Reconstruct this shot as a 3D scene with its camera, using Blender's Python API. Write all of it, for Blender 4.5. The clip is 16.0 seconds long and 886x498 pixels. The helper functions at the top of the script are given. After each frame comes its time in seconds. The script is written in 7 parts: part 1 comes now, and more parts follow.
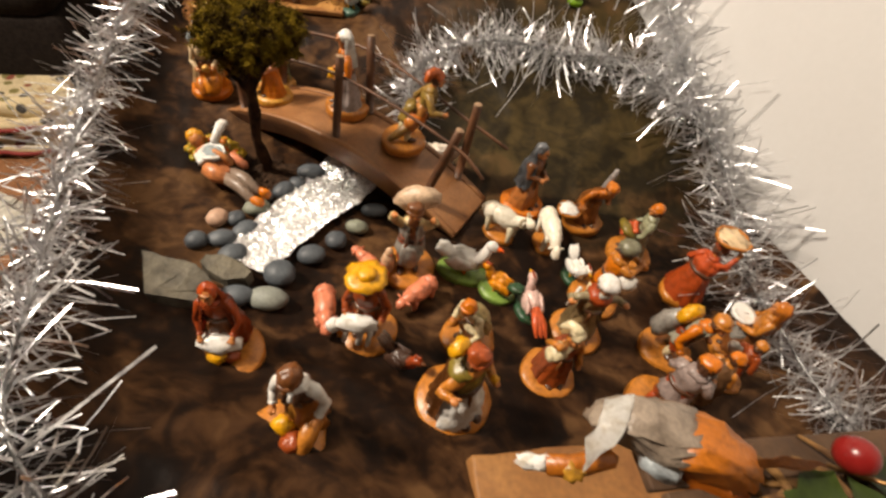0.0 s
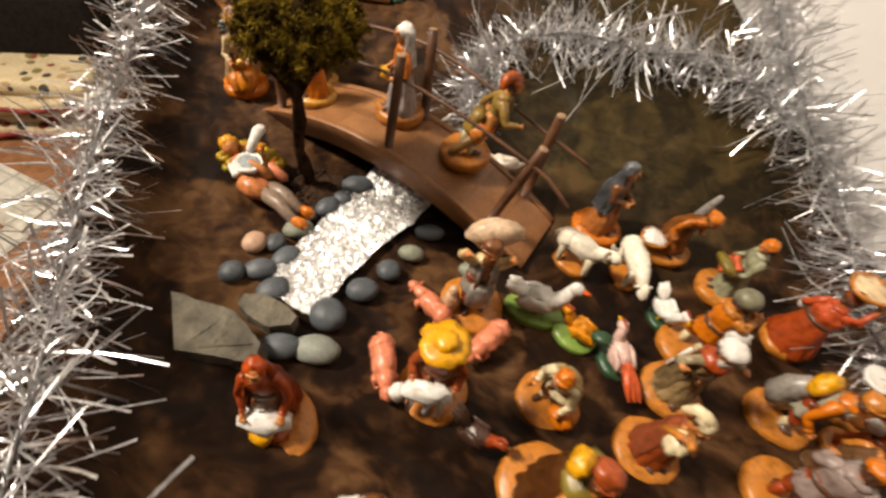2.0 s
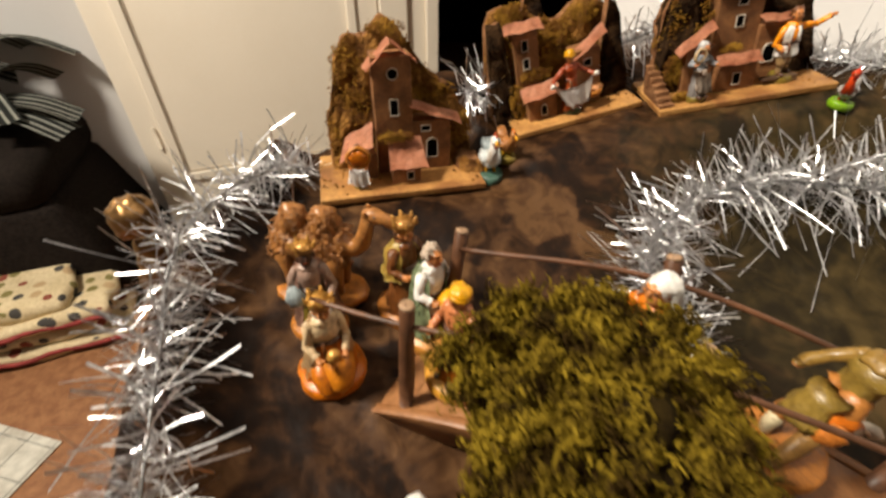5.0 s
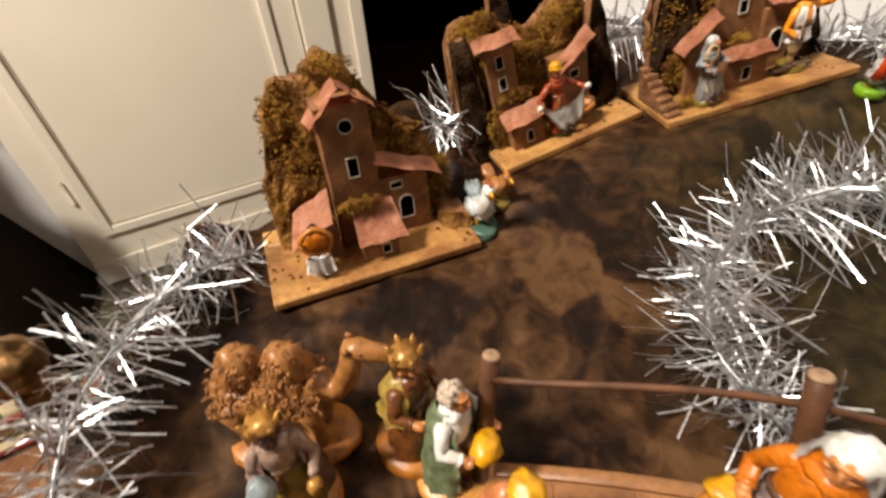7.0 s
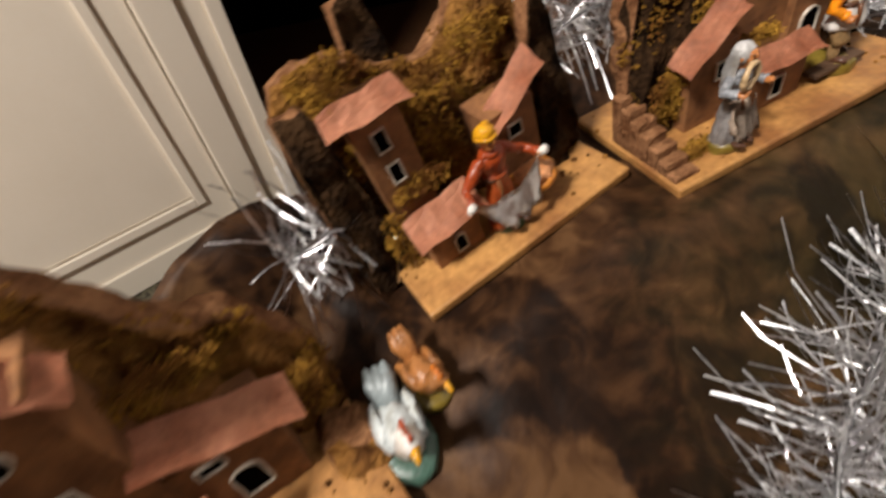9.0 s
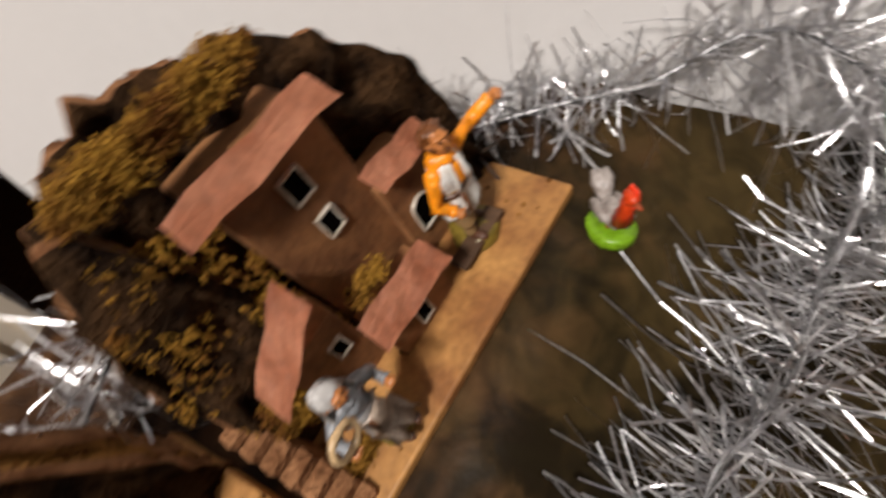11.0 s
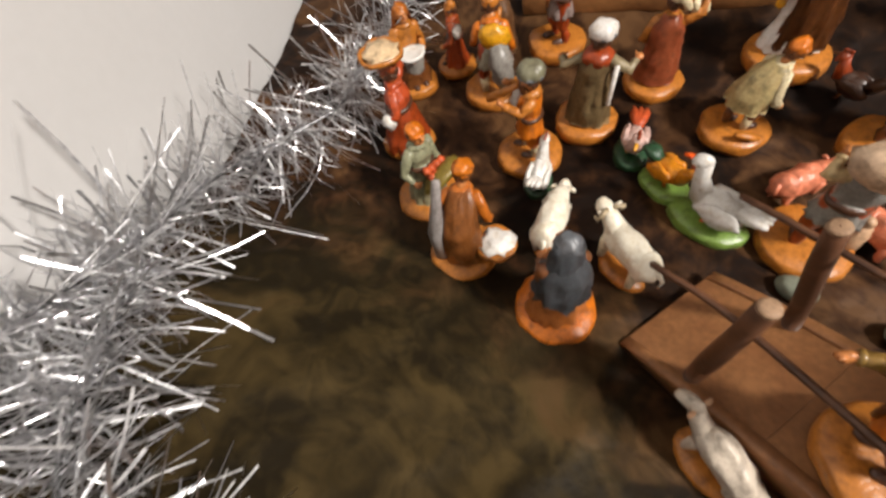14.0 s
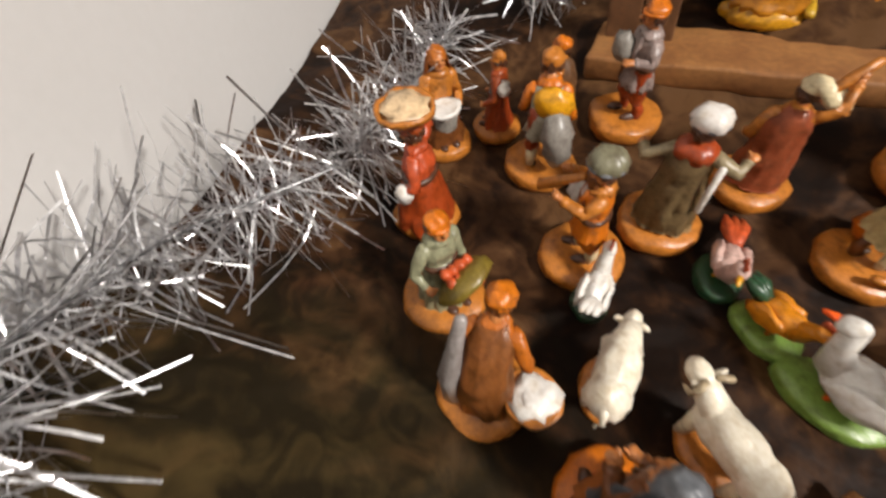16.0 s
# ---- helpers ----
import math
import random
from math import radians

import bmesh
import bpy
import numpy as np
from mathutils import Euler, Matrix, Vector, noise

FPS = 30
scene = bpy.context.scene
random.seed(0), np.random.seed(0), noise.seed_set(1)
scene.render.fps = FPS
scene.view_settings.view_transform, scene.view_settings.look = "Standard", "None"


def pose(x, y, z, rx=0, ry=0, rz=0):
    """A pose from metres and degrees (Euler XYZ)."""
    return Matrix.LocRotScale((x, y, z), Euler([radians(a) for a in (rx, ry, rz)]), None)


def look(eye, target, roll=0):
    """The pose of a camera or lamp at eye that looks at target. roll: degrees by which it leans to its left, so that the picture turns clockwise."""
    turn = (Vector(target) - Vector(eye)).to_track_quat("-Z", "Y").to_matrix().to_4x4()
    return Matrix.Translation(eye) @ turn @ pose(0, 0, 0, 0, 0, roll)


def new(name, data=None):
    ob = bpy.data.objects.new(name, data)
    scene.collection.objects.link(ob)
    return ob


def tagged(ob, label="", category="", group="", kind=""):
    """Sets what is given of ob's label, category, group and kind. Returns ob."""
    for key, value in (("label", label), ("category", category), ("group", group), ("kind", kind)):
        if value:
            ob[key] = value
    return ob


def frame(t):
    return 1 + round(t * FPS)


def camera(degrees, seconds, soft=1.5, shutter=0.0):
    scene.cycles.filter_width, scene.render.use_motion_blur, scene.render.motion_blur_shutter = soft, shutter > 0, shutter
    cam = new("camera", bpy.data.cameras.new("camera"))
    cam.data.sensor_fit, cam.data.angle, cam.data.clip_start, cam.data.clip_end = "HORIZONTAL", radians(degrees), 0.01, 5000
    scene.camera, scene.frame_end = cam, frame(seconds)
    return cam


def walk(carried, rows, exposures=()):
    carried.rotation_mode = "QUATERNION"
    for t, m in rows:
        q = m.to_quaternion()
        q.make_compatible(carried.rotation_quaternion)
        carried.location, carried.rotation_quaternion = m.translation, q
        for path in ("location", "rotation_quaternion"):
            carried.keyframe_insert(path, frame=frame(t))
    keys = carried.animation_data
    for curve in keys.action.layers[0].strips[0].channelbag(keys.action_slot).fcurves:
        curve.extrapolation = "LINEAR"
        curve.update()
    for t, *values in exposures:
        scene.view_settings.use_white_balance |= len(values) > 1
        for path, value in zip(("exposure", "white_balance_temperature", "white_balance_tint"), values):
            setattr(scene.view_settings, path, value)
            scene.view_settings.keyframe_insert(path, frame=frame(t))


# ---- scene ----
cam = camera(91.5, 16.0, soft=2.7, shutter=0.55)
PATH = [
    (0, (0.0716, -0.3392, 0.2585), (0.0316, 0.3192, -0.4931), 12.69),
    (0.5, (0.0603, -0.3283, 0.2573), (0.0161, 0.3273, -0.4965), 12.96),
    (1, (0.0499, -0.3198, 0.2560), (-0.0017, 0.3215, -0.5095), 13.13),
    (1.5, (0.0490, -0.3065, 0.2594), (-0.0122, 0.3212, -0.5166), 12.90),
    (2, (0.0208, -0.2890, 0.2369), (-0.0400, 0.3349, -0.5422), 12.89),
    (2.5, (-0.0077, -0.2701, 0.2155), (-0.0753, 0.3641, -0.5547), 11.90),
    (3, (-0.0433, -0.2395, 0.2021), (-0.1342, 0.4659, -0.5009), 7.15),
    (3.5, (-0.0629, -0.2080, 0.1971), (-0.1731, 0.5377, -0.4600), 3.73),
    (4, (-0.0938, -0.1759, 0.1936), (-0.2055, 0.5813, -0.4499), 2.56),
    (4.5, (-0.1189, -0.1526, 0.1959), (-0.2192, 0.6132, -0.4393), 2.02),
    (5, (-0.1449, -0.1226, 0.2054), (-0.2167, 0.6553, -0.4189), 0.65),
    (5.2, (-0.1523, -0.1120, 0.2083), (-0.2067, 0.6701, -0.4124), 0.79),
    (7.3, (-0.1802, -0.0139, 0.2019), (-0.1391, 0.7556, -0.4354), -4.15),
    (7.5, (-0.1885, 0.0015, 0.2038), (-0.1310, 0.7569, -0.4489), -3.72),
    (8, (-0.1871, 0.0448, 0.1852), (-0.1023, 0.7899, -0.4763), -3.88),
    (8.2, (-0.1795, 0.0629, 0.1834), (-0.0796, 0.8027, -0.4820), -4.39),
    (10.3, (-0.0294, 0.1773, 0.2104), (0.2193, 0.8161, -0.5177), -16.31),
    (10.5, (-0.0144, 0.1768, 0.2121), (0.2584, 0.8006, -0.5204), -17.19),
    (11, (0.0201, 0.1902, 0.2130), (0.4145, 0.7208, -0.5373), -17.83),
    (11.5, (0.0497, 0.1790, 0.2208), (0.4899, 0.6046, -0.5698), -24.85),
    (12, (0.0708, 0.1658, 0.2238), (0.5564, 0.4576, -0.6002), -31.59),
    (12.5, (0.0753, 0.1634, 0.2252), (0.5541, 0.3053, -0.6412), -36.47),
    (13, (0.0814, 0.1279, 0.2010), (0.4727, 0.0119, -0.7119), -24.55),
    (13.5, (0.0767, 0.0955, 0.2031), (0.4802, -0.1372, -0.6818), -19.77),
    (14, (0.0833, 0.0752, 0.1991), (0.4959, -0.2366, -0.6568), -15.62),
    (14.5, (0.0951, 0.0634, 0.1895), (0.5165, -0.2679, -0.6547), -12.30),
    (15, (0.1052, 0.0552, 0.1844), (0.5374, -0.2907, -0.6484), -8.01),
    (15.5, (0.1169, 0.0441, 0.1709), (0.5600, -0.3134, -0.6511), -7.12),
    (16, (0.1410, 0.0302, 0.1621), (0.5948, -0.3288, -0.6535), -7.05),
]
walk(cam, [(t, look(eye, target, roll)) for t, eye, target, roll in PATH], [(0, -0.26, 6650, 8), (2.5, -0.24, 6650, 8), (4.5, -0.2, 6450, 5), (7.5, -0.2, 6150, 7), (8.2, -0.26, 6100, 8), (10.3, -0.72, 5750, 10), (11.5, -0.62, 5950, 10), (12.5, -0.42, 5900, 10), (13.5, -0.3, 5850, 8), (16, -0.32, 5850, 8)])

# ---------------------------------------------------------------- light
world = bpy.data.worlds.new("room_dimness")
scene.world = world
world.use_nodes = True
world.node_tree.nodes["Background"].inputs[0].default_value = (1.0, 0.9, 0.8, 1)
world.node_tree.nodes["Background"].inputs[1].default_value = 0.008


def area_lamp(name, eye, target, size, watts, colour):
    data = bpy.data.lights.new(name, "AREA")
    data.shape, data.size, data.energy, data.color = "DISK", size, watts, colour
    ob = new(name, data)
    ob.matrix_world = look(eye, target)
    return ob


area_lamp("ceiling_lamp_light", (-1.32, -0.28, 1.60), (0.0, 0.1, 0.0), 0.35, 104, (1.0, 0.87, 0.735))

# ---------------------------------------------------------------- materials
MATS = {}


def surf(name, c1, c2=None, scale=60.0, rough=0.6, bump=0.2, metallic=0.0, fine=4.0, coat=0.0, depth=0.001, spread=(0.35, 0.65), speck=0.4, gloss=0.35):
    """Two tones mixed by broad noise, with fine grain in tone and relief."""
    if name in MATS:
        return MATS[name]
    m = bpy.data.materials.new(name)
    m.use_nodes = True
    n, l = m.node_tree.nodes, m.node_tree.links
    b = n["Principled BSDF"]
    c2 = c2 or tuple(v * 0.65 for v in c1)
    co = n.new("ShaderNodeTexCoord")
    info = n.new("ShaderNodeObjectInfo")
    shift = n.new("ShaderNodeVectorMath")
    shift.operation = "ADD"
    l.new(co.outputs["Object"], shift.inputs[0])
    l.new(info.outputs["Random"], shift.inputs[1])
    broad, grain = n.new("ShaderNodeTexNoise"), n.new("ShaderNodeTexNoise")
    broad.inputs["Scale"].default_value, broad.inputs["Detail"].default_value = scale, 5
    grain.inputs["Scale"].default_value, grain.inputs["Detail"].default_value = scale * fine, 4
    for t in (broad, grain):
        l.new(shift.outputs[0], t.inputs["Vector"])
    ramp = n.new("ShaderNodeValToRGB")
    ramp.color_ramp.elements[0].position, ramp.color_ramp.elements[1].position = spread
    ramp.color_ramp.elements[0].color, ramp.color_ramp.elements[1].color = (*c2, 1), (*c1, 1)
    l.new(broad.outputs["Fac"], ramp.inputs[0])
    mix = n.new("ShaderNodeMix")
    mix.data_type, mix.blend_type = "RGBA", "OVERLAY"
    mix.inputs[0].default_value = speck
    l.new(ramp.outputs[0], mix.inputs[6])
    l.new(grain.outputs["Fac"], mix.inputs[7])
    l.new(mix.outputs[2], b.inputs["Base Color"])
    rr = n.new("ShaderNodeMapRange")
    rr.inputs[3].default_value, rr.inputs[4].default_value = max(rough - 0.12, 0.03), min(rough + 0.15, 1)
    l.new(grain.outputs["Fac"], rr.inputs[0])
    l.new(rr.outputs[0], b.inputs["Roughness"])
    b.inputs["Metallic"].default_value = metallic
    b.inputs["Specular IOR Level"].default_value = 0.5 if metallic else gloss
    b.inputs["Coat Weight"].default_value = coat
    b.inputs["Coat Roughness"].default_value = 0.25
    if bump:
        bp = n.new("ShaderNodeBump")
        bp.inputs["Strength"].default_value, bp.inputs["Distance"].default_value = bump, depth
        l.new(grain.outputs["Fac"], bp.inputs["Height"])
        l.new(bp.outputs[0], b.inputs["Normal"])
    MATS[name] = m
    return m


def paint(c, name=""):
    """Hand-painted, satin-varnished resin in one colour with a brown wash in patches."""
    mean = sum(c) / 3
    vivid = 1.0 if min(c) > 0.4 else 1.2
    c = tuple(max(0.003, 1.06 * (mean + (v - mean) * vivid)) for v in c)
    key = name or "paint_%02d_%02d_%02d" % tuple(int(v * 99) for v in c)
    wash = (0.085, 0.030, 0.010)
    dark = (c[0] * 0.74, c[1] * 0.66, c[2] * 0.54) if min(c) > 0.4 else tuple(0.36 * v + 0.22 * w for v, w in zip(c, wash))
    return surf(key, c, dark, 210, 0.36, 0.45, 0, 3, 0.12, 0.0006, (0.20, 0.52), 0.40, 0.40)


def plain(name, c, rough=0.5, metallic=0.0):
    return surf(name, c, tuple(v * 0.8 for v in c), 30, rough, 0.05, metallic)


def ground_material():
    m = bpy.data.materials.new("rock_paper")
    m.use_nodes = True
    n, l = m.node_tree.nodes, m.node_tree.links
    b = n["Principled BSDF"]
    co = n.new("ShaderNodeTexCoord")
    warp = n.new("ShaderNodeTexNoise")
    warp.inputs["Scale"].default_value, warp.inputs["Detail"].default_value = 9, 9
    l.new(co.outputs["Object"], warp.inputs["Vector"])
    add = n.new("ShaderNodeVectorMath")
    add.operation = "MULTIPLY_ADD"
    add.inputs[1].default_value = (0.10, 0.10, 0.10)
    l.new(warp.outputs["Color"], add.inputs[0])
    l.new(co.outputs["Object"], add.inputs[2])
    patch = n.new("ShaderNodeTexVoronoi")
    patch.feature = "SMOOTH_F1"
    patch.inputs["Smoothness"].default_value = 0.2
    patch.inputs["Scale"].default_value = 21
    l.new(add.outputs[0], patch.inputs["Vector"])
    blot = n.new("ShaderNodeTexNoise")
    blot.inputs["Scale"].default_value, blot.inputs["Detail"].default_value, blot.inputs["Distortion"].default_value = 17, 10, 2.6
    l.new(co.outputs["Object"], blot.inputs["Vector"])
    sep = n.new("ShaderNodeSeparateColor")
    l.new(patch.outputs["Color"], sep.inputs[0])
    avg = n.new("ShaderNodeMath")
    avg.operation = "MULTIPLY_ADD"
    avg.inputs[1].default_value = 0.50
    l.new(sep.outputs[0], avg.inputs[0])
    l.new(blot.outputs["Fac"], avg.inputs[2])
    ramp = n.new("ShaderNodeValToRGB")
    e = ramp.color_ramp.elements
    e[0].position, e[0].color = 0.40, (0.0056, 0.0022, 0.0008, 1)
    e[1].position, e[1].color = 1.0, (0.085, 0.042, 0.0165, 1)
    for p, c in ((0.56, (0.0118, 0.0047, 0.0017, 1)), (0.68, (0.0265, 0.0112, 0.0040, 1)), (0.84, (0.050, 0.0225, 0.0085, 1))):
        x = e.new(p)
        x.color = c
    mott = n.new("ShaderNodeTexNoise")
    mott.inputs["Scale"].default_value, mott.inputs["Detail"].default_value, mott.inputs["Distortion"].default_value = 48, 10, 2.2
    l.new(co.outputs["Object"], mott.inputs["Vector"])
    tot = n.new("ShaderNodeMath")
    tot.operation = "MULTIPLY_ADD"
    tot.inputs[1].default_value = 0.72
    l.new(mott.outputs["Fac"], tot.inputs[0])
    l.new(avg.outputs[0], tot.inputs[2])
    low = n.new("ShaderNodeMath")
    low.operation = "SUBTRACT"
    low.inputs[1].default_value = 0.40
    l.new(tot.outputs[0], low.inputs[0])
    l.new(low.outputs[0], ramp.inputs[0])
    # greenish meadow print towards the pond and the village
    off = n.new("ShaderNodeVectorMath")
    off.operation = "SUBTRACT"
    off.inputs[1].default_value = (0.15, 0.13, 0.03)
    l.new(co.outputs["Object"], off.inputs[0])
    scl = n.new("ShaderNodeVectorMath")
    scl.operation = "MULTIPLY"
    scl.inputs[1].default_value = (5.2, 6.2, 1.0)
    l.new(off.outputs[0], scl.inputs[0])
    far = n.new("ShaderNodeVectorMath")
    far.operation = "LENGTH"
    l.new(scl.outputs[0], far.inputs[0])
    wob = n.new("ShaderNodeMath")
    wob.operation = "ADD"
    l.new(far.outputs["Value"], wob.inputs[0])
    l.new(blot.outputs["Fac"], wob.inputs[1])
    mask = n.new("ShaderNodeMapRange")
    mask.inputs[1].default_value, mask.inputs[2].default_value = 1.65, 1.1
    mask.inputs[3].default_value, mask.inputs[4].default_value = 0.0, 0.85
    l.new(wob.outputs[0], mask.inputs[0])
    green = n.new("ShaderNodeValToRGB")
    green.color_ramp.elements[0].color, green.color_ramp.elements[0].position = (0.0125, 0.0086, 0.0028, 1), 0.45
    green.color_ramp.elements[1].color, green.color_ramp.elements[1].position = (0.046, 0.033, 0.0105, 1), 0.95
    l.new(low.outputs[0], green.inputs[0])
    mix = n.new("ShaderNodeMix")
    mix.data_type = "RGBA"
    l.new(mask.outputs[0], mix.inputs[0])
    l.new(ramp.outputs[0], mix.inputs[6])
    l.new(green.outputs[0], mix.inputs[7])
    l.new(mix.outputs[2], b.inputs["Base Color"])
    b.inputs["Roughness"].default_value = 0.55
    b.inputs["Specular IOR Level"].default_value = 0.12
    grain = n.new("ShaderNodeTexNoise")
    grain.inputs["Scale"].default_value, grain.inputs["Detail"].default_value = 160, 5
    l.new(co.outputs["Object"], grain.inputs["Vector"])
    bp = n.new("ShaderNodeBump")
    bp.inputs["Strength"].default_value, bp.inputs["Distance"].default_value = 0.35, 0.0015
    l.new(grain.outputs["Fac"], bp.inputs["Height"])
    fold = n.new("ShaderNodeTexNoise")
    fold.noise_type = "RIDGED_MULTIFRACTAL"
    fold.inputs["Scale"].default_value, fold.inputs["Detail"].default_value, fold.inputs["Distortion"].default_value = 11, 4, 1.2
    l.new(co.outputs["Object"], fold.inputs["Vector"])
    wrinkle = n.new("ShaderNodeBump")
    wrinkle.inputs["Strength"].default_value, wrinkle.inputs["Distance"].default_value = 0.6, 0.005
    l.new(fold.outputs["Fac"], wrinkle.inputs["Height"])
    l.new(wrinkle.outputs[0], bp.inputs["Normal"])
    l.new(bp.outputs[0], b.inputs["Normal"])
    return m


M_GROUND = ground_material()
M_WALL = surf("wall_plaster", (0.62, 0.606, 0.597), (0.58, 0.566, 0.552), 3, 0.85, 0.12, 0, 60, 0, 0.001, (0.3, 0.7), 0.04)
# for the unseen west and south walls, kept dark to cut bounced light
M_DIM = surf("bounce_cut_taupe", (0.15, 0.135, 0.12), (0.135, 0.12, 0.105), 4, 0.9, 0.05, 0, 20, 0, 0.001, (0.3, 0.7), 0.05)
# ceiling out of view, its white greyed down to weaken the fill light
M_CEIL = surf("ceiling_bounce_grey", (0.46, 0.45, 0.435), (0.44, 0.43, 0.415), 4, 0.9, 0.05)
M_DOOR = surf("cream_paint", (0.88, 0.80, 0.67), (0.84, 0.76, 0.63), 5, 0.45, 0.05, 0, 20, 0, 0.001, (0.3, 0.7), 0.06)
M_DOORLINE = surf("cream_paint_worn", (0.5, 0.42, 0.32), (0.62, 0.55, 0.44), 14, 0.5, 0.1)
M_FLOOR = surf("terracotta_floor", (0.27, 0.1275, 0.05625), (0.1875, 0.07875, 0.03375), 38, 0.5, 0.2, 0, 6, 0, 0.001)
M_FLOOR2 = surf("terrazzo_floor", (0.121, 0.11, 0.0715), (0.0275, 0.022, 0.01375), 75, 0.4, 0.1, 0, 3, 0, 0.001, (0.44, 0.56))
# near black: the darkness of the unlit next room put into wall colour
M_DARK = surf("unlit_room_shade", (0.012, 0.010, 0.009), (0.008, 0.007, 0.006), 5, 0.9, 0.0, gloss=0.05)
M_BLACK = surf("black_cloth", (0.019, 0.0145, 0.0118), (0.0105, 0.008, 0.0068), 120, 0.9, 0.4, 0, 6, 0, 0.002, gloss=0.05)
M_TINSEL = surf("silver_tinsel", (0.90, 0.90, 0.91), (0.52, 0.52, 0.54), 260, 0.32, 0.0, 1.0)
M_TINWIRE = surf("tinsel_core", (0.4, 0.4, 0.41), (0.2, 0.2, 0.2), 200, 0.4, 0.1, 1.0)
M_FOIL = surf("kitchen_foil", (0.93, 0.93, 0.93), (0.86, 0.86, 0.86), 160, 0.27, 0.3, 1.0, 4, 0, 0.0008)
M_BRIDGE = surf("bridge_wood", (0.26, 0.118, 0.044), (0.185, 0.078, 0.028), 40, 0.42, 0.25, 0, 9, 0.1, 0.0008)
M_POST = surf("post_wood", (0.115, 0.048, 0.021), (0.055, 0.023, 0.010), 60, 0.5, 0.3, 0, 5, 0.1, 0.0008)
M_ENDGRAIN = surf("post_end_grain", (0.3, 0.19, 0.11), (0.2, 0.12, 0.07), 200, 0.6, 0.2)
M_MOSS = surf("dry_moss", (0.34, 0.185, 0.026), (0.13, 0.052, 0.013), 60, 0.9, 0.6, 0, 4, 0, 0.0015, (0.38, 0.62), gloss=0.05)
M_MOSS2 = surf("tree_moss", (0.178, 0.120, 0.010), (0.022, 0.012, 0.002), 110, 0.8, 0.2, 0, 4, 0, 0.001, (0.40, 0.60), gloss=0.05)
# far darker than tree_moss: shade between the fibres is put into this core
M_MOSSDEEP = surf("shaded_moss_core", (0.021, 0.0132, 0.0024), (0.0072, 0.0042, 0.0012), 120, 0.95, 0.6, 0, 4, 0, 0.002, gloss=0.05)
M_CORK = surf("cork_bark", (0.30, 0.145, 0.036), (0.085, 0.036, 0.011), 70, 0.9, 0.9, 0, 5, 0, 0.004, (0.38, 0.62), gloss=0.05)
M_CORKDARK = surf("burnt_cork", (0.050, 0.026, 0.011), (0.009, 0.005, 0.003), 90, 0.95, 0.9, 0, 4, 0, 0.004, gloss=0.05)
M_CORKEDGE = surf("cut_cork_edge", (0.288, 0.144, 0.068), (0.128, 0.056, 0.024), 120, 0.9, 0.8, 0, 4, 0, 0.003, gloss=0.05)
M_BOARD = surf("village_board", (0.42, 0.215, 0.062), (0.22, 0.092, 0.026), 40, 0.55, 0.3, 0, 8, 0.1, 0.001)
M_HOUSEWALL = surf("toy_house_wall", (0.27, 0.122, 0.044), (0.135, 0.056, 0.020), 70, 0.75, 0.4, 0, 5, 0, 0.001)
M_ROOF = surf("toy_roof_card", (0.62, 0.285, 0.165), (0.38, 0.135, 0.065), 60, 0.6, 0.25, 0, 7, 0, 0.001)
M_WINWHITE = surf("window_white_trim", (0.62, 0.57, 0.48), (0.42, 0.36, 0.28), 200, 0.6, 0.1)
M_WINDARK = surf("window_hole_shade", (0.004, 0.003, 0.0025), (0.003, 0.0025, 0.002), 30, 0.95, 0, gloss=0.0)
M_BARKT = surf("tree_bark", (0.040, 0.019, 0.009), (0.012, 0.006, 0.004), 160, 0.9, 0.9, 0, 4, 0, 0.002, gloss=0.05)
M_SOIL = surf("glued_soil", (0.06, 0.034, 0.02), (0.02, 0.012, 0.008), 260, 0.95, 0.9, 0, 3, 0, 0.003, gloss=0.05)
M_STABLE = surf("stable_board_wood", (0.27, 0.125, 0.038), (0.17, 0.07, 0.021), 28, 0.6, 0.3, 0, 10, 0, 0.001)
M_STABLEDARK = surf("stable_dark_wood", (0.091, 0.049, 0.0245), (0.049, 0.0252, 0.0126), 40, 0.7, 0.4, 0, 8, 0, 0.001)
M_STABLEWALL = surf("stable_wall_wood", (0.15, 0.07, 0.028), (0.085, 0.038, 0.015), 30, 0.65, 0.3, 0, 9, 0, 0.001)
M_GOLD = surf("gold_paint", (0.3, 0.17, 0.065), (0.2, 0.105, 0.04), 60, 0.35, 0.2, 0.85)
M_CROWN = surf("crown_gold", (0.50, 0.26, 0.05), (0.30, 0.14, 0.03), 90, 0.35, 0.2, 0.35)
M_TABLE = surf("table_wood", (0.2, 0.11, 0.06), (0.13, 0.07, 0.035), 12, 0.5, 0.15, 0, 12)

SKIN = (0.40, 0.175, 0.075)
CLAY = (0.355, 0.147, 0.045)
ORANGE = (0.41, 0.132, 0.025)
RED = (0.235, 0.05, 0.022)
BRICK = (0.225, 0.055, 0.023)
BROWN = (0.115, 0.045, 0.018)
DARKBROWN = (0.06375, 0.03, 0.018)
WHITE = (0.62, 0.6, 0.565)
CREAM = (0.54, 0.47, 0.32)
GREY = (0.2, 0.187, 0.168)
SLATE = (0.105, 0.110, 0.118)
YELLOW = (0.5, 0.26, 0.016)
OLIVE = (0.15, 0.112, 0.030)
SAGE = (0.225, 0.225, 0.15)
GREEN = (0.16, 0.24, 0.065)
DKGREEN = (0.019, 0.05, 0.024)
BLUEG = (0.24, 0.272, 0.28)

# ---------------------------------------------------------------- mesh helpers


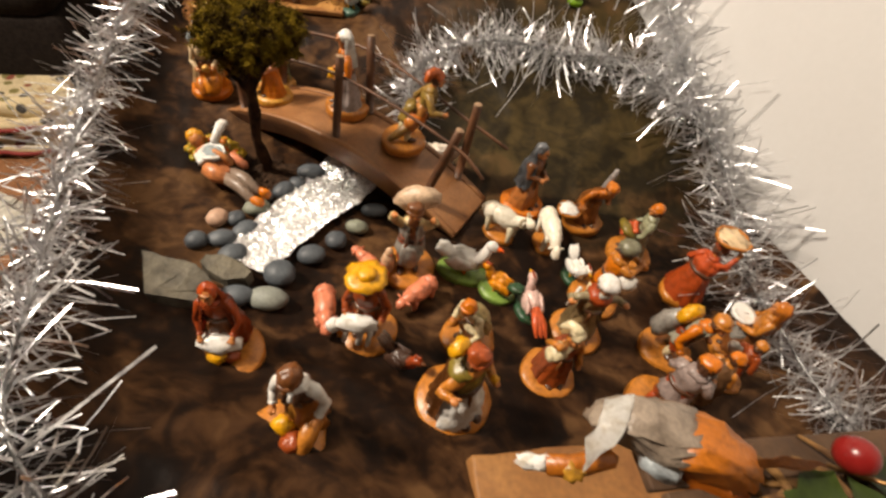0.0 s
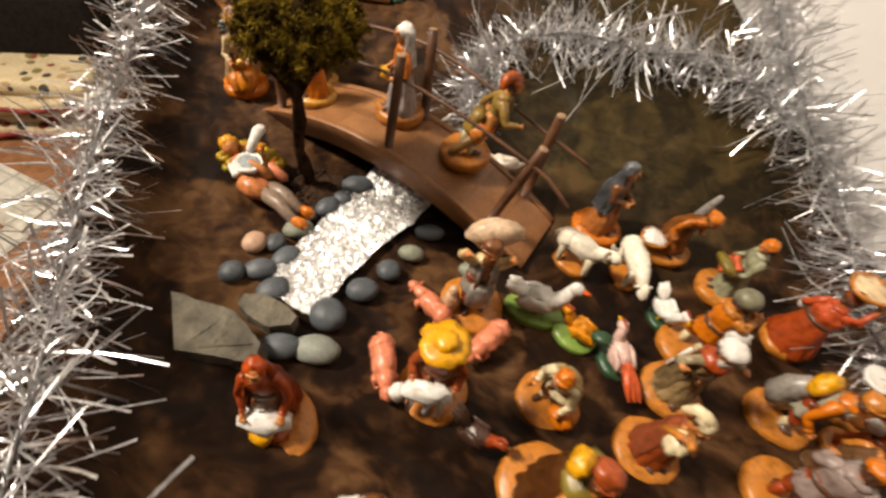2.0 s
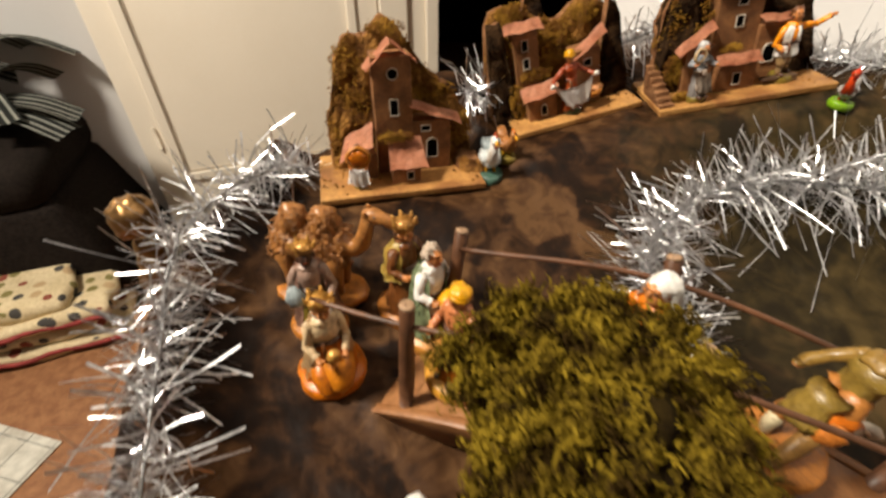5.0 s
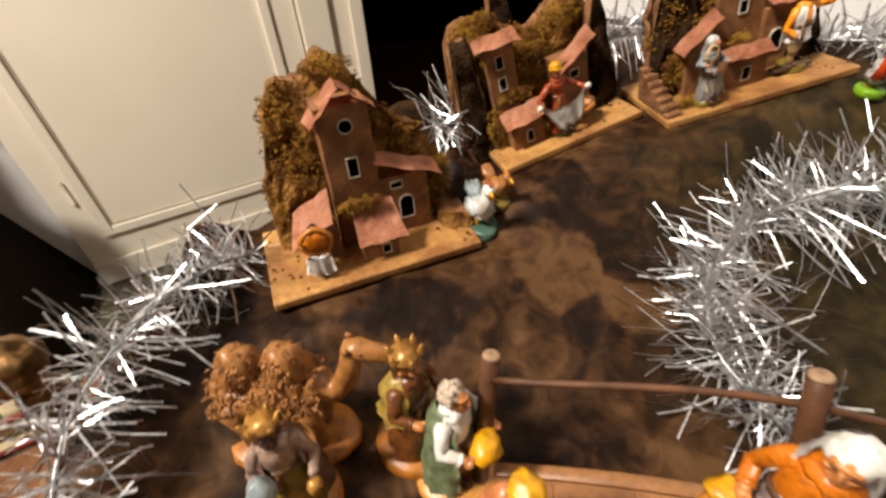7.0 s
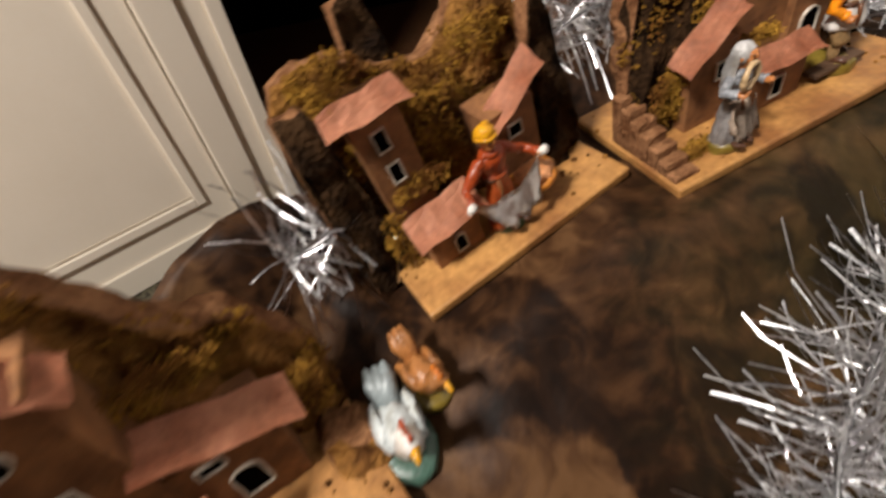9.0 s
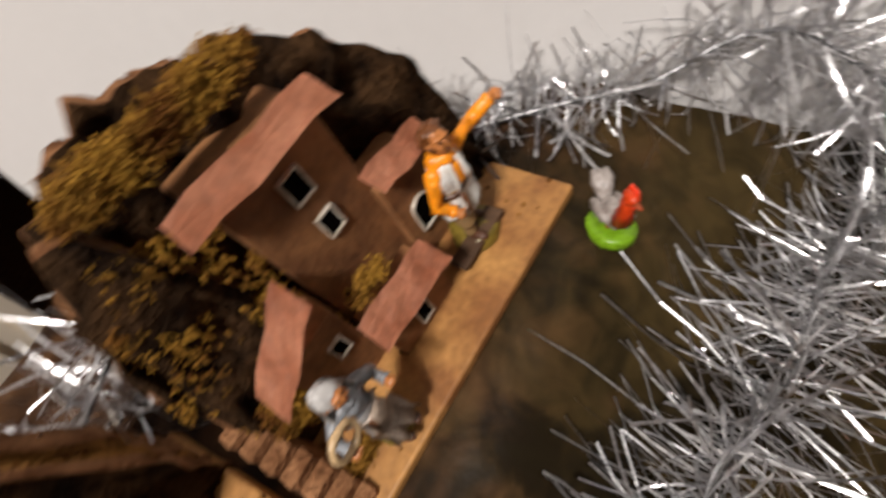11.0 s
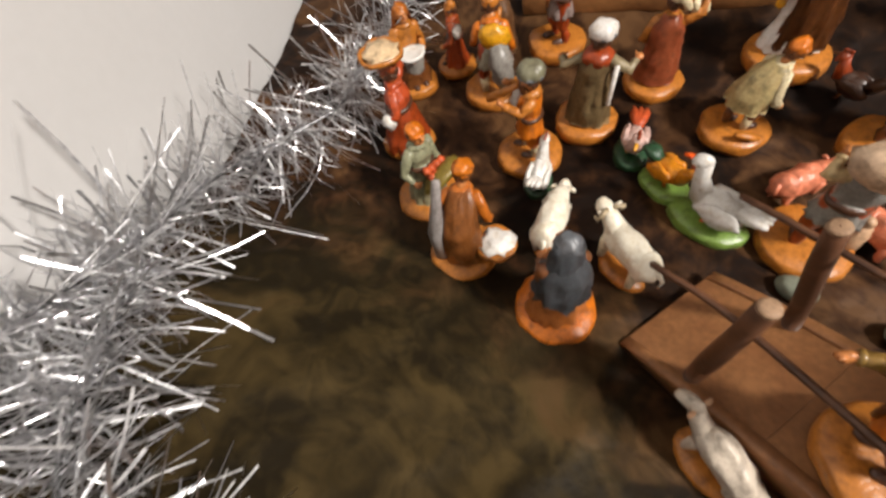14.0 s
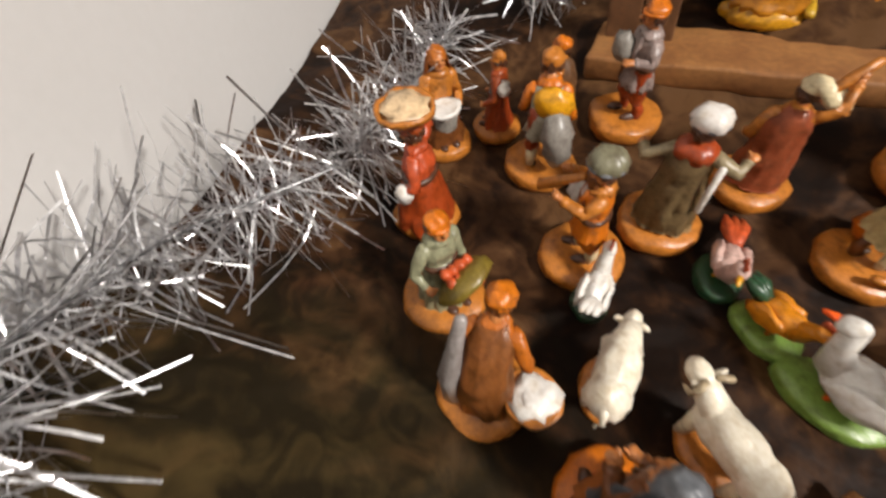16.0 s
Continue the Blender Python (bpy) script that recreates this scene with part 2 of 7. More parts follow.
def link_mesh(name, bm, mats, parent=None, label="", smooth=True):
    me = bpy.data.meshes.new(name)
    bm.normal_update()
    bm.to_mesh(me)
    bm.free()
    for m in mats if isinstance(mats, (list, tuple)) else [mats]:
        me.materials.append(m)
    if smooth:
        me.shade_smooth()
    ob = new(name, me)
    if parent is not None:
        ob.parent = parent
    if label:
        ob["label"] = label
    return ob


def part(name, bm, material, parent, label="", smooth=True):
    return link_mesh(name, bm, material, parent, label, smooth)


def empty(name, m, label, category, group="", kind=""):
    ob = new(name)
    ob.empty_display_size = 0.01
    ob.matrix_basis = m
    return tagged(ob, label, category, group, kind)


def paint_faces(bm, faces, idx):
    for f in faces:
        f.material_index = idx


def dense(prof, step=0.0022):
    """The same outline with more points on a smooth curve."""
    if len(prof) < 4:
        return prof
    ext = [prof[0], *prof, prof[-1]]
    out = []
    for p, q, r, t in zip(ext, ext[1:], ext[2:], ext[3:]):
        n = max(1, int(math.dist(q, r) / step))
        for k in range(n):
            f = k / n
            out.append(tuple(0.5 * (2 * q[i] + (r[i] - p[i]) * f + (2 * p[i] - 5 * q[i] + 4 * r[i] - t[i]) * f * f + (3 * q[i] - p[i] - 3 * r[i] + t[i]) * f ** 3) for i in (0, 1)))
    return out + [prof[-1]]


def drape(a, z, seed):
    """Uneven vertical folds of cloth round an axis, about -1 to 1."""
    p = Vector((math.cos(a) * 2.1, math.sin(a) * 2.1, z * 26 + seed * 1.37))
    q = Vector((math.cos(a) * 4.6, math.sin(a) * 4.6, z * 45 + seed * 2.11))
    return (1 - 3.2 * abs(noise.noise(p))) * 0.75 + 0.5 * (1 - 3.2 * abs(noise.noise(q)))


def lathe(bm, prof, seg=20, mat=0, at=(0, 0), squash=(1, 1), folds=0, amp=0.0, lean=(0, 0), turn=0.0, seed=0):
    """A turned shape from (radius, height) pairs, with optional vertical folds, closed at both ends."""
    rings = []
    z0 = prof[0][1]
    if folds:
        prof, seg = dense(prof), max(seg, 40)
    for k, (r, z) in enumerate(prof):
        ring = []
        fade = 1 - 0.8 * k / max(len(prof) - 1, 1)
        for i in range(seg):
            a = 2 * math.pi * i / seg
            rr = r * (1 + amp * fade * 1.1 * drape(a, z, seed + folds)) if folds else r
            x, y = rr * math.cos(a) * squash[0], rr * math.sin(a) * squash[1]
            c, s = math.cos(turn), math.sin(turn)
            ring.append(bm.verts.new((at[0] + c * x - s * y + lean[0] * (z - z0), at[1] + s * x + c * y + lean[1] * (z - z0), z)))
        rings.append(ring)
    faces = []
    for a, b in zip(rings, rings[1:]):
        for i in range(seg):
            faces.append(bm.faces.new((a[i], a[(i + 1) % seg], b[(i + 1) % seg], b[i])))
    faces.append(bm.faces.new(rings[0][::-1]))
    faces.append(bm.faces.new(rings[-1]))
    paint_faces(bm, faces, mat)
    return faces


def mantle(bm, prof, mat=0, opening=80.0, amp=0.12, seed=0, squash=(1, 1), at=(0, 0), thick=0.0009):
    """A cloth hung round a body and open in front by so many degrees."""
    rows = []
    half = math.radians(opening / 2)
    prof = dense(prof)
    for k, (r, z) in enumerate(prof):
        fade = 1 - 0.75 * k / max(len(prof) - 1, 1)
        row = []
        for i in range(37):
            a = math.pi / 2 + half + (2 * math.pi - 2 * half) * i / 36
            rr = r * (1 + amp * fade * 1.2 * drape(a, z, seed))
            row.append((at[0] + rr * math.cos(a) * squash[0], at[1] + rr * math.sin(a) * squash[1], z + 0.0012 * noise.noise(Vector((a * 2, seed, 0))) * fade))
        rows.append(row)
    return sheet(bm, rows, mat, thick)


def ball(bm, c, r, mat=0, rot=(0, 0, 0), rough=0.0, seg=14, rings=9, seed=0):
    """An ellipsoid, turned by degrees, with optional sculpted unevenness."""
    r = (r, r, r) if isinstance(r, (int, float)) else r
    m = Matrix.Translation(c) @ pose(0, 0, 0, *rot)
    grid = []
    for j in range(1, rings):
        p = math.pi * j / rings
        row = []
        for i in range(seg):
            a = 2 * math.pi * i / seg
            d = Vector((math.sin(p) * math.cos(a), math.sin(p) * math.sin(a), math.cos(p)))
            k = 1 + (rough * noise.noise(d * 2.2 + Vector((seed * 3.1, seed, 0))) if rough else 0)
            row.append(bm.verts.new(m @ Vector((d.x * r[0] * k, d.y * r[1] * k, d.z * r[2] * k))))
        grid.append(row)
    top, bot = bm.verts.new(m @ Vector((0, 0, r[2]))), bm.verts.new(m @ Vector((0, 0, -r[2])))
    faces = []
    for a, b in zip(grid, grid[1:]):
        for i in range(seg):
            faces.append(bm.faces.new((a[i], b[i], b[(i + 1) % seg], a[(i + 1) % seg])))
    for i in range(seg):
        faces.append(bm.faces.new((top, grid[0][i], grid[0][(i + 1) % seg])))
        faces.append(bm.faces.new((bot, grid[-1][(i + 1) % seg], grid[-1][i])))
    paint_faces(bm, faces, mat)
    return faces


def limb(bm, pts, mat=0, seg=9):
    """A tapered tube through (x, y, z, radius) points with rounded ends."""
    pts = [(Vector(p[:3]), p[3]) for p in pts]
    rings = []
    for k, (p, r) in enumerate(pts):
        d = (pts[min(k + 1, len(pts) - 1)][0] - pts[max(k - 1, 0)][0]).normalized()
        side = d.cross(Vector((0.13, 0.27, 0.95)))
        side = side.normalized() if side.length > 1e-4 else Vector((1, 0, 0))
        up = side.cross(d)
        rings.append([bm.verts.new(p + r * (math.cos(2 * math.pi * i / seg) * side + math.sin(2 * math.pi * i / seg) * up)) for i in range(seg)])
    faces = []
    for a, b in zip(rings, rings[1:]):
        for i in range(seg):
            faces.append(bm.faces.new((a[i], a[(i + 1) % seg], b[(i + 1) % seg], b[i])))
    for ring, (p, r), q in ((rings[0], pts[0], pts[1][0]), (rings[-1], pts[-1], pts[-2][0])):
        tip = bm.verts.new(p + (p - q).normalized() * r * 0.7)
        for i in range(seg):
            faces.append(bm.faces.new((ring[i], ring[(i + 1) % seg], tip)))
    paint_faces(bm, faces, mat)
    return faces


def box(bm, lo, hi, mat=0, m=None, bevel=0.0):
    made = bmesh.ops.create_cube(bm, size=1.0)["verts"]
    mid = Matrix.Translation([(a + b) / 2 for a, b in zip(lo, hi)]) @ Matrix.Diagonal([*(b - a for a, b in zip(lo, hi)), 1])
    bmesh.ops.transform(bm, matrix=(m or Matrix()) @ mid, verts=made)
    faces = list({f for v in made for f in v.link_faces})
    paint_faces(bm, faces, mat)
    if bevel:
        edges = list({e for f in faces for e in f.edges})
        out = bmesh.ops.bevel(bm, geom=edges, offset=bevel, segments=2, affect="EDGES", profile=0.5)
        paint_faces(bm, out["faces"], mat)
    return faces


def box_part(name, lo, hi, material, parent, label="", bevel=0.0, m=None):
    bm = bmesh.new()
    box(bm, lo, hi, 0, m, bevel)
    return part(name, bm, material, parent, label, smooth=False)


def sheet(bm, rows, mat=0, thick=0.0):
    """A curved sheet from rows of points; thick gives it a back."""
    grid = [[bm.verts.new(p) for p in row] for row in rows]
    faces = []
    for a, b in zip(grid, grid[1:]):
        for i in range(len(a) - 1):
            faces.append(bm.faces.new((a[i], a[i + 1], b[i + 1], b[i])))
    if thick:
        out = bmesh.ops.solidify(bm, geom=faces, thickness=thick)
        faces += [g for g in out["geom"] if isinstance(g, bmesh.types.BMFace)]
    paint_faces(bm, faces, mat)
    return faces


def roughen(bm, amount, scale, seed=0):
    for v in bm.verts:
        v.co += Vector([noise.noise(v.co * scale + Vector((seed, k * 7.3, seed * 1.7))) for k in range(3)]) * amount


# ---------------------------------------------------------------- the lie of the land
# s runs from the room across the table to the wall, u along the wall
S_AX, U_AX = Vector((0.8, 0.6)), Vector((-0.6, 0.8))


def su(s, u):
    p = S_AX * s + U_AX * u
    return p.x, p.y


def land(x, y):
    x, y = min(max(x, -0.34), 0.40) / 0.25, min(max(y, -0.31), 0.275) / 0.25
    return (-0.0236) + 0.0010 * x + 0.0392 * y + 0.0170 * x * x + 0.0202 * x * y + 0.0656 * y * y + (-0.0049) * y ** 3


def rim_edge(u):
    """Where the paper ends on the room side."""
    return float(np.interp(u, (-0.2, 0.0, 0.12, 0.18, 0.245, 0.285, 0.31, 0.36), (-0.266, -0.266, -0.256, -0.246, -0.222, -0.184, -0.145, -0.11)))


# level places pressed into the paper under the three village boards
PADS = [(px, py, pz, math.cos(math.radians(a)), math.sin(math.radians(a)), math.tan(math.radians(s)), w, d) for px, py, pz, a, s, w, d in ((-0.2592, 0.1357, 0.0295, 18.7, 0.0, 0.127, 0.074), (-0.1127, 0.2362, 0.0445, 13.5, 13.5, 0.110, 0.062), (-0.0006, 0.2386, 0.0692, 3.7, 11.5, 0.132, 0.074))]


def ground_z(x, y):
    """Height of the crumpled paper, with its raised rim along the room side."""
    z = land(x, y)
    s, u = 0.8 * x + 0.6 * y, -0.6 * x + 0.8 * y
    z += 0.024 * math.exp(-(((s - rim_edge(u) - 0.004) / 0.022) ** 2))
    f, g = min(max((s - 0.02) / 0.28, 0.0), 1.0), min(max((-u - 0.02) / 0.16, 0.0), 1.0)
    z -= 0.026 * f * f * (3 - 2 * f) * g * g * (3 - 2 * g)
    for px, py, pz, c, t, slope, w, d in PADS:
        lx, ly = c * (x - px) + t * (y - py), -t * (x - px) + c * (y - py)
        off = math.hypot(max(0.0, -lx, lx - w), max(0.0, -ly, ly - d))
        if off < 0.05:
            f = 1 - off / 0.05
            f = f * f * (3 - 2 * f)
            z += (pz + slope * min(max(lx, -0.01), w + 0.01) - 0.0015 - z) * f
    return z


def crumple(x, y):
    p = Vector((x, y, 0))
    ridge = 1 - abs(noise.noise(p * 11)) * 2
    ridge2 = 1 - abs(noise.noise(p * 26 + Vector((4, 2, 1)))) * 2
    return 0.0035 * noise.noise(p * 6) + 0.0022 * max(ridge, 0) ** 3 + 0.0011 * max(ridge2, 0) ** 3 - 0.0012


def at(x, y, rz=0.0, lift=0.0):
    return pose(x, y, ground_z(x, y) + lift, 0, 0, rz)


def build_ground():
    bm = bmesh.new()
    ns, nu = 170, 240
    grid = []
    for i in range(ns + 1):
        row = []
        for j in range(nu + 1):
            u = -0.56 + (0.36 + 0.56) * j / nu
            e = rim_edge(u)
            s = e - 0.034 + (0.300 - e + 0.034) * (i / ns)
            x, y = su(s, u)
            z = ground_z(x, y) + crumple(x, y)
            if s < e - 0.016:
                z -= 6.0 * (e - 0.016 - s)
            if u > 0.345:
                z -= 5.0 * (u - 0.345)
            row.append(bm.verts.new((x, y, z)))
        grid.append(row)
    for a, b in zip(grid, grid[1:]):
        for j in range(nu):
            bm.faces.new((a[j], b[j], b[j + 1], a[j + 1]))
    ob = link_mesh("ground", bm, M_GROUND)
    return tagged(ob, "crumpled brown and olive rock-print paper spread over the table", "ground", kind="structure")


# ---------------------------------------------------------------- the room
FLOOR_Z = -0.75


def build_room():
    def slab(name, lo, hi, material, m=None, label="", cat="wall", bevel=0.0):
        bm = bmesh.new()
        box(bm, lo, hi, 0, m, bevel)
        return tagged(link_mesh(name, bm, material, smooth=False), label, cat, kind="structure")

    slab("floor", (-3.3, -2.4, FLOOR_Z - 0.1), (1.6, 4.2, FLOOR_Z), M_FLOOR, None, "reddish terracotta floor with a mottled worn surface", "floor")
    slab("ceiling", (-3.3, -2.4, 1.85), (1.6, 4.2, 1.95), M_CEIL, None, "unseen ceiling, greyed to lower the bounced light", "ceiling")
    turn = Matrix.Rotation(math.atan2(0.8, -0.6), 4, "Z")  # local x along the wall
    # wall beside the table, its face 0.305 from the middle line
    slab("wall_east", (-2.9, -0.405, FLOOR_Z), (0.425, -0.305, 1.85), M_WALL, turn, "white plastered wall beside the table")
    # wall with the cream door
    d = Vector((0.891, 0.454, 0))
    door = Matrix.Translation((-1.262, 1.097, 0)) @ Matrix.Rotation(math.atan2(d.y, d.x), 4, "Z")
    slab("wall_north", (-2.6, 0.043, FLOOR_Z), (0.02, 0.2, 1.85), M_WALL, door, "pale grey plastered wall behind the armchair")
    slab("wall_north_header", (0.02, 0.06, 1.35), (1.05, 0.2, 1.85), M_WALL, door, "white plastered wall over the door")
    slab("wall_west", (-3.3, -2.4, FLOOR_Z), (-3.2, 4.2, 1.85), M_DIM, None, "unseen wall, dark taupe to hold back bounced light")
    slab("wall_south", (-3.2, -2.4, FLOOR_Z), (1.6, -2.3, 1.85), M_DIM, None, "unseen wall, dark taupe to hold back bounced light")
    slab("wall_next_room", (-3.2, 4.0, FLOOR_Z), (1.6, 4.1, 1.85), M_DARK, None, "wall of the unlit next room, coloured near black for its darkness")
    slab("wall_next_room_side", (1.5, -2.3, FLOOR_Z), (1.6, 4.0, 1.85), M_DARK, None, "wall of the unlit next room, coloured near black for its darkness")
    slab("floor_strip", (-0.3, -0.4, FLOOR_Z), (1.6, 0.0, FLOOR_Z + 0.004), M_FLOOR2, door, "dark speckled terrazzo floor by the door", "floor")
    # the door: leaf with a raised panel, and its frame
    leaf = empty("door_1", door, "cream painted panelled door with worn edges", "door", kind="structure")
    z0, z1 = FLOOR_Z + 0.006, FLOOR_Z + 2.05
    bm = bmesh.new()
    box(bm, (0, 0.0, z0), (0.83, 0.04, z1), 0, None, 0.003)
    part("leaf", bm, M_DOOR, leaf, smooth=False)
    for a, b, h0, h1, label in ((0.075, 0.755, z0 + 0.17, z0 + 1.0, ""), (0.075, 0.755, z0 + 1.1, z1 - 0.1, "")):
        for lo, hi in (((a, -0.012, h0), (a + 0.03, 0.0, h1)), ((b - 0.03, -0.012, h0), (b, 0.0, h1)), ((a + 0.03, -0.012, h0), (b - 0.03, 0.0, h0 + 0.03)), ((a + 0.03, -0.012, h1 - 0.03), (b - 0.03, 0.0, h1))):
            box_part("moulding", lo, hi, M_DOOR, leaf, bevel=0.004)
        box_part("groove", (a + 0.032, -0.003, h0 + 0.035), (a + 0.037, 0.0, h1 - 0.035), M_DOORLINE, leaf)
        box_part("groove", (a + 0.032, -0.003, h0 + 0.032), (b - 0.032, 0.0, h0 + 0.037), M_DOORLINE, leaf)
    box_part("kick_rail", (0.0, -0.010, z0), (0.83, 0.0, z0 + 0.085), M_DOOR, leaf, "cream kick rail", 0.004)
    box_part("jamb", (0.835, -0.02, FLOOR_Z), (0.93, 0.12, z1 + 0.04), M_DOOR, leaf, "cream door jamb", 0.004)
    box_part("stop", (0.93, 0.0, FLOOR_Z), (1.0, 0.14, z1 + 0.04), M_DOOR, leaf, "cream door stop", 0.004)
    box_part("jamb_edge", (1.0, -0.015, FLOOR_Z), (1.045, 0.14, z1 + 0.04), M_DOOR, leaf, "", 0.004)
    for hz in (z0 + 0.30, z0 + 1.6):
        bm = bmesh.new()
        limb(bm, [(0.055, -0.006, hz, 0.006), (0.055, -0.006, hz + 0.07, 0.006)])
        part("hinge", bm, M_DOORLINE, leaf, "worn painted hinge")


def build_table():
    t = empty("table", Matrix.Rotation(math.atan2(0.8, -0.6), 4, "Z"), "brown wooden table against the wall under the paper", "table")
    box_part("top", (-0.57, -0.298, -0.105), (0.352, 0.285, -0.075), M_TABLE, t, bevel=0.004)
    for x in (-0.54, 0.33):
        for y in (-0.26, 0.25):
            box_part("leg", (x - 0.03, y - 0.03, FLOOR_Z), (x + 0.03, y + 0.03, -0.105), M_TABLE, t, bevel=0.004)
    for lo, hi in (((-0.51, 0.235, -0.19), (0.30, 0.265, -0.105)), ((-0.51, -0.275, -0.19), (0.30, -0.245, -0.105)), ((-0.555, -0.23, -0.19), (-0.525, 0.22, -0.105)), ((0.315, -0.23, -0.19), (0.345, 0.22, -0.105))):
        box_part("apron", lo, hi, M_TABLE, t)


# ---------------------------------------------------------------- tinsel
def spline(pts, n):
    """Points evenly along a smooth curve through pts."""
    pts = [Vector(p) for p in pts]
    ext = [2 * pts[0] - pts[1], *pts, 2 * pts[-1] - pts[-2]]
    fine = []
    for a, b, c, d in zip(ext, ext[1:], ext[2:], ext[3:]):
        for k in range(24):
            t = k / 24
            fine.append(0.5 * (2 * b + (c - a) * t + (2 * a - 5 * b + 4 * c - d) * t * t + (3 * b - a - 3 * c + d) * t ** 3))
    fine.append(pts[-1])
    dist = [0.0]
    for a, b in zip(fine, fine[1:]):
        dist.append(dist[-1] + (b - a).length)
    out = []
    for i in range(n):
        want = dist[-1] * i / (n - 1)
        k = min(max(int(np.searchsorted(dist, want)), 1), len(fine) - 1)
        f = (want - dist[k - 1]) / max(dist[k] - dist[k - 1], 1e-9)
        out.append(fine[k - 1].lerp(fine[k], f))
    return out, dist[-1]


def tinsel(label, way, per_metre, reach, seed, group="tinsel garlands", lift=0.016, wall_s=0.297, thin=9.0):
    """A garland: a twisted wire core and thousands of flat foil strands standing off it."""
    rng = random.Random(seed)
    pts = [(x, y, ground_z(x, y) + lift + extra) for x, y, extra in way]
    line, length = spline(pts, 160)
    g = empty("tinsel_garland", Matrix.Translation(line[0]), label, "tinsel", group)
    inv = Matrix.Translation(-line[0])
    bm = bmesh.new()
    limb(bm, [(*(inv @ p), 0.0011) for p in line[::2]], 0, 6)
    part("core_wire", bm, M_TINWIRE, g)
    verts, faces = [], []
    for k in range(int(length * per_metre)):
        i = rng.randrange(1, len(line) - 1)
        c = line[i].lerp(line[i + 1], rng.random())
        along = (line[i + 1] - line[i - 1]).normalized()
        a = rng.random() * 2 * math.pi
        side = along.cross(Vector((0, 0, 1))).normalized()
        up = side.cross(along)
        d = (math.cos(a) * side + math.sin(a) * up + along * rng.gauss(0, 0.42)).normalized()
        ln = reach * (0.42 + 0.66 * rng.random()) * (1.5 if rng.random() < 0.10 else 1)
        if -0.6 * c.x + 0.8 * c.y > thin:
            ln *= 0.66
        w = 0.00030 + 0.00042 * rng.random() ** 2.5
        bend = Vector((rng.gauss(0, 1), rng.gauss(0, 1), rng.gauss(0, 1) - 0.4)) * ln * 0.24
        wide = d.cross(Vector((rng.gauss(0, 1), rng.gauss(0, 1), rng.gauss(0, 1)))).normalized()
        base = len(verts)
        segs = 4
        for j in range(segs + 1):
            t = j / segs
            p = c + d * ln * t + bend * t * t
            gz = ground_z(p.x, p.y) + 0.0025
            if p.z < gz and 0.8 * p.x + 0.6 * p.y > rim_edge(-0.6 * p.x + 0.8 * p.y) - 0.012:
                p.z = gz + 0.002 * rng.random()
            over = 0.8 * p.x + 0.6 * p.y - wall_s
            if over > 0:
                p.x, p.y = p.x - 0.8 * over, p.y - 0.6 * over
            spin = wide + 0.5 * t * d.cross(wide)
            q = inv @ p
            verts += [q - spin * w, q + spin * w]
        for j in range(segs):
            b = base + 2 * j
            faces.append((b, b + 1, b + 3, b + 2))
    me = bpy.data.meshes.new("tinsel_fringe")
    me.from_pydata([tuple(v) for v in verts], [], faces)
    me.materials.append(M_TINSEL)
    ob = new("tinsel_fringe", me)
    ob.parent = g
    tagged(ob, "shiny silver foil strands", kind="stuff")
    return g


def build_tinsel():
    tinsel("thin silver tinsel garland along the rim of the paper", [(-0.03, -0.345, 0.0), (-0.075, -0.315, 0), (-0.125, -0.258, 0), (-0.175, -0.198, 0), (-0.236, -0.115, 0), (-0.272, -0.05, 0), (-0.296, 0.0, 0), (-0.316, 0.045, 0), (-0.321, 0.08, 0), (-0.308, 0.122, 0), (-0.292, 0.162, -0.004), (-0.284, 0.19, -0.012)], 2700, 0.033, 1, lift=0.012)
    tinsel("thick silver tinsel garland lying along the wall", [(0.372, -0.19, 0.0), (0.352, -0.14, 0), (0.338, -0.09, 0.004), (0.312, -0.045, 0.012), (0.314, -0.002, 0.012), (0.312, 0.034, 0.012), (0.301, 0.065, 0.010), (0.280, 0.096, 0.008), (0.256, 0.130, 0.012), (0.232, 0.166, 0.018), (0.208, 0.205, 0.030), (0.195, 0.224, 0.022), (0.178, 0.245, -0.002), (0.165, 0.262, -0.010), (0.148, 0.286, -0.012), (0.12, 0.315, -0.006), (0.08, 0.345, 0.004), (0.02, 0.355, 0.004), (-0.045, 0.330, 0.006), (-0.110, 0.305, 0.000), (-0.140, 0.282, 0.006), (-0.164, 0.262, 0.020)], 3100, 0.044, 2, thin=0.062)
    tinsel("silver tinsel garland looped round the meadow", [(0.258, 0.100, 0.012), (0.226, 0.134, 0.006), (0.192, 0.162, 0), (0.160, 0.166, 0), (0.128, 0.162, 0), (0.095, 0.168, 0), (0.06, 0.170, 0), (0.02, 0.160, 0), (-0.015, 0.136, 0), (-0.03, 0.10, 0), (-0.022, 0.07, 0), (-0.008, 0.046, -0.004)], 4000, 0.041, 3)
    tinsel("dark grey tinsel garland beside the stable", [(0.345, -0.225, 0.0), (0.325, -0.232, 0.008), (0.305, -0.243, 0.004)], 2500, 0.026, 4)


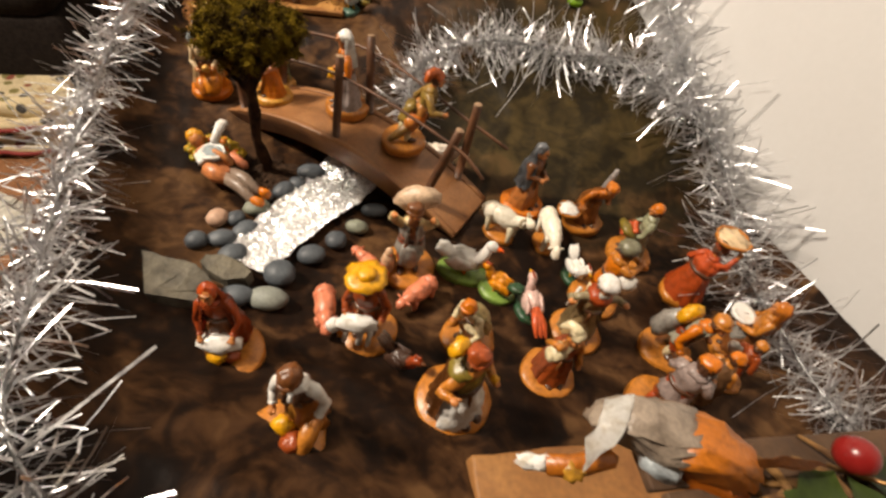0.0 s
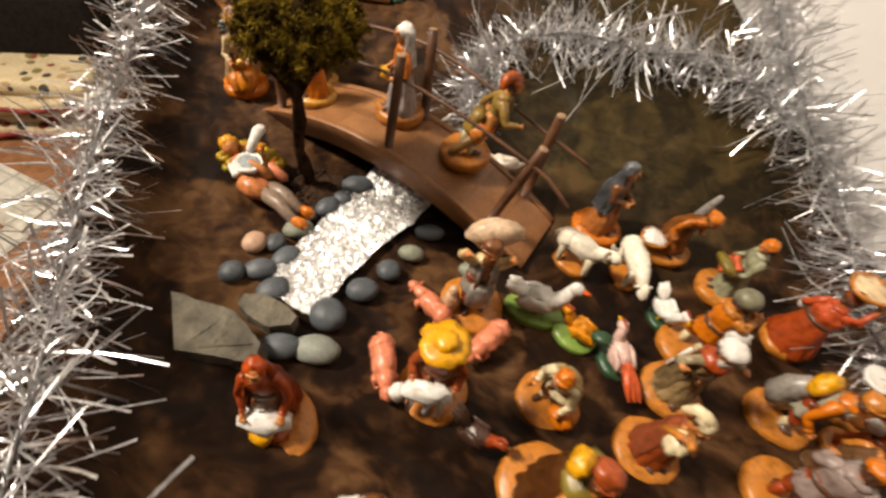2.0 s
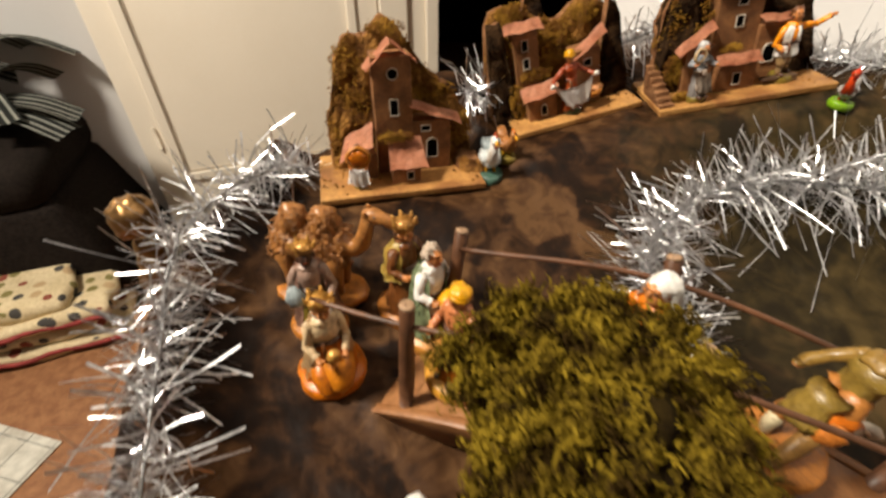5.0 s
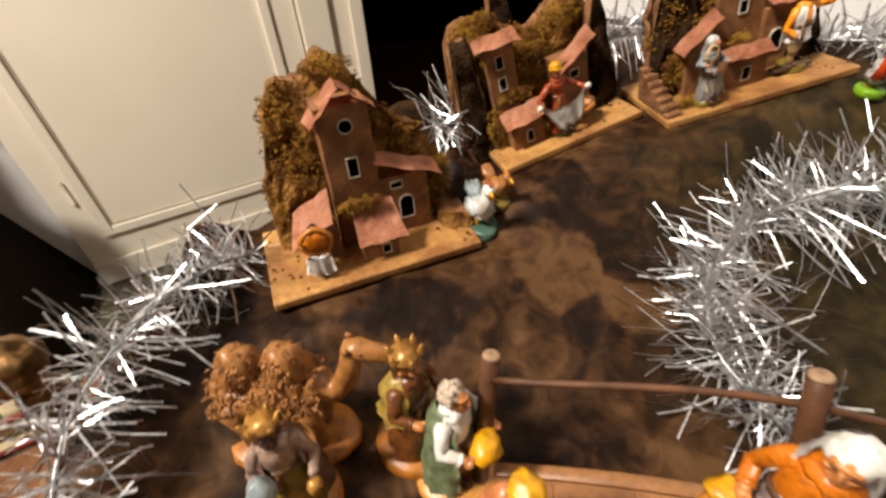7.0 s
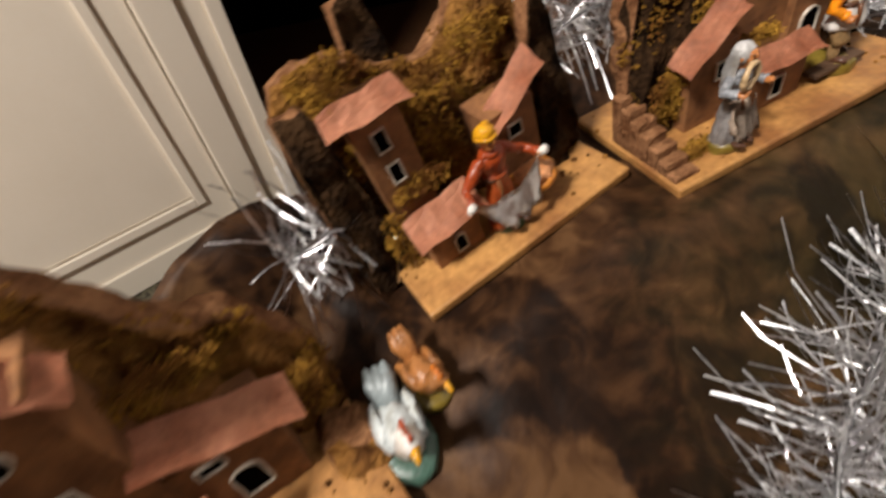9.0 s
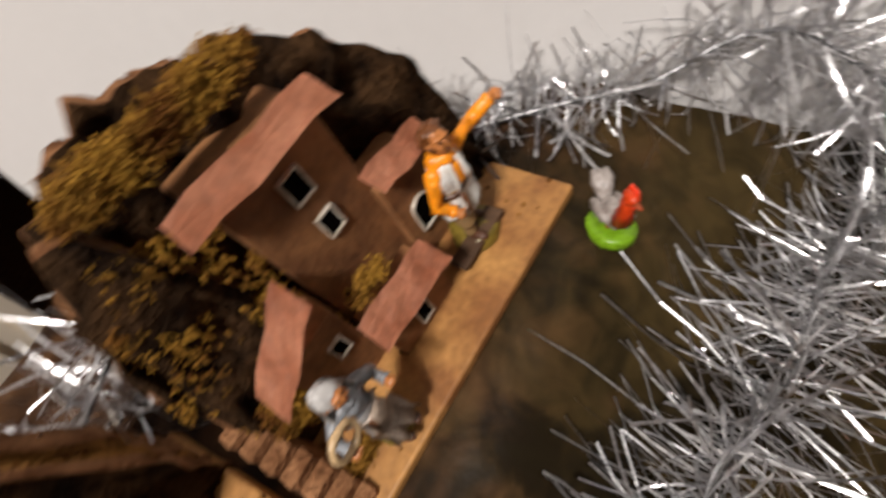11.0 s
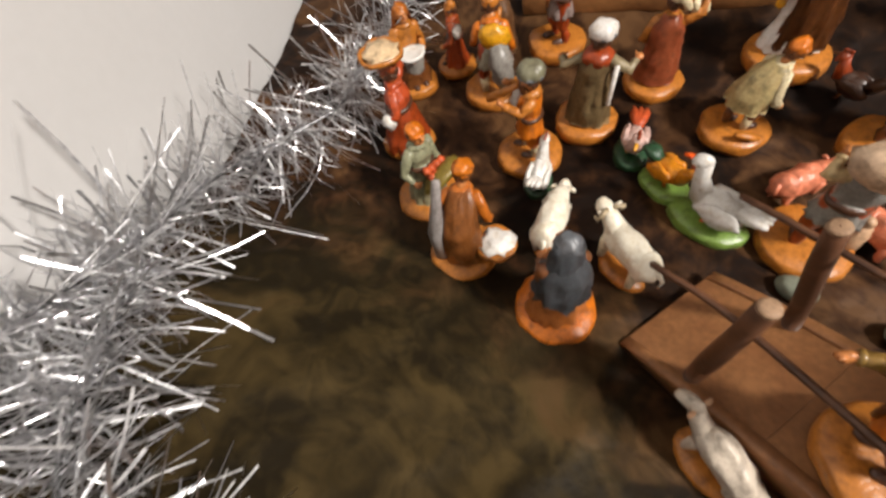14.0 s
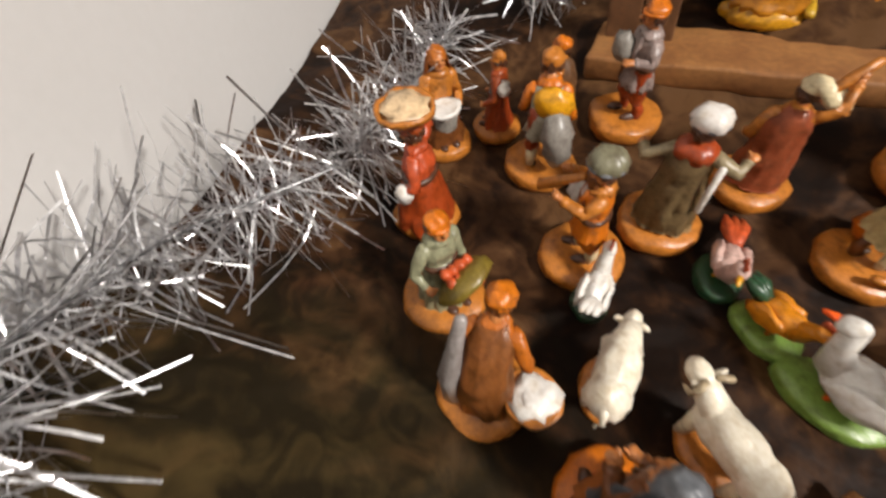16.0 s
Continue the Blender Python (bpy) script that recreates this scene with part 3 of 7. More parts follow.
# ---------------------------------------------------------------- bridge
def build_bridge():
    a, b, wide = Vector((-0.204, 0.005, 0)), Vector((0.062, -0.0772, 0)), 0.066
    d = (b - a).normalized()
    nrm = Vector((-d.y, d.x, 0))
    length = (b - a).length
    br = empty("bridge", Matrix.Translation((0, 0, 0)), "brown wooden arched footbridge with peg posts and thin rails", "bridge")

    def top(t):
        return -0.017 - 0.004 * t + 0.036 * 4 * t * (1 - t)

    def spot(t, across, lift=0.0):
        p = a + d * length * t + nrm * across
        return Vector((p.x, p.y, top(t) + lift))

    n = 26
    for side in (0.003, wide - 0.003):
        bm = bmesh.new()
        rows = []
        for k in range(n + 1):
            t = k / n
            h = 0.019 * min(1, 4.5 * min(t, 1 - t) + 0.12)
            rows.append([spot(t, side - 0.003, 0.0), spot(t, side - 0.0024, 0.0006), spot(t, side + 0.0024, 0.0006), spot(t, side + 0.003, 0.0), spot(t, side + 0.003, -h), spot(t, side - 0.003, -h), spot(t, side - 0.003, 0.0)])
        sheet(bm, rows)
        bm.faces.new([v for v in list(bm.verts)[:6]])
        bm.faces.new([v for v in list(bm.verts)[-7:-1]])
        part("side_arch", bm, M_BRIDGE, br)
    planks = 9
    for k in range(planks):
        bm = bmesh.new()
        rings = []
        for j in range(5):
            t = (k + 0.003 + 0.994 * j / 4) / planks
            rings.append([bm.verts.new(spot(t, across, lift)) for across, lift in ((0.0064, -0.0008), (wide - 0.0064, -0.0008), (wide - 0.0064, -0.0040), (0.0064, -0.0040))])
        for p, q in zip(rings, rings[1:]):
            for i in range(4):
                bm.faces.new((p[i], p[(i + 1) % 4], q[(i + 1) % 4], q[i]))
        bm.faces.new(rings[0][::-1])
        bm.faces.new(rings[-1])
        bmesh.ops.recalc_face_normals(bm, faces=bm.faces)
        part("plank", bm, M_BRIDGE, br, smooth=False)
    posts = {}
    for name, foot, head in (("e", spot(0.098, 0.008), (-0.172, 0.005, 0.070)), ("a", spot(0.516, 0.008), (-0.062, -0.020, 0.086)), ("c", spot(0.862, 0.008), (0.047, -0.051, 0.068)), ("f", spot(0.107, wide - 0.008), (-0.152, 0.066, 0.067)), ("b", spot(0.516, wide - 0.008), (-0.055, 0.036, 0.082)), ("d", spot(0.892, wide - 0.008), (0.054, -0.011, 0.070))):
        foot, head = Vector(foot), Vector(head)
        bm = bmesh.new()
        limb(bm, [(*(foot.lerp(head, f)), r) for f, r in ((0.0, 0.0038), (0.3, 0.0039), (0.7, 0.0037), (0.985, 0.0037))], 0, 10)
        roughen(bm, 0.0007, 120, len(posts))
        posts[name] = part("post", bm, M_POST, br)
        bm = bmesh.new()
        z = (head - foot).normalized()
        q = z.to_track_quat("Z", "Y").to_matrix().to_4x4()
        lathe(bm, [(0.0037, 0.0), (0.0034, 0.0011), (0.0025, 0.0014)], 12)
        bmesh.ops.transform(bm, matrix=Matrix.Translation(head) @ q, verts=bm.verts)
        part("post_top", bm, M_ENDGRAIN, posts[name], "pale cut end of the peg")
    for pts in ([(-0.222, 0.018, 0.056), (-0.170, 0.004, 0.058), (-0.0635, -0.020, 0.070), (0.043, -0.054, 0.056), (0.0735, -0.070, 0.044)], [(-0.153, 0.062, 0.058), (-0.053, 0.033, 0.070), (0.051, -0.011, 0.053), (0.0875, -0.0224, 0.044)]):
        line, _ = spline(pts, 30)
        bm = bmesh.new()
        limb(bm, [(*p, 0.0014) for p in line], 0, 8)
        part("rail", bm, M_POST, br, "thin brown dowel rail")


# ---------------------------------------------------------------- tree, stones, foil
def tufts(name, parent, places, per, reach, width, material, seed, label="", kind="stuff"):
    """Short fibres curled into loops, standing out of many places (centre, outward direction)."""
    rng = random.Random(seed)
    verts, faces = [], []
    for c, out in places:
        c, out = Vector(c), Vector(out)
        for _ in range(per):
            d = (out + Vector((rng.gauss(0, 0.6), rng.gauss(0, 0.6), rng.gauss(0, 0.6)))).normalized()
            side = d.cross(Vector((rng.gauss(0, 1), rng.gauss(0, 1), rng.gauss(0, 1)))).normalized()
            wide = d.cross(side) * width
            arc = rng.uniform(2.0, 5.6)
            rad = reach * (0.5 + rng.random()) / arc
            st = c + Vector((rng.gauss(0, 1), rng.gauss(0, 1), rng.gauss(0, 1))) * reach * 0.3
            b = len(verts)
            for j in range(5):
                a = arc * j / 4
                p = st + d * (rad * math.sin(a)) + side * (rad * (1 - math.cos(a)))
                w = wide * (1 - 0.12 * j) + side * width * 0.4
                verts += [p - w, p + w]
            faces += [(b + 2 * j, b + 2 * j + 1, b + 2 * j + 3, b + 2 * j + 2) for j in range(4)]
    me = bpy.data.meshes.new(name)
    me.from_pydata([tuple(v) for v in verts], [], faces)
    me.materials.append(material)
    ob = new(name, me)
    ob.parent = parent
    return tagged(ob, label, kind=kind)


def build_tree():
    x, y = -0.122, -0.058
    t = empty("model_tree", at(x, y), "small model tree with a dark trunk and mossy green crown", "tree")
    bm = bmesh.new()
    limb(bm, [(0, 0, -0.004, 0.0062), (0.001, -0.001, 0.012, 0.0048), (-0.001, -0.003, 0.04, 0.0042), (0.003, -0.006, 0.068, 0.0045), (0.006, -0.009, 0.10, 0.004), (0.008, -0.011, 0.13, 0.003)], 0, 14)
    for a in range(5):
        c, s = math.cos(a * 1.26), math.sin(a * 1.26)
        limb(bm, [(0.003, -0.007, 0.086, 0.003), (0.006 + c * 0.012, -0.009 + s * 0.012, 0.108, 0.0022), (0.008 + c * 0.020, -0.011 + s * 0.020, 0.124, 0.0014)])
    bmesh.ops.subdivide_edges(bm, edges=bm.edges, cuts=1)
    roughen(bm, 0.0030, 170)
    part("trunk", bm, M_BARKT, t, "dark rough trunk")
    bm = bmesh.new()
    ball(bm, (0.012, -0.010, -0.004), (0.036, 0.026, 0.009), 0, (0, 0, 30), 0.35, 30, 14, 3)
    roughen(bm, 0.002, 220)
    part("soil_mound", bm, M_SOIL, t, "dark crumbly soil glued round the foot")
    rng = random.Random(5)
    bm = bmesh.new()
    for _ in range(320):
        a, f = rng.uniform(0, 6.283), math.sqrt(rng.random())
        px, py = 0.010 + 0.037 * f * math.cos(a), -0.008 + 0.028 * f * math.sin(a)
        r = rng.uniform(0.0005, 0.0019)
        ball(bm, (px, py, 0.0045 * (1 - f * f) + r * 0.4 + ground_z(x + px, y + py) - ground_z(x, y)), (r, r * 0.8, r * 0.7), 0, (0, 0, rng.uniform(0, 180)), 0.6, 6, 5, rng.randrange(99))
    tagged(part("soil_crumbs", bm, M_SOIL, t, "loose dark soil crumbs"), kind="stuff")
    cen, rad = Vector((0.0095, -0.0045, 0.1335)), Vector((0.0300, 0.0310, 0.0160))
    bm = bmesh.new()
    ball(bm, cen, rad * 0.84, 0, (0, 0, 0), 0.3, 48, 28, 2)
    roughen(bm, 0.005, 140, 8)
    crown = part("crown", bm, M_MOSSDEEP, t, "olive green moss clump, core darkened for shade between the fibres")
    places = []
    for _ in range(5200):
        d = Vector((rng.gauss(0, 1), rng.gauss(0, 1), rng.gauss(0, 1))).normalized()
        if noise.noise(d * 5.5) + 0.6 * noise.noise(d * 12) < 0.0:
            continue
        k = 0.84 + 0.30 * noise.noise(d * 2.6) + 0.52 * noise.noise(d * 5) + 0.34 * noise.noise(d * 11)
        places.append((cen + Vector((d.x * rad.x, d.y * rad.y, d.z * rad.z)) * (k + 0.06), d * 0.12))
    tufts("moss_cover", crown, places, 11, 0.0046, 0.00040, M_MOSS2, 6, "curled olive green moss fibres")


def build_river():
    left = [(-0.078, -0.012), (-0.085, -0.045), (-0.091, -0.072), (-0.097, -0.117), (-0.099, -0.15), (-0.092, -0.170)]
    right = [(-0.018, -0.030), (-0.024, -0.050), (-0.034, -0.075), (-0.044, -0.097), (-0.054, -0.135), (-0.060, -0.176)]
    l, _ = spline([(*p, 0) for p in left], 230)
    r, _ = spline([(*p, 0) for p in right], 230)
    bm = bmesh.new()
    rows = []
    for i, (a, b) in enumerate(zip(l, r)):
        row = []
        for j in range(91):
            p = a.lerp(b, j / 90)
            q = Vector((p.x, p.y, 0))
            edge = 0.0025 * noise.noise(q * 70) if j in (0, 90) or i in (0, 229) else 0
            fold = 0.0036 * abs(noise.noise(q * 60)) + 0.0036 * abs(noise.noise(q * 140 + Vector((3, 1, 0)))) + 0.0026 * abs(noise.noise(q * 290)) + 0.0014 * abs(noise.noise(q * 520))
            row.append((p.x + edge, p.y + edge, ground_z(p.x, p.y) + 0.0035 + fold))
        rows.append(row)
    sheet(bm, rows)
    tagged(link_mesh("foil_river", bm, M_FOIL, smooth=False), "river of crumpled silver kitchen foil between pebbles", "foil")


def build_stones():
    tones = {"slate": surf("pebble_slate", (0.075, 0.085, 0.095), (0.05, 0.056, 0.064), 60, 0.5, 0.15, 0, 10), "grey": surf("pebble_grey", (0.2, 0.21, 0.18), (0.13, 0.14, 0.125), 50, 0.55, 0.15, 0, 10), "pink": surf("pebble_pink", (0.4, 0.25, 0.17), (0.33, 0.2, 0.13), 60, 0.55, 0.1), "green": surf("pebble_green", (0.19, 0.2, 0.15), (0.13, 0.135, 0.1), 50, 0.55, 0.15)}
    words = {"slate": "smooth dark slate-grey river pebble", "grey": "smooth pale grey river pebble", "pink": "small pinkish beige pebble", "green": "smooth greenish grey pebble"}
    spec = [(-0.084, -0.046, 13, 10, 7, 20, "slate"), (-0.096, -0.077, 11, 8, 6, 70, "slate"), (-0.105, -0.108, 11, 8, 6, 40, "green"), (-0.123, -0.134, 8, 9, 6, 0, "pink"), (-0.112, -0.127, 7, 8, 5, 0, "slate"), (-0.120, -0.164, 8, 8, 6, 10, "slate"), (-0.107, -0.154, 11, 8, 6, 30, "slate"), (-0.099, -0.136, 8, 11, 5, -20, "slate"), (-0.066, -0.202, 12, 8, 6, 20, "slate"), (-0.047, -0.196, 14, 9, 7, 12, "grey"), (-0.052, -0.170, 12, 11, 8, -30, "slate"), (-0.041, -0.141, 11, 9, 7, 30, "slate"), (-0.031, -0.116, 9, 9, 6, 50, "slate"), (-0.021, -0.094, 10, 7, 6, 10, "green"), (-0.014, -0.068, 12, 7, 6, 18, "slate"), (-0.090, -0.063, 8, 8, 5, 0, "slate"), (-0.091, -0.166, 11, 9, 6, 60, "slate"), (0.026, -0.092, 10, 7, 6, 0, "green"), (-0.106, -0.09, 7, 6, 5, 0, "slate")]
    for i, (x, y, a, b, c, rz, tone) in enumerate(spec):
        bm = bmesh.new()
        ball(bm, (0, 0, c * 0.0008), (a * 0.001, b * 0.001, c * 0.001), 0, (0, 0, 0), 0.07, 22, 13, i)
        ob = tagged(link_mesh("pebble", bm, tones[tone]), words[tone], "pebble", "pebbles along the river")
        ob.matrix_basis = at(x, y, rz)
    slate = surf("broken_slate", (0.125, 0.108, 0.076), (0.045, 0.038, 0.027), 60, 0.7, 0.6, 0, 5, 0, 0.002)
    for k, (x, y, rz, outline, h) in enumerate(((-0.098, -0.212, 0, [(-33, 14), (8, 15), (30, 3), (32, -8), (-8, -16)], 15), (-0.084, -0.184, 0, [(21, 0), (20, -7), (9, -11), (-7, -9), (-17, -3), (-16, 4), (-5, 7), (11, 6)], 10))):
        bm = bmesh.new()
        lo = [bm.verts.new((px * 0.001, py * 0.001, 0)) for px, py in outline]
        f = bm.faces.new(lo)
        up = bmesh.ops.extrude_face_region(bm, geom=[f])["geom"]
        for v in up:
            if isinstance(v, bmesh.types.BMVert):
                v.co.z += h * 0.001 * (1 + 0.35 * noise.noise(v.co * 60 + Vector((k, 0, 0))))
                v.co.x, v.co.y = v.co.x * 0.95, v.co.y * 0.95
        bmesh.ops.recalc_face_normals(bm, faces=bm.faces)
        bmesh.ops.triangulate(bm, faces=bm.faces)
        bmesh.ops.subdivide_edges(bm, edges=bm.edges, cuts=4)
        roughen(bm, 0.0014, 80, k)
        ob = tagged(link_mesh("slate_slab", bm, slate, smooth=False), "broken grey-green slate slab at the end of the foil river", "stone", "slate slabs")
        ob.matrix_basis = at(x, y, rz, 0.004 * k)


# ---------------------------------------------------------------- figurines
class Clay:
    """Collects one painted figurine into a single mesh."""

    def __init__(self):
        self.bm, self.mats, self.keys = bmesh.new(), [], {}

    def c(self, colour):
        if colour not in self.keys:
            self.keys[colour] = len(self.mats)
            self.mats.append(M_CROWN if colour == "gold" else M_GOLD if colour == "bronze" else paint(colour))
        return self.keys[colour]

    def lathe(self, prof, colour, **kw):
        lathe(self.bm, prof, kw.pop("seg", 22), self.c(colour), **kw)

    def ball(self, at_, r, colour, **kw):
        ball(self.bm, at_, r, self.c(colour), **kw)

    def limb(self, pts, colour, **kw):
        limb(self.bm, pts, self.c(colour), **kw)

    def apron(self, top, low, y, colour):
        """A cloth held out in front: its upper and lower edge as (x, z), hanging in folds."""
        rows = []
        for j in range(7):
            t = j / 6
            row = []
            for i in range(13):
                f = i / 12
                at_ = [float(np.interp(f * (len(e) - 1), range(len(e)), [p[n] for p in e])) for e in (top, low) for n in (0, 1)]
                fold = 0.0016 * math.sin(f * 17 + 2 * t) * (0.3 + t)
                row.append((at_[0] + (at_[2] - at_[0]) * t, y + fold - 0.004 * abs(2 * f - 1) ** 2 * (1 - t) + 0.0012 * t, at_[1] + (at_[3] - at_[1]) * t))
            rows.append(row)
        sheet(self.bm, rows, self.c(colour), 0.0016)

    def base(self, r=0.019, h=0.0062, colour=CLAY, seed=0, squash=(1, 1), centre=(0, 0)):
        rng = random.Random(seed)
        ring = [0.93 + 0.12 * rng.random() for _ in range(9)]
        b = self.bm
        idx = self.c(colour)
        prev = None
        faces = []
        for k, (f, z) in enumerate(((0.94, -0.003), (1.0, 0.0), (1.0, h * 0.7), (0.93, h), (0.5, h * 1.05))):
            cur = []
            for i in range(27):
                a = 2 * math.pi * i / 27
                j = i / 3
                w = ring[int(j) % 9] * (1 - j % 1) + ring[(int(j) + 1) % 9] * (j % 1)
                cur.append(b.verts.new((centre[0] + r * f * w * math.cos(a) * squash[0], centre[1] + r * f * w * math.sin(a) * squash[1], z)))
            if prev:
                for i in range(27):
                    faces.append(b.faces.new((prev[i], prev[(i + 1) % 27], cur[(i + 1) % 27], cur[i])))
            else:
                faces.append(b.faces.new(cur[::-1]))
            prev = cur
        faces.append(b.faces.new(prev))
        paint_faces(b, faces, idx)

    def finish(self, name, label, category, m, group="", rough=0.0008, scale=1.0):
        bmesh.ops.scale(self.bm, vec=(scale,) * 3, verts=self.bm.verts)
        bmesh.ops.recalc_face_normals(self.bm, faces=self.bm.faces)
        roughen(self.bm, rough * 1.3, 130, len(label))
        roughen(self.bm, rough * 0.8, 330, len(label) + 3)
        ob = tagged(link_mesh(name, self.bm, self.mats), label, category, group)
        ob.matrix_basis = m
        return ob


def person(label, x, y, rz, h=0.07, robe=None, trousers=BROWN, shirt=WHITE, vest=None, skin=SKIN, hair=DARKBROWN, hat=None, hat_kind="cap", veil=None, cloak=None, apron=None, sleeve=None, left=(0.012, 0.010, 0.036), right=(-0.012, 0.010, 0.036), lean=(0, 0), bend=0.0, base=0.019, extra=None, lift=0.0, base_colour=CLAY, fat=1.0, group="nativity figurines", seed=None, name="figurine", beard=None, base_squash=(1, 1), board=None, base_at=(0, 0), cloak_to=0.0085, cloak_open=84, cloak_wide=1.0):
    """A shepherd or villager on an uneven clay base, facing +y, built for a height of 0.07."""
    k = Clay()
    seed = seed if seed is not None else int(abs(x * 7919 + y * 104729) * 100) % 997
    rng = random.Random(seed)
    if base:
        k.base(base, seed=seed, colour=base_colour, squash=base_squash, centre=base_at)
    lx, ly = lean
    sleeve = sleeve or shirt

    def up(px, py, pz):
        """Bends the upper body forward and leans the whole."""
        t = max(pz - 0.034, 0)
        return (px + lx * pz, py + ly * pz + bend * t, pz - 0.25 * abs(bend) * t)

    def bent(t0):
        for v in list(k.bm.verts)[t0:]:
            v.co = Vector(up(*v.co))

    if robe:
        k.lathe([(0.0128 * fat, 0.004), (0.0121 * fat, 0.009), (0.0104 * fat, 0.018), (0.0088 * fat, 0.027), (0.0073 * fat, 0.034), (0.0066, 0.040)], robe, squash=(1.08, 0.92), folds=6, amp=0.15, lean=(lx, ly), seed=seed)
        for sx in (-1, 1):
            k.ball((sx * 0.0042, 0.0112, 0.0066), (0.0027, 0.0042, 0.0022), DARKBROWN, seg=10, rings=7)
    else:
        for sx in (-1, 1):
            st = sx * (0.0012 + 0.0035 * rng.random())
            k.limb([(sx * 0.0052, st - 0.0004, 0.005, 0.0023), (sx * 0.0053, st - 0.0008, 0.011, 0.0031), (sx * 0.0050, st + 0.0002, 0.0165, 0.0029)], CREAM if rng.random() < 0.6 else trousers, seg=12)
            k.limb([(sx * 0.0051, st + 0.0006, 0.0155, 0.0030), (sx * 0.0052, st + 0.0012, 0.0190, 0.0041), (sx * 0.0049 + lx * 0.026, ly * 0.026, 0.026, 0.0048), (sx * 0.0038 + lx * 0.034, ly * 0.034, 0.034, 0.0054), (sx * 0.0030 + lx * 0.038, ly * 0.038, 0.040, 0.0052)], trousers, seg=14)
            k.ball((sx * 0.0054, st + 0.0032, 0.0068), (0.0027, 0.0056, 0.0024), DARKBROWN, seg=12, rings=8)
        k.lathe([(0.0094 * fat, 0.0255), (0.0088 * fat, 0.030), (0.0074 * fat, 0.036), (0.0068, 0.040)], vest or shirt, squash=(1.1, 0.85), folds=5, amp=0.16, lean=(lx, ly), seed=seed)
    # torso: waist, chest and sloping shoulders
    t0 = len(k.bm.verts)
    k.lathe([(0.0068 * fat, 0.036), (0.0066 * fat, 0.040), (0.0074 * fat, 0.0455), (0.0076, 0.0495), (0.0064, 0.0530), (0.0040, 0.0552), (0.0026, 0.0570)], vest or shirt, squash=(1.16, 0.84), folds=4, amp=0.09, seed=seed + 5)
    for sx in (-1, 1):
        k.ball((sx * 0.0078, 0, 0.0510), (0.0036, 0.0037, 0.0034), sleeve, seg=12, rings=8)
    if vest:
        k.ball((0, 0.0038, 0.0465), (0.0036, 0.0040, 0.0078), shirt, rough=0.12, seed=seed)
        for sx in (-1, 1):
            k.limb([(sx * 0.0036, 0.0066, 0.0385, 0.0012), (sx * 0.0034, 0.0074, 0.046, 0.0013), (sx * 0.0030, 0.0050, 0.0535, 0.0012)], vest, seg=7)
    bent(t0)
    if apron:
        k.ball((lx * 0.025, 0.0062 + ly * 0.025, 0.024), (0.0078, 0.0052, 0.0140), apron, rough=0.28, seed=seed, seg=20, rings=14)
        k.limb([(-0.0075, 0.003, 0.0375, 0.0010), (0.0, 0.0078, 0.0372, 0.0012), (0.0075, 0.003, 0.0375, 0.0010)], apron, seg=7)
    if cloak:
        t0 = len(k.bm.verts)
        mantle(k.bm, [(0.0142 if cloak_to < 0.02 else 0.0118, cloak_to), *[(r, z) for r, z in ((0.0134, 0.018), (0.0118, 0.030)) if z > cloak_to + 0.005], (0.0106, 0.041), (0.0096, 0.0485), (0.0072, 0.0535), (0.0046, 0.0570)], k.c(cloak), cloak_open, 0.13, seed + 2, (1.08 * cloak_wide, 0.92 * cloak_wide), (0, -0.0018))
        bent(t0)
    # belt with its knot, and the collar
    t0 = len(k.bm.verts)
    k.lathe([(0.0072 * fat, 0.0362), (0.0080 * fat, 0.0375), (0.0080 * fat, 0.0386), (0.0072 * fat, 0.0395)], DARKBROWN if robe != DARKBROWN else CLAY, squash=(1.18, 0.90), seed=seed)
    k.limb([(0.0035, 0.0070, 0.0378, 0.0013), (0.0042, 0.0082, 0.0330, 0.0011), (0.0046, 0.0086, 0.0285, 0.0008)], BROWN, seg=7)
    k.lathe([(0.0056, 0.0530), (0.0058, 0.0546), (0.0044, 0.0564), (0.0030, 0.0570)], sleeve, squash=(1.15, 0.95), folds=4, amp=0.12, seed=seed)
    bent(t0)
    # arms: sleeve with creases, cuff, hand with a thumb
    for sx, tip in ((1, left), (-1, right)):
        if tip is None:
            continue
        sh = Vector(up(sx * 0.0082, 0, 0.0512))
        tip = Vector(tip) + Vector((lx * 0.04, ly * 0.04, 0))
        el = (sh + tip) / 2 + Vector((sx * 0.0038, -0.0046, -0.0042))
        wrist = el.lerp(tip, 0.74)
        k.limb([(*sh, 0.0034), (*sh.lerp(el, 0.5), 0.0030), (*sh.lerp(el, 0.85), 0.0028), (*el, 0.0029), (*el.lerp(wrist, 0.4), 0.0025), (*wrist, 0.0022)], sleeve, seg=14)
        k.limb([(*el.lerp(wrist, 0.84), 0.0024), (*wrist, 0.0027)], sleeve, seg=12)
        k.limb([(*el.lerp(tip, 0.7), 0.0018), (*tip, 0.0019)], skin)
        k.ball(tip, (0.0023, 0.0027, 0.0019), skin, seg=10, rings=7)
        k.limb([(*(tip + Vector((-sx * 0.0012, 0, 0.0006))), 0.0009), (*(tip + Vector((-sx * 0.0022, 0.0018, 0.0014))), 0.0007)], skin, seg=6)
    # head: skull, jaw, brow, cheeks, nose, ears and eyes
    hc = Vector(up(0, 0.0012, 0.0632))
    k.limb([up(0, 0, 0.054) + (0.0028,), up(0, 0.0006, 0.060) + (0.0025,)], skin, seg=12)
    k.ball(hc, (0.0046, 0.0052, 0.0058), skin, seg=18, rings=13)
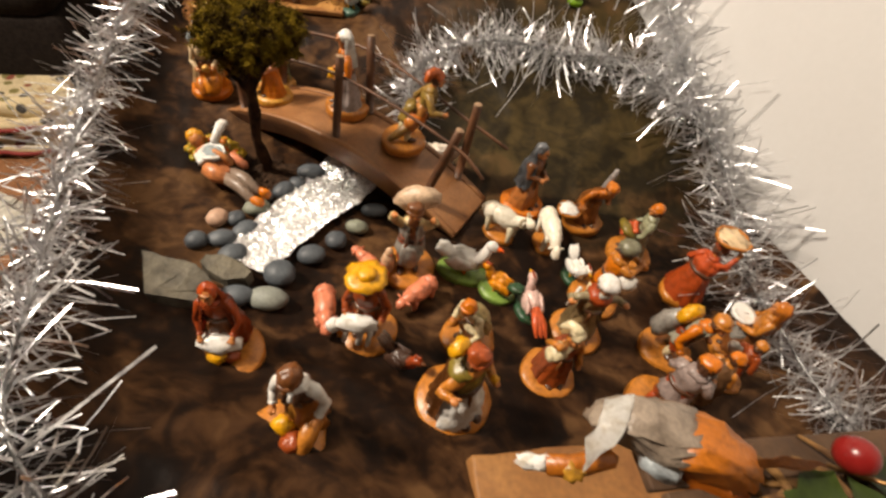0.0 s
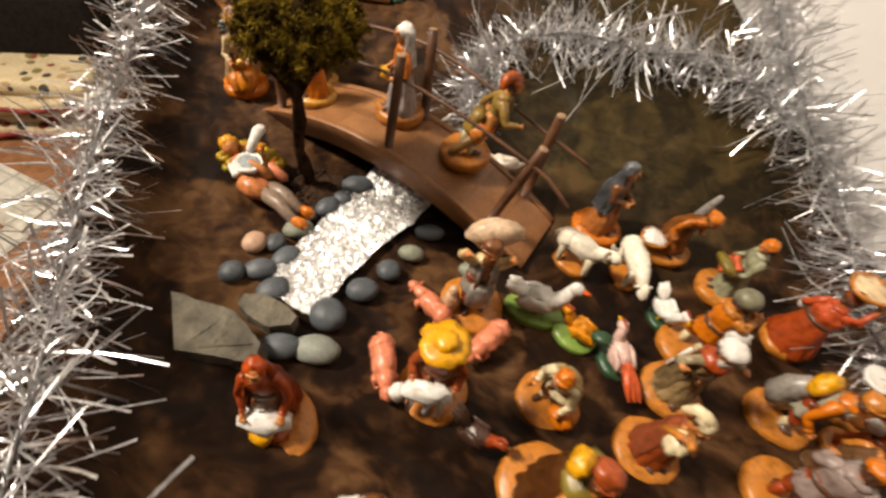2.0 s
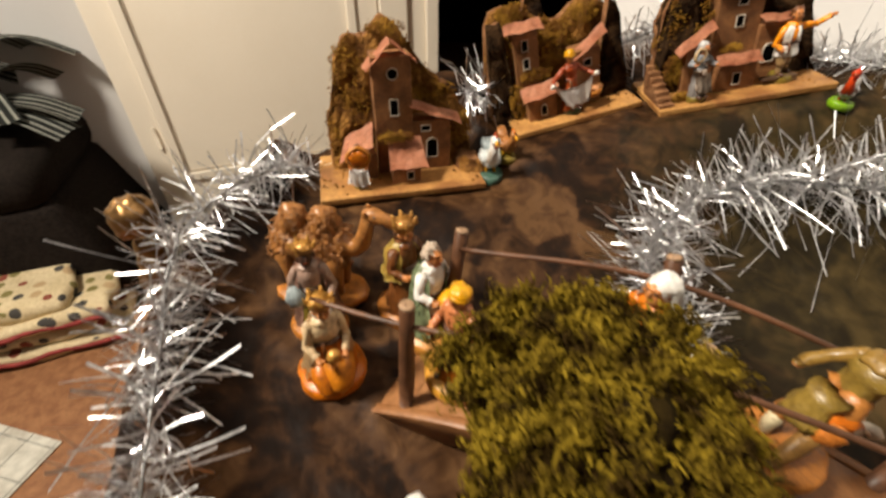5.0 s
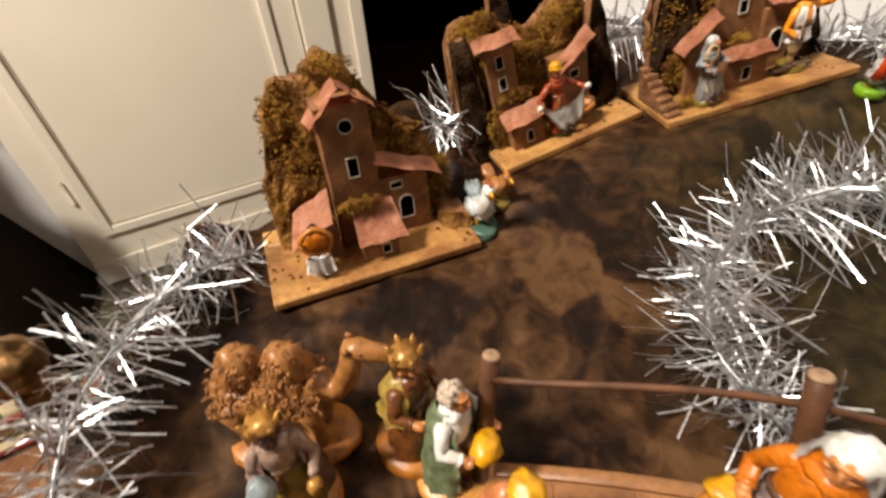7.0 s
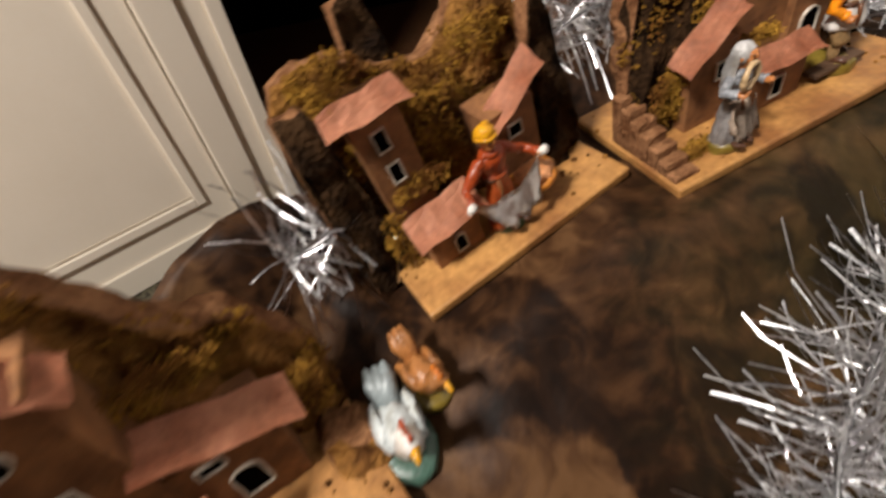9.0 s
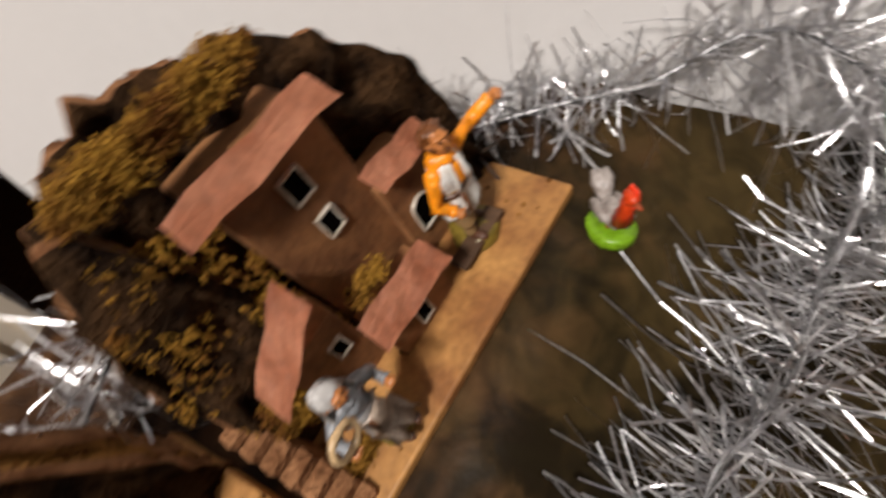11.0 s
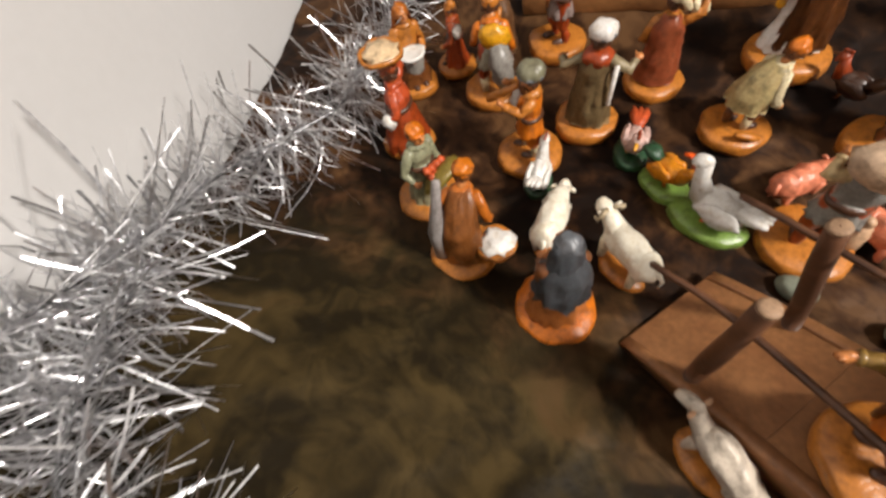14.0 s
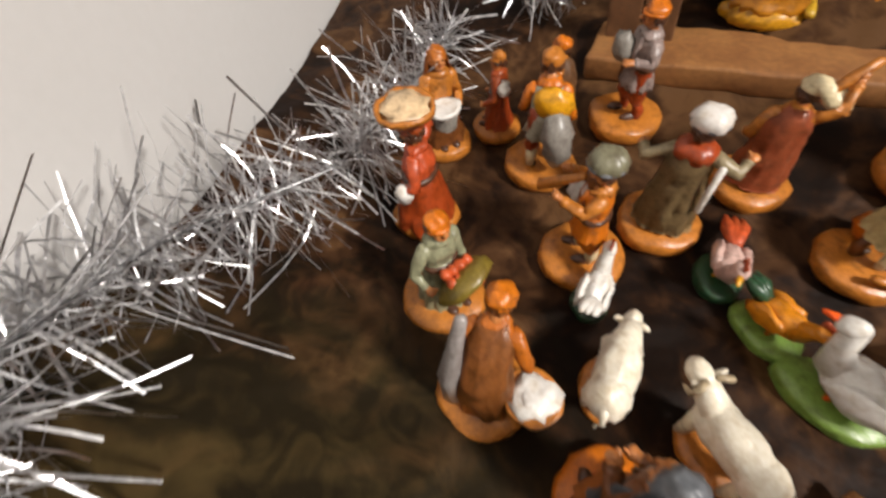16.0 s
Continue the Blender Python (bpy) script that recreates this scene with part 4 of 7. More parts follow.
    k.ball(hc + Vector((0, 0.0018, -0.0034)), (0.0033, 0.0034, 0.0030), skin, seg=14, rings=10)
    k.ball(hc + Vector((0, 0.0036, 0.0022)), (0.0034, 0.0018, 0.0011), skin, seg=12, rings=8)
    k.limb([(*(hc + Vector((0, 0.0050, 0.0014))), 0.0006), (*(hc + Vector((0, 0.0062, -0.0007))), 0.0011)], skin, seg=8)
    k.ball(hc + Vector((0, 0.0047, -0.0027)), (0.0014, 0.0006, 0.0005), BRICK, seg=8, rings=5)
    for sx in (-1, 1):
        k.ball(hc + Vector((sx * 0.0023, 0.0036, -0.0012)), (0.0014, 0.0013, 0.0014), skin, seg=10, rings=7)
        k.ball(hc + Vector((sx * 0.0018, 0.0047, 0.0009)), (0.0009, 0.0005, 0.0006), DARKBROWN, seg=8, rings=5)
        k.ball(hc + Vector((sx * 0.0047, 0.0002, -0.0004)), (0.0008, 0.0013, 0.0017), skin, seg=8, rings=6)
    if beard:
        k.ball(hc + Vector((0, 0.0030, -0.0054)), (0.0040, 0.0030, 0.0046), beard, rough=0.45, seed=seed, seg=16, rings=11)
    if not veil:
        # hair in locks over the back of the head
        for i in range(26):
            a, e = rng.uniform(math.pi * 0.95, math.pi * 2.05), rng.uniform(-0.5, 1.3 if not hat else 0.3)
            d = Vector((math.cos(a) * math.cos(e), math.sin(a) * math.cos(e), math.sin(e)))
            p = hc + Vector((d.x * 0.0047, d.y * 0.0054, d.z * 0.0058 + 0.0004))
            k.ball(p, (0.0015, 0.0015, 0.0020), hair, rot=(rng.uniform(-30, 30), rng.uniform(-30, 30), 0), seg=7, rings=5)
        k.ball(hc + Vector((0, -0.0012, 0.0012)), (0.0050, 0.0052, 0.0055), hair, rough=0.25, seed=seed, seg=16, rings=11)
    if veil:
        k.ball(hc + Vector((0, -0.0014, 0.0012)), (0.0058, 0.0058, 0.0062), veil, rough=0.18, seed=seed, seg=20, rings=13)
        mantle(k.bm, [(0.0092, hc.z - 0.0200), (0.0086, hc.z - 0.0130), (0.0072, hc.z - 0.0060), (0.0062, hc.z + 0.0005), (0.0050, hc.z + 0.0045)], k.c(veil), 130, 0.10, seed + 4, (1.05, 0.85), (hc.x, hc.y - 0.0020))
    elif hat:
        k.ball(hc + Vector((0, -0.0006, 0.0028)), (0.0056, 0.0059, 0.0046), hat, rough=0.22, seed=seed, seg=18, rings=12)
        if hat_kind == "brim":
            k.lathe([(0.0118, hc.z + 0.0022), (0.0122, hc.z + 0.003), (0.009, hc.z + 0.0042), (0.006, hc.z + 0.0050)], hat, at=(hc.x, hc.y), folds=3, amp=0.12, seed=seed)
            k.lathe([(0.0058, hc.z + 0.003), (0.0056, hc.z + 0.0060), (0.0046, hc.z + 0.0082), (0.0026, hc.z + 0.0090)], hat, at=(hc.x, hc.y), folds=3, amp=0.08, seed=seed)
        elif hat_kind == "turban":
            k.lathe([(0.005, hc.z + 0.001), (0.0076, hc.z + 0.003), (0.0076, hc.z + 0.006), (0.0058, hc.z + 0.0085), (0.003, hc.z + 0.0098)], hat, at=(hc.x, hc.y), folds=7, amp=0.10, seed=seed)
            k.lathe([(0.0074, hc.z + 0.0022), (0.0080, hc.z + 0.0032), (0.0074, hc.z + 0.0042)], SLATE, at=(hc.x, hc.y))
        elif hat_kind == "sock":
            k.limb([(hc.x, hc.y - 0.001, hc.z + 0.004, 0.005), (hc.x + 0.002, hc.y - 0.004, hc.z + 0.0066, 0.0043), (hc.x + 0.004, hc.y - 0.007, hc.z + 0.006, 0.0036), (hc.x + 0.008, hc.y - 0.009, hc.z + 0.001, 0.0022)], hat, seg=14)
        elif hat_kind == "cap":
            k.limb([(hc.x + 0.005 * math.cos(i * 0.4488), hc.y + 0.0054 * math.sin(i * 0.4488), hc.z + 0.0016, 0.0011) for i in range(15)], hat, seg=7)
        elif hat_kind == "crown":
            k.lathe([(0.0054, hc.z + 0.003), (0.0058, hc.z + 0.0050), (0.0066, hc.z + 0.0075)], "gold", at=(hc.x, hc.y), seg=14)
            for i in range(6):
                a = i * math.pi / 3
                k.limb([(hc.x + 0.006 * math.cos(a), hc.y + 0.006 * math.sin(a), hc.z + 0.0062, 0.0016), (hc.x + 0.0068 * math.cos(a), hc.y + 0.0068 * math.sin(a), hc.z + 0.0090, 0.0011)], "gold", seg=7)
                k.ball((hc.x + 0.007 * math.cos(a), hc.y + 0.007 * math.sin(a), hc.z + 0.0096), 0.0009, "gold", seg=8, rings=6)
    if extra:
        extra(k)
    kk = h / 0.07
    m = board.matrix_basis @ pose(x, y, 0.0058, 0, 0, rz) if board else at(x, y, rz, lift)
    return k.finish(name, label, "figurine", m, group, scale=kk)


def quadruped(name, label, x, y, rz, body, size=1.0, colour=CREAM, legs=None, head_down=0.0, horns=False, snout=None, tail=True, base=None, ears=None, fat=1.0, rough=0.25, group="model animals", lift=0.0, sit=False, dark=None):
    """A small animal facing +y; body is (half width, half length, half height, leg height)."""
    k = Clay()
    w, ln, hh, lg = (v * 0.001 * size for v in body)
    if base:
        k.base(base, 0.0045, CLAY, 3, (0.75, 1.1))
    zc = lg + hh * 0.8
    tilt = 28 if sit else 0
    k.ball((0, 0, zc), (w * fat, ln, hh * fat), colour, rot=(tilt, 0, 0), rough=rough, seg=20, rings=14, seed=int(x * 1000))
    k.ball((0, -ln * 0.62, zc - (ln * 0.3 if sit else 0)), (w * 1.02, ln * 0.45, hh * 0.98), colour, rough=rough)
    for sx in (-1, 1):
        for sy in (-0.62, 0.62):
            top = zc - hh * 0.3
            k.limb([(sx * w * 0.62, sy * ln, top, w * 0.42), (sx * w * 0.66, sy * ln + 0.0005, lg * 0.5, w * 0.26), (sx * w * 0.68, sy * ln + 0.001, 0.001 if not base else 0.005, w * 0.24)], legs or colour)
    hz = zc + hh * (0.9 - 1.9 * head_down) + (ln * 0.3 if sit else 0)
    hy = ln * (1.15 + 0.15 * head_down)
    k.limb([(0, ln * 0.6, zc + hh * 0.25, w * 0.75), (0, ln * 0.95, (zc + hz) / 2 + hh * 0.15, w * 0.6), (0, hy, hz, w * 0.5)], colour)
    k.ball((0, hy + ln * 0.16, hz), (w * 0.52, ln * 0.34, w * 0.55), snout or colour, rot=(-25 - 30 * head_down, 0, 0))
    for sx in (-1, 1):
        k.ball((sx * w * 0.62, hy - ln * 0.02, hz + w * 0.25), (w * 0.34, w * 0.16, w * 0.2), ears or colour, rot=(0, -20 * sx, 0), seg=8, rings=6)
        if horns:
            k.limb([(sx * w * 0.3, hy - 0.001, hz + w * 0.45, w * 0.2), (sx * w * 0.75, hy - ln * 0.2, hz + w * 0.5, w * 0.18), (sx * w * 0.9, hy - ln * 0.12, hz - w * 0.1, w * 0.14), (sx * w * 0.8, hy + ln * 0.05, hz - w * 0.2, w * 0.08)], horns)
    if tail:
        k.limb([(0, -ln * 0.98, zc + hh * 0.4, w * 0.22), (w * 0.2, -ln * 1.15, zc, w * 0.14), (0, -ln * 1.18, zc - hh * 0.5, w * 0.1)], colour)
    return k.finish(name, label, "animal", at(x, y, rz, lift), group)


def bird(name, label, x, y, rz, size=1.0, colour=WHITE, base=GREEN, base_r=0.0105, neck=0.4, comb=RED, beak=ORANGE, tail_up=0.6, tail=None, group="model birds", long_tail=0.0, lift=0.0, base_squash=(0.9, 1.25), neck_colour=None):
    k = Clay()
    if base:
        k.base(base_r, 0.004, base, 5, base_squash)
    z = 0.0125
    k.ball((0, 0, z), (0.0062, 0.0105, 0.0066), colour, rot=(14, 0, 0), rough=0.2, seg=18, rings=12)
    for sx in (-1, 1):
        k.ball((sx * 0.0052, -0.002, z + 0.0008), (0.0022, 0.0085, 0.0046), colour, rot=(8, 0, 0), rough=0.3)
        k.limb([(sx * 0.0025, 0.001, z - 0.004, 0.0011), (sx * 0.0026, 0.002, 0.004, 0.0009)], beak)
    top = z + 0.008 + 0.012 * neck
    k.limb([(0, 0.007, z + 0.002, 0.0046), (0, 0.0105, z + 0.006 + 0.006 * neck, 0.0031), (0, 0.0115, top, 0.0027)], neck_colour or colour)
    k.ball((0, 0.0128, top + 0.001), (0.0031, 0.0038, 0.0031), neck_colour or colour)
    k.limb([(0, 0.0158, top + 0.0008, 0.0014), (0, 0.0195, top + 0.0002, 0.0006)], beak, seg=7)
    if comb:
        for i in range(3):
            k.ball((0, 0.0108 + i * 0.0018, top + 0.0042), (0.0009, 0.0015, 0.0017), comb, seg=7, rings=5)
        k.ball((0, 0.0155, top - 0.0022), (0.0009, 0.0011, 0.0017), comb, seg=7, rings=5)
    for i in range(3):
        k.limb([(0, -0.008, z + 0.002, 0.0034), ((i - 1) * 0.0026, -0.0135 - long_tail * 0.5, z + 0.004 + 0.006 * tail_up, 0.0027), ((i - 1) * 0.003, -0.0175 - long_tail, z + 0.004 + 0.012 * tail_up, 0.001)], tail or colour, seg=7)
    return k.finish(name, label, "bird", at(x, y, rz, lift), group, scale=size)


# ---------------------------------------------------------------- village on the cork rocks
def toy_house(v, x0, x1, y0, y1, z0, z1, windows=(), name="house_body"):
    """A card house with windows on its front; window rows are (centre x, centre z, width, height, arched)."""
    bm = bmesh.new()
    box(bm, (x0, y0, z0), (x1, y1, z1), 0, None, 0.0006)
    body = part(name, bm, M_HOUSEWALL, v, smooth=False)
    for cx, cz, w, h, kind in windows:
        w, h = w * 0.84, h * 0.86
        bm = bmesh.new()
        pane = bmesh.new()
        n = 16 if kind == "round" else 10
        if kind == "round":
            shape = [(math.cos(2 * math.pi * i / 16) * w / 2, math.sin(2 * math.pi * i / 16) * w / 2) for i in range(16)]
        elif kind == "arch":
            shape = [(-w / 2, -h / 2), (w / 2, -h / 2)] + [(math.cos(math.pi * i / 8) * w / 2, h / 2 - w / 2 + math.sin(math.pi * i / 8) * w / 2) for i in range(9)]
        else:
            shape = [(-w / 2, -h / 2), (w / 2, -h / 2), (w / 2, h / 2), (-w / 2, h / 2)]
        t = 0.0006
        outer = [(px * (1 + 2 * t / w), pz * (1 + 2 * t / (w if kind == "round" else h))) for px, pz in shape]
        ring = [[bm.verts.new((cx + px, y0 - dy, cz + pz)) for px, pz in s] for s, dy in ((outer, 0.0), (outer, 0.0012), (shape, 0.0012), (shape, 0.0003))]
        for a, b in zip(ring, ring[1:]):
            for i in range(len(a)):
                bm.faces.new((a[i], a[(i + 1) % len(a)], b[(i + 1) % len(a)], b[i]))
        win = part("window", bm, M_WINWHITE, body, "white painted window surround", smooth=False)
        # no real hole: a flat black face stands for the shade inside
        pane.faces.new([pane.verts.new((cx + px, y0 - 0.0004, cz + pz)) for px, pz in shape])
        part("opening", pane, M_WINDARK, win, "flat black face for the shade in the window hole", smooth=False)
    return body


def card_roof(v, corners, sag=0.002, thick=0.0012):
    """A bent card roof through four corners: front left, front right, back left, back right."""
    fl, fr, bl, brr = (Vector(c) for c in corners)
    rows = []
    for j in range(6):
        t = j / 5
        a, b = fl.lerp(bl, t), fr.lerp(brr, t)
        rows.append([a.lerp(b, i / 5) + Vector((0, 0, -sag * math.sin(math.pi * t) + 0.0008 * math.sin(i * 2.1 + j))) for i in range(6)])
    bm = bmesh.new()
    sheet(bm, rows, 0, thick)
    return part("roof", bm, M_ROOF, v, "salmon red card roof", smooth=False)


def cork(v, outline, y0, y1, seed, material=None, label="", step=0.006, bow=((0, 0), (1, 0))):
    """A slab of bark standing on the board: outline of (x, height), front and back."""
    bm = bmesh.new()
    xs = [p[0] for p in outline]
    n = max(int((xs[-1] - xs[0]) / step), 4)

    def height(x):
        return float(np.interp(x, xs, [p[1] for p in outline]))

    front, back = [], []
    for i in range(n + 1):
        x = xs[0] + (xs[-1] - xs[0]) * i / n
        h = height(x) + 0.004 * noise.noise(Vector((x * 160, seed, 0)))
        rf, rb = [], []
        dy = float(np.interp(x, [p[0] for p in bow], [p[1] for p in bow]))
        for j in range(11):
            f = j / 10
            bulge = 0.007 * noise.noise(Vector((x * 60, f * h * 60, seed))) + 0.004 * noise.noise(Vector((x * 170, f * h * 170, seed)))
            rf.append((x, y0 + dy + bulge + 0.010 * f, h * f))
            rb.append((x, y1 + dy + bulge * 0.6 + 0.004 * f, h * f * 0.99))
        front.append(rf)
        back.append(rb)
    sheet(bm, [r[::-1] for r in front])
    sheet(bm, back, 1)
    sheet(bm, [[f[-1], b[-1]] for f, b in zip(front, back)], 1)
    sheet(bm, [front[0], back[0]], 1)
    sheet(bm, [front[-1][::-1], back[-1][::-1]], 1)
    bmesh.ops.remove_doubles(bm, verts=bm.verts, dist=1e-6)
    bmesh.ops.subdivide_edges(bm, edges=bm.edges, cuts=1, use_grid_fill=True)
    roughen(bm, 0.0022, 210, seed)
    bmesh.ops.recalc_face_normals(bm, faces=bm.faces)
    return link_mesh("cork_rock", bm, [material or M_CORK, M_CORKEDGE], v, label)


def crusted(v, outline, y, seed, n, dip=0.010):
    """Thin ragged moss all over the front of a standing rock, thicker in patches."""
    rng = random.Random(seed)
    xs, hs = [p[0] for p in outline], [p[1] for p in outline]
    spots = []
    while len(spots) < n:
        x, f = rng.uniform(xs[0], xs[-1]), rng.uniform(0.12, 0.99)
        h = float(np.interp(x, xs, hs))
        if noise.noise(Vector((x * 75, f * h * 75, seed))) > -0.12:
            spots.append((x, y + dip * f + rng.uniform(-0.0008, 0.0016), f * h, 0.0024, 0.0024, rng.randint(2, 4)))
    return moss_on(v, spots, seed, 0.0013)


def moss_on(v, spots, seed, reach=0.0030):
    """Crumbly moss round (x, y, z, spread x, spread z, count): small lumps with short curls on them."""
    rng = random.Random(seed)
    places, verts, faces = [], [], []
    for x, y, z, sx, sz, n in spots:
        for _ in range(int(n * 4.6)):
            ang, far = rng.uniform(0, 6.2832), 1.7 * math.sqrt(rng.random())
            c = Vector((x + sx * far * math.cos(ang), y + rng.uniform(-0.001, 0.004), z + sz * far * math.sin(ang)))
            places.append((c + Vector((0, -0.0014, 0.0006)), (0, -0.7, 0.5)))
            r = rng.uniform(0.0003, 0.0008)
            b = len(verts)
            for i in range(6):
                for k in range(7):
                    lat, lon = math.pi * (i + 0.5) / 6, 2 * math.pi * k / 7
                    d = Vector((math.sin(lat) * math.cos(lon), math.sin(lat) * math.sin(lon), math.cos(lat)))
                    verts.append(c + d * r * (1 + 0.55 * noise.noise((c + d * r) * 700)))
            for i in range(5):
                for k in range(7):
                    faces.append((b + i * 7 + k, b + i * 7 + (k + 1) % 7, b + i * 7 + 7 + (k + 1) % 7, b + i * 7 + 7 + k))
    me = bpy.data.meshes.new("moss_crust")
    me.from_pydata([tuple(p) for p in verts], [], faces)
    me.materials.append(M_MOSS)
    ob = new("moss_crust", me)
    ob.parent = v
    tagged(ob, "crumbly lumps of dry moss", kind="stuff")
    return tufts("moss", v, places, 4, reach * 0.8, 0.00022, M_MOSS, seed, "short curls of dry yellow-brown moss")


def village(label, x, y, z, rz, w, d, ry=0.0, ox=0.0, oy=0.0):
    m = pose(x, y, z, 0, 0, rz) @ pose(0, 0, 0, 0, ry, 0) @ pose(ox, oy, 0)
    v = empty("village_diorama", m, label, "model village", "model villages")
    bm = bmesh.new()
    box(bm, (-ox, -oy, 0), (w - ox, d - oy, 0.0055), 0, None, 0.0012)
    part("board", bm, M_BOARD, v, "ochre painted board", smooth=False)
    rng = random.Random(int(w * 1e4))
    bm = bmesh.new()
    for _ in range(60):
        px, py = rng.random() * w, 0.004 + rng.random() * (d - 0.008)
        if py > 0.02 or px > w * 0.75 or px < w * 0.2:
            ball(bm, (px - ox, py - oy, 0.0058), 0.0004 + 0.0009 * rng.random(), 0, seg=6, rings=4)
    tagged(part("grit", bm, M_CORK, v, "brown cork crumbs glued on the board"), kind="stuff")
    return v


def build_villages():
    # first village, beside the rim
    z = 0.0295
    v = village("model village with a tall tower on a cork rock with moss", -0.2592, 0.1357, z, 18.7, 0.127, 0.074, 0.0, 0.0055, 0.003)
    rock = [(0.006, 0.040), (0.013, 0.062), (0.020, 0.096), (0.030, 0.104), (0.040, 0.100), (0.050, 0.112), (0.057, 0.116), (0.068, 0.104), (0.078, 0.086), (0.092, 0.072), (0.106, 0.062), (0.114, 0.048), (0.122, 0.026)]
    cork(v, rock, 0.044, 0.064, 1)
    crusted(v, rock, 0.0445, 21, 300)
    cork(v, [(0.106, 0.012), (0.112, 0.015), (0.126, 0.014), (0.129, 0.007)], 0.014, 0.034, 2, None, "broken cork wall")
    toy_house(v, 0.042, 0.070, 0.029, 0.050, 0.0055, 0.094, [(0.0565, 0.0825, 0.0085, 0.0085, "round"), (0.0565, 0.0585, 0.0066, 0.013, "square")], "tower")
    card_roof(v, [(0.038, 0.023, 0.086), (0.056, 0.025, 0.104), (0.036, 0.040, 0.086), (0.056, 0.042, 0.104)], 0.0006)
    card_roof(v, [(0.056, 0.025, 0.1042), (0.075, 0.027, 0.089), (0.056, 0.042, 0.1042), (0.075, 0.042, 0.089)], 0.0006)
    toy_house(v, 0.070, 0.100, 0.030, 0.050, 0.0055, 0.046, [(0.080, 0.0405, 0.008, 0.0045, "square"), (0.085, 0.024, 0.010, 0.018, "arch")])
    card_roof(v, [(0.068, 0.024, 0.059), (0.108, 0.024, 0.044), (0.068, 0.040, 0.061), (0.108, 0.040, 0.047)], 0.001)
    toy_house(v, 0.050, 0.072, 0.010, 0.026, 0.0055, 0.018, [(0.064, 0.012, 0.0055, 0.007, "square")])
    card_roof(v, [(0.048, 0.006, 0.0195), (0.078, 0.006, 0.0195), (0.050, 0.026, 0.036), (0.075, 0.026, 0.036)], 0.002)
    toy_house(v, 0.018, 0.040, 0.022, 0.040, 0.0055, 0.026)
    card_roof(v, [(0.012, 0.010, 0.027), (0.037, 0.014, 0.036), (0.018, 0.034, 0.037), (0.040, 0.034, 0.047)], 0.0005)
    moss_on(v, [(0.024, 0.043, 0.088, 0.006, 0.006, 12), (0.055, 0.049, 0.108, 0.009, 0.003, 26), (0.082, 0.042, 0.066, 0.009, 0.004, 30), (0.112, 0.037, 0.036, 0.004, 0.008, 26), (0.056, 0.0215, 0.038, 0.008, 0.002, 44), (0.030, 0.039, 0.060, 0.005, 0.010, 14), (0.010, 0.040, 0.032, 0.003, 0.012, 10)], 11)

    person("woman with a basket and white apron by the red roof", 0.026, 0.013, 175, 0.034, robe=CLAY, shirt=ORANGE, apron=WHITE, left=(0.012, 0.014, 0.036), right=(-0.010, 0.014, 0.034), base=0.012, board=v, base_colour=OLIVE, extra=lambda k: (k.limb([(0.016 * math.cos(i * 0.3927), 0.010, 0.052 + 0.016 * math.sin(i * 0.3927), 0.0032) for i in range(17)], CLAY, seg=8), k.ball((0, 0.012, 0.052), (0.013, 0.003, 0.013), ORANGE, rough=0.4), k.apron([(-0.012, 0.034), (0.0, 0.036), (0.014, 0.038)], [(-0.015, 0.012), (-0.005, 0.006), (0.006, 0.008), (0.020, 0.014)], 0.016, (0.70, 0.68, 0.66))))
    # second village, in front of the doorway
    v = village("model village with two small houses between mossy cork rocks", -0.1127, 0.2362, 0.0445, 13.5, 0.110, 0.062, -13.5)
    rock = [(-0.012, 0.040), (-0.010, 0.075), (-0.002, 0.092), (0.010, 0.096), (0.022, 0.093), (0.030, 0.086), (0.050, 0.075), (0.058, 0.072), (0.070, 0.084), (0.080, 0.090), (0.090, 0.086), (0.104, 0.068), (0.109, 0.030)]
    cork(v, rock, 0.042, 0.058, 3)
    crusted(v, rock[2:11], 0.0425, 22, 160)
    cork(v, [(0.026, 0.050), (0.028, 0.096), (0.034, 0.105), (0.046, 0.103), (0.050, 0.088), (0.051, 0.050)], 0.048, 0.062, 4, M_CORKDARK, "burnt cork stump")
    cork(v, [(-0.012, 0.030), (-0.011, 0.075), (-0.006, 0.089), (0.004, 0.086), (0.008, 0.060), (0.009, 0.030)], 0.028, 0.042, 5, M_CORKDARK, "burnt cork edge")
    cork(v, [(0.086, 0.030), (0.088, 0.078), (0.094, 0.086), (0.104, 0.068), (0.110, 0.030)], 0.026, 0.038, 6, M_CORKDARK, "burnt cork edge")
    toy_house(v, 0.012, 0.033, 0.032, 0.048, 0.0055, 0.080, [(0.0215, 0.066, 0.0055, 0.0095, "square"), (0.0215, 0.051, 0.0055, 0.0095, "square")], "tower")
    card_roof(v, [(0.004, 0.026, 0.079), (0.038, 0.026, 0.0775), (0.006, 0.036, 0.085), (0.036, 0.036, 0.084)], 0.001)
    toy_house(v, 0.060, 0.083, 0.0245, 0.044, 0.0055, 0.052, [(0.0716, 0.0414, 0.007, 0.006, "square")])
    card_roof(v, [(0.058, 0.0195, 0.045), (0.087, 0.0195, 0.064), (0.060, 0.032, 0.049), (0.087, 0.032, 0.068)], 0.001)
    toy_house(v, 0.016, 0.041, 0.0165, 0.034, 0.0055, 0.026, [(0.0294, 0.0139, 0.0055, 0.010, "arch")])
    card_roof(v, [(0.011, 0.011, 0.026), (0.045, 0.011, 0.028), (0.012, 0.026, 0.033), (0.044, 0.026, 0.035)], 0.0018)
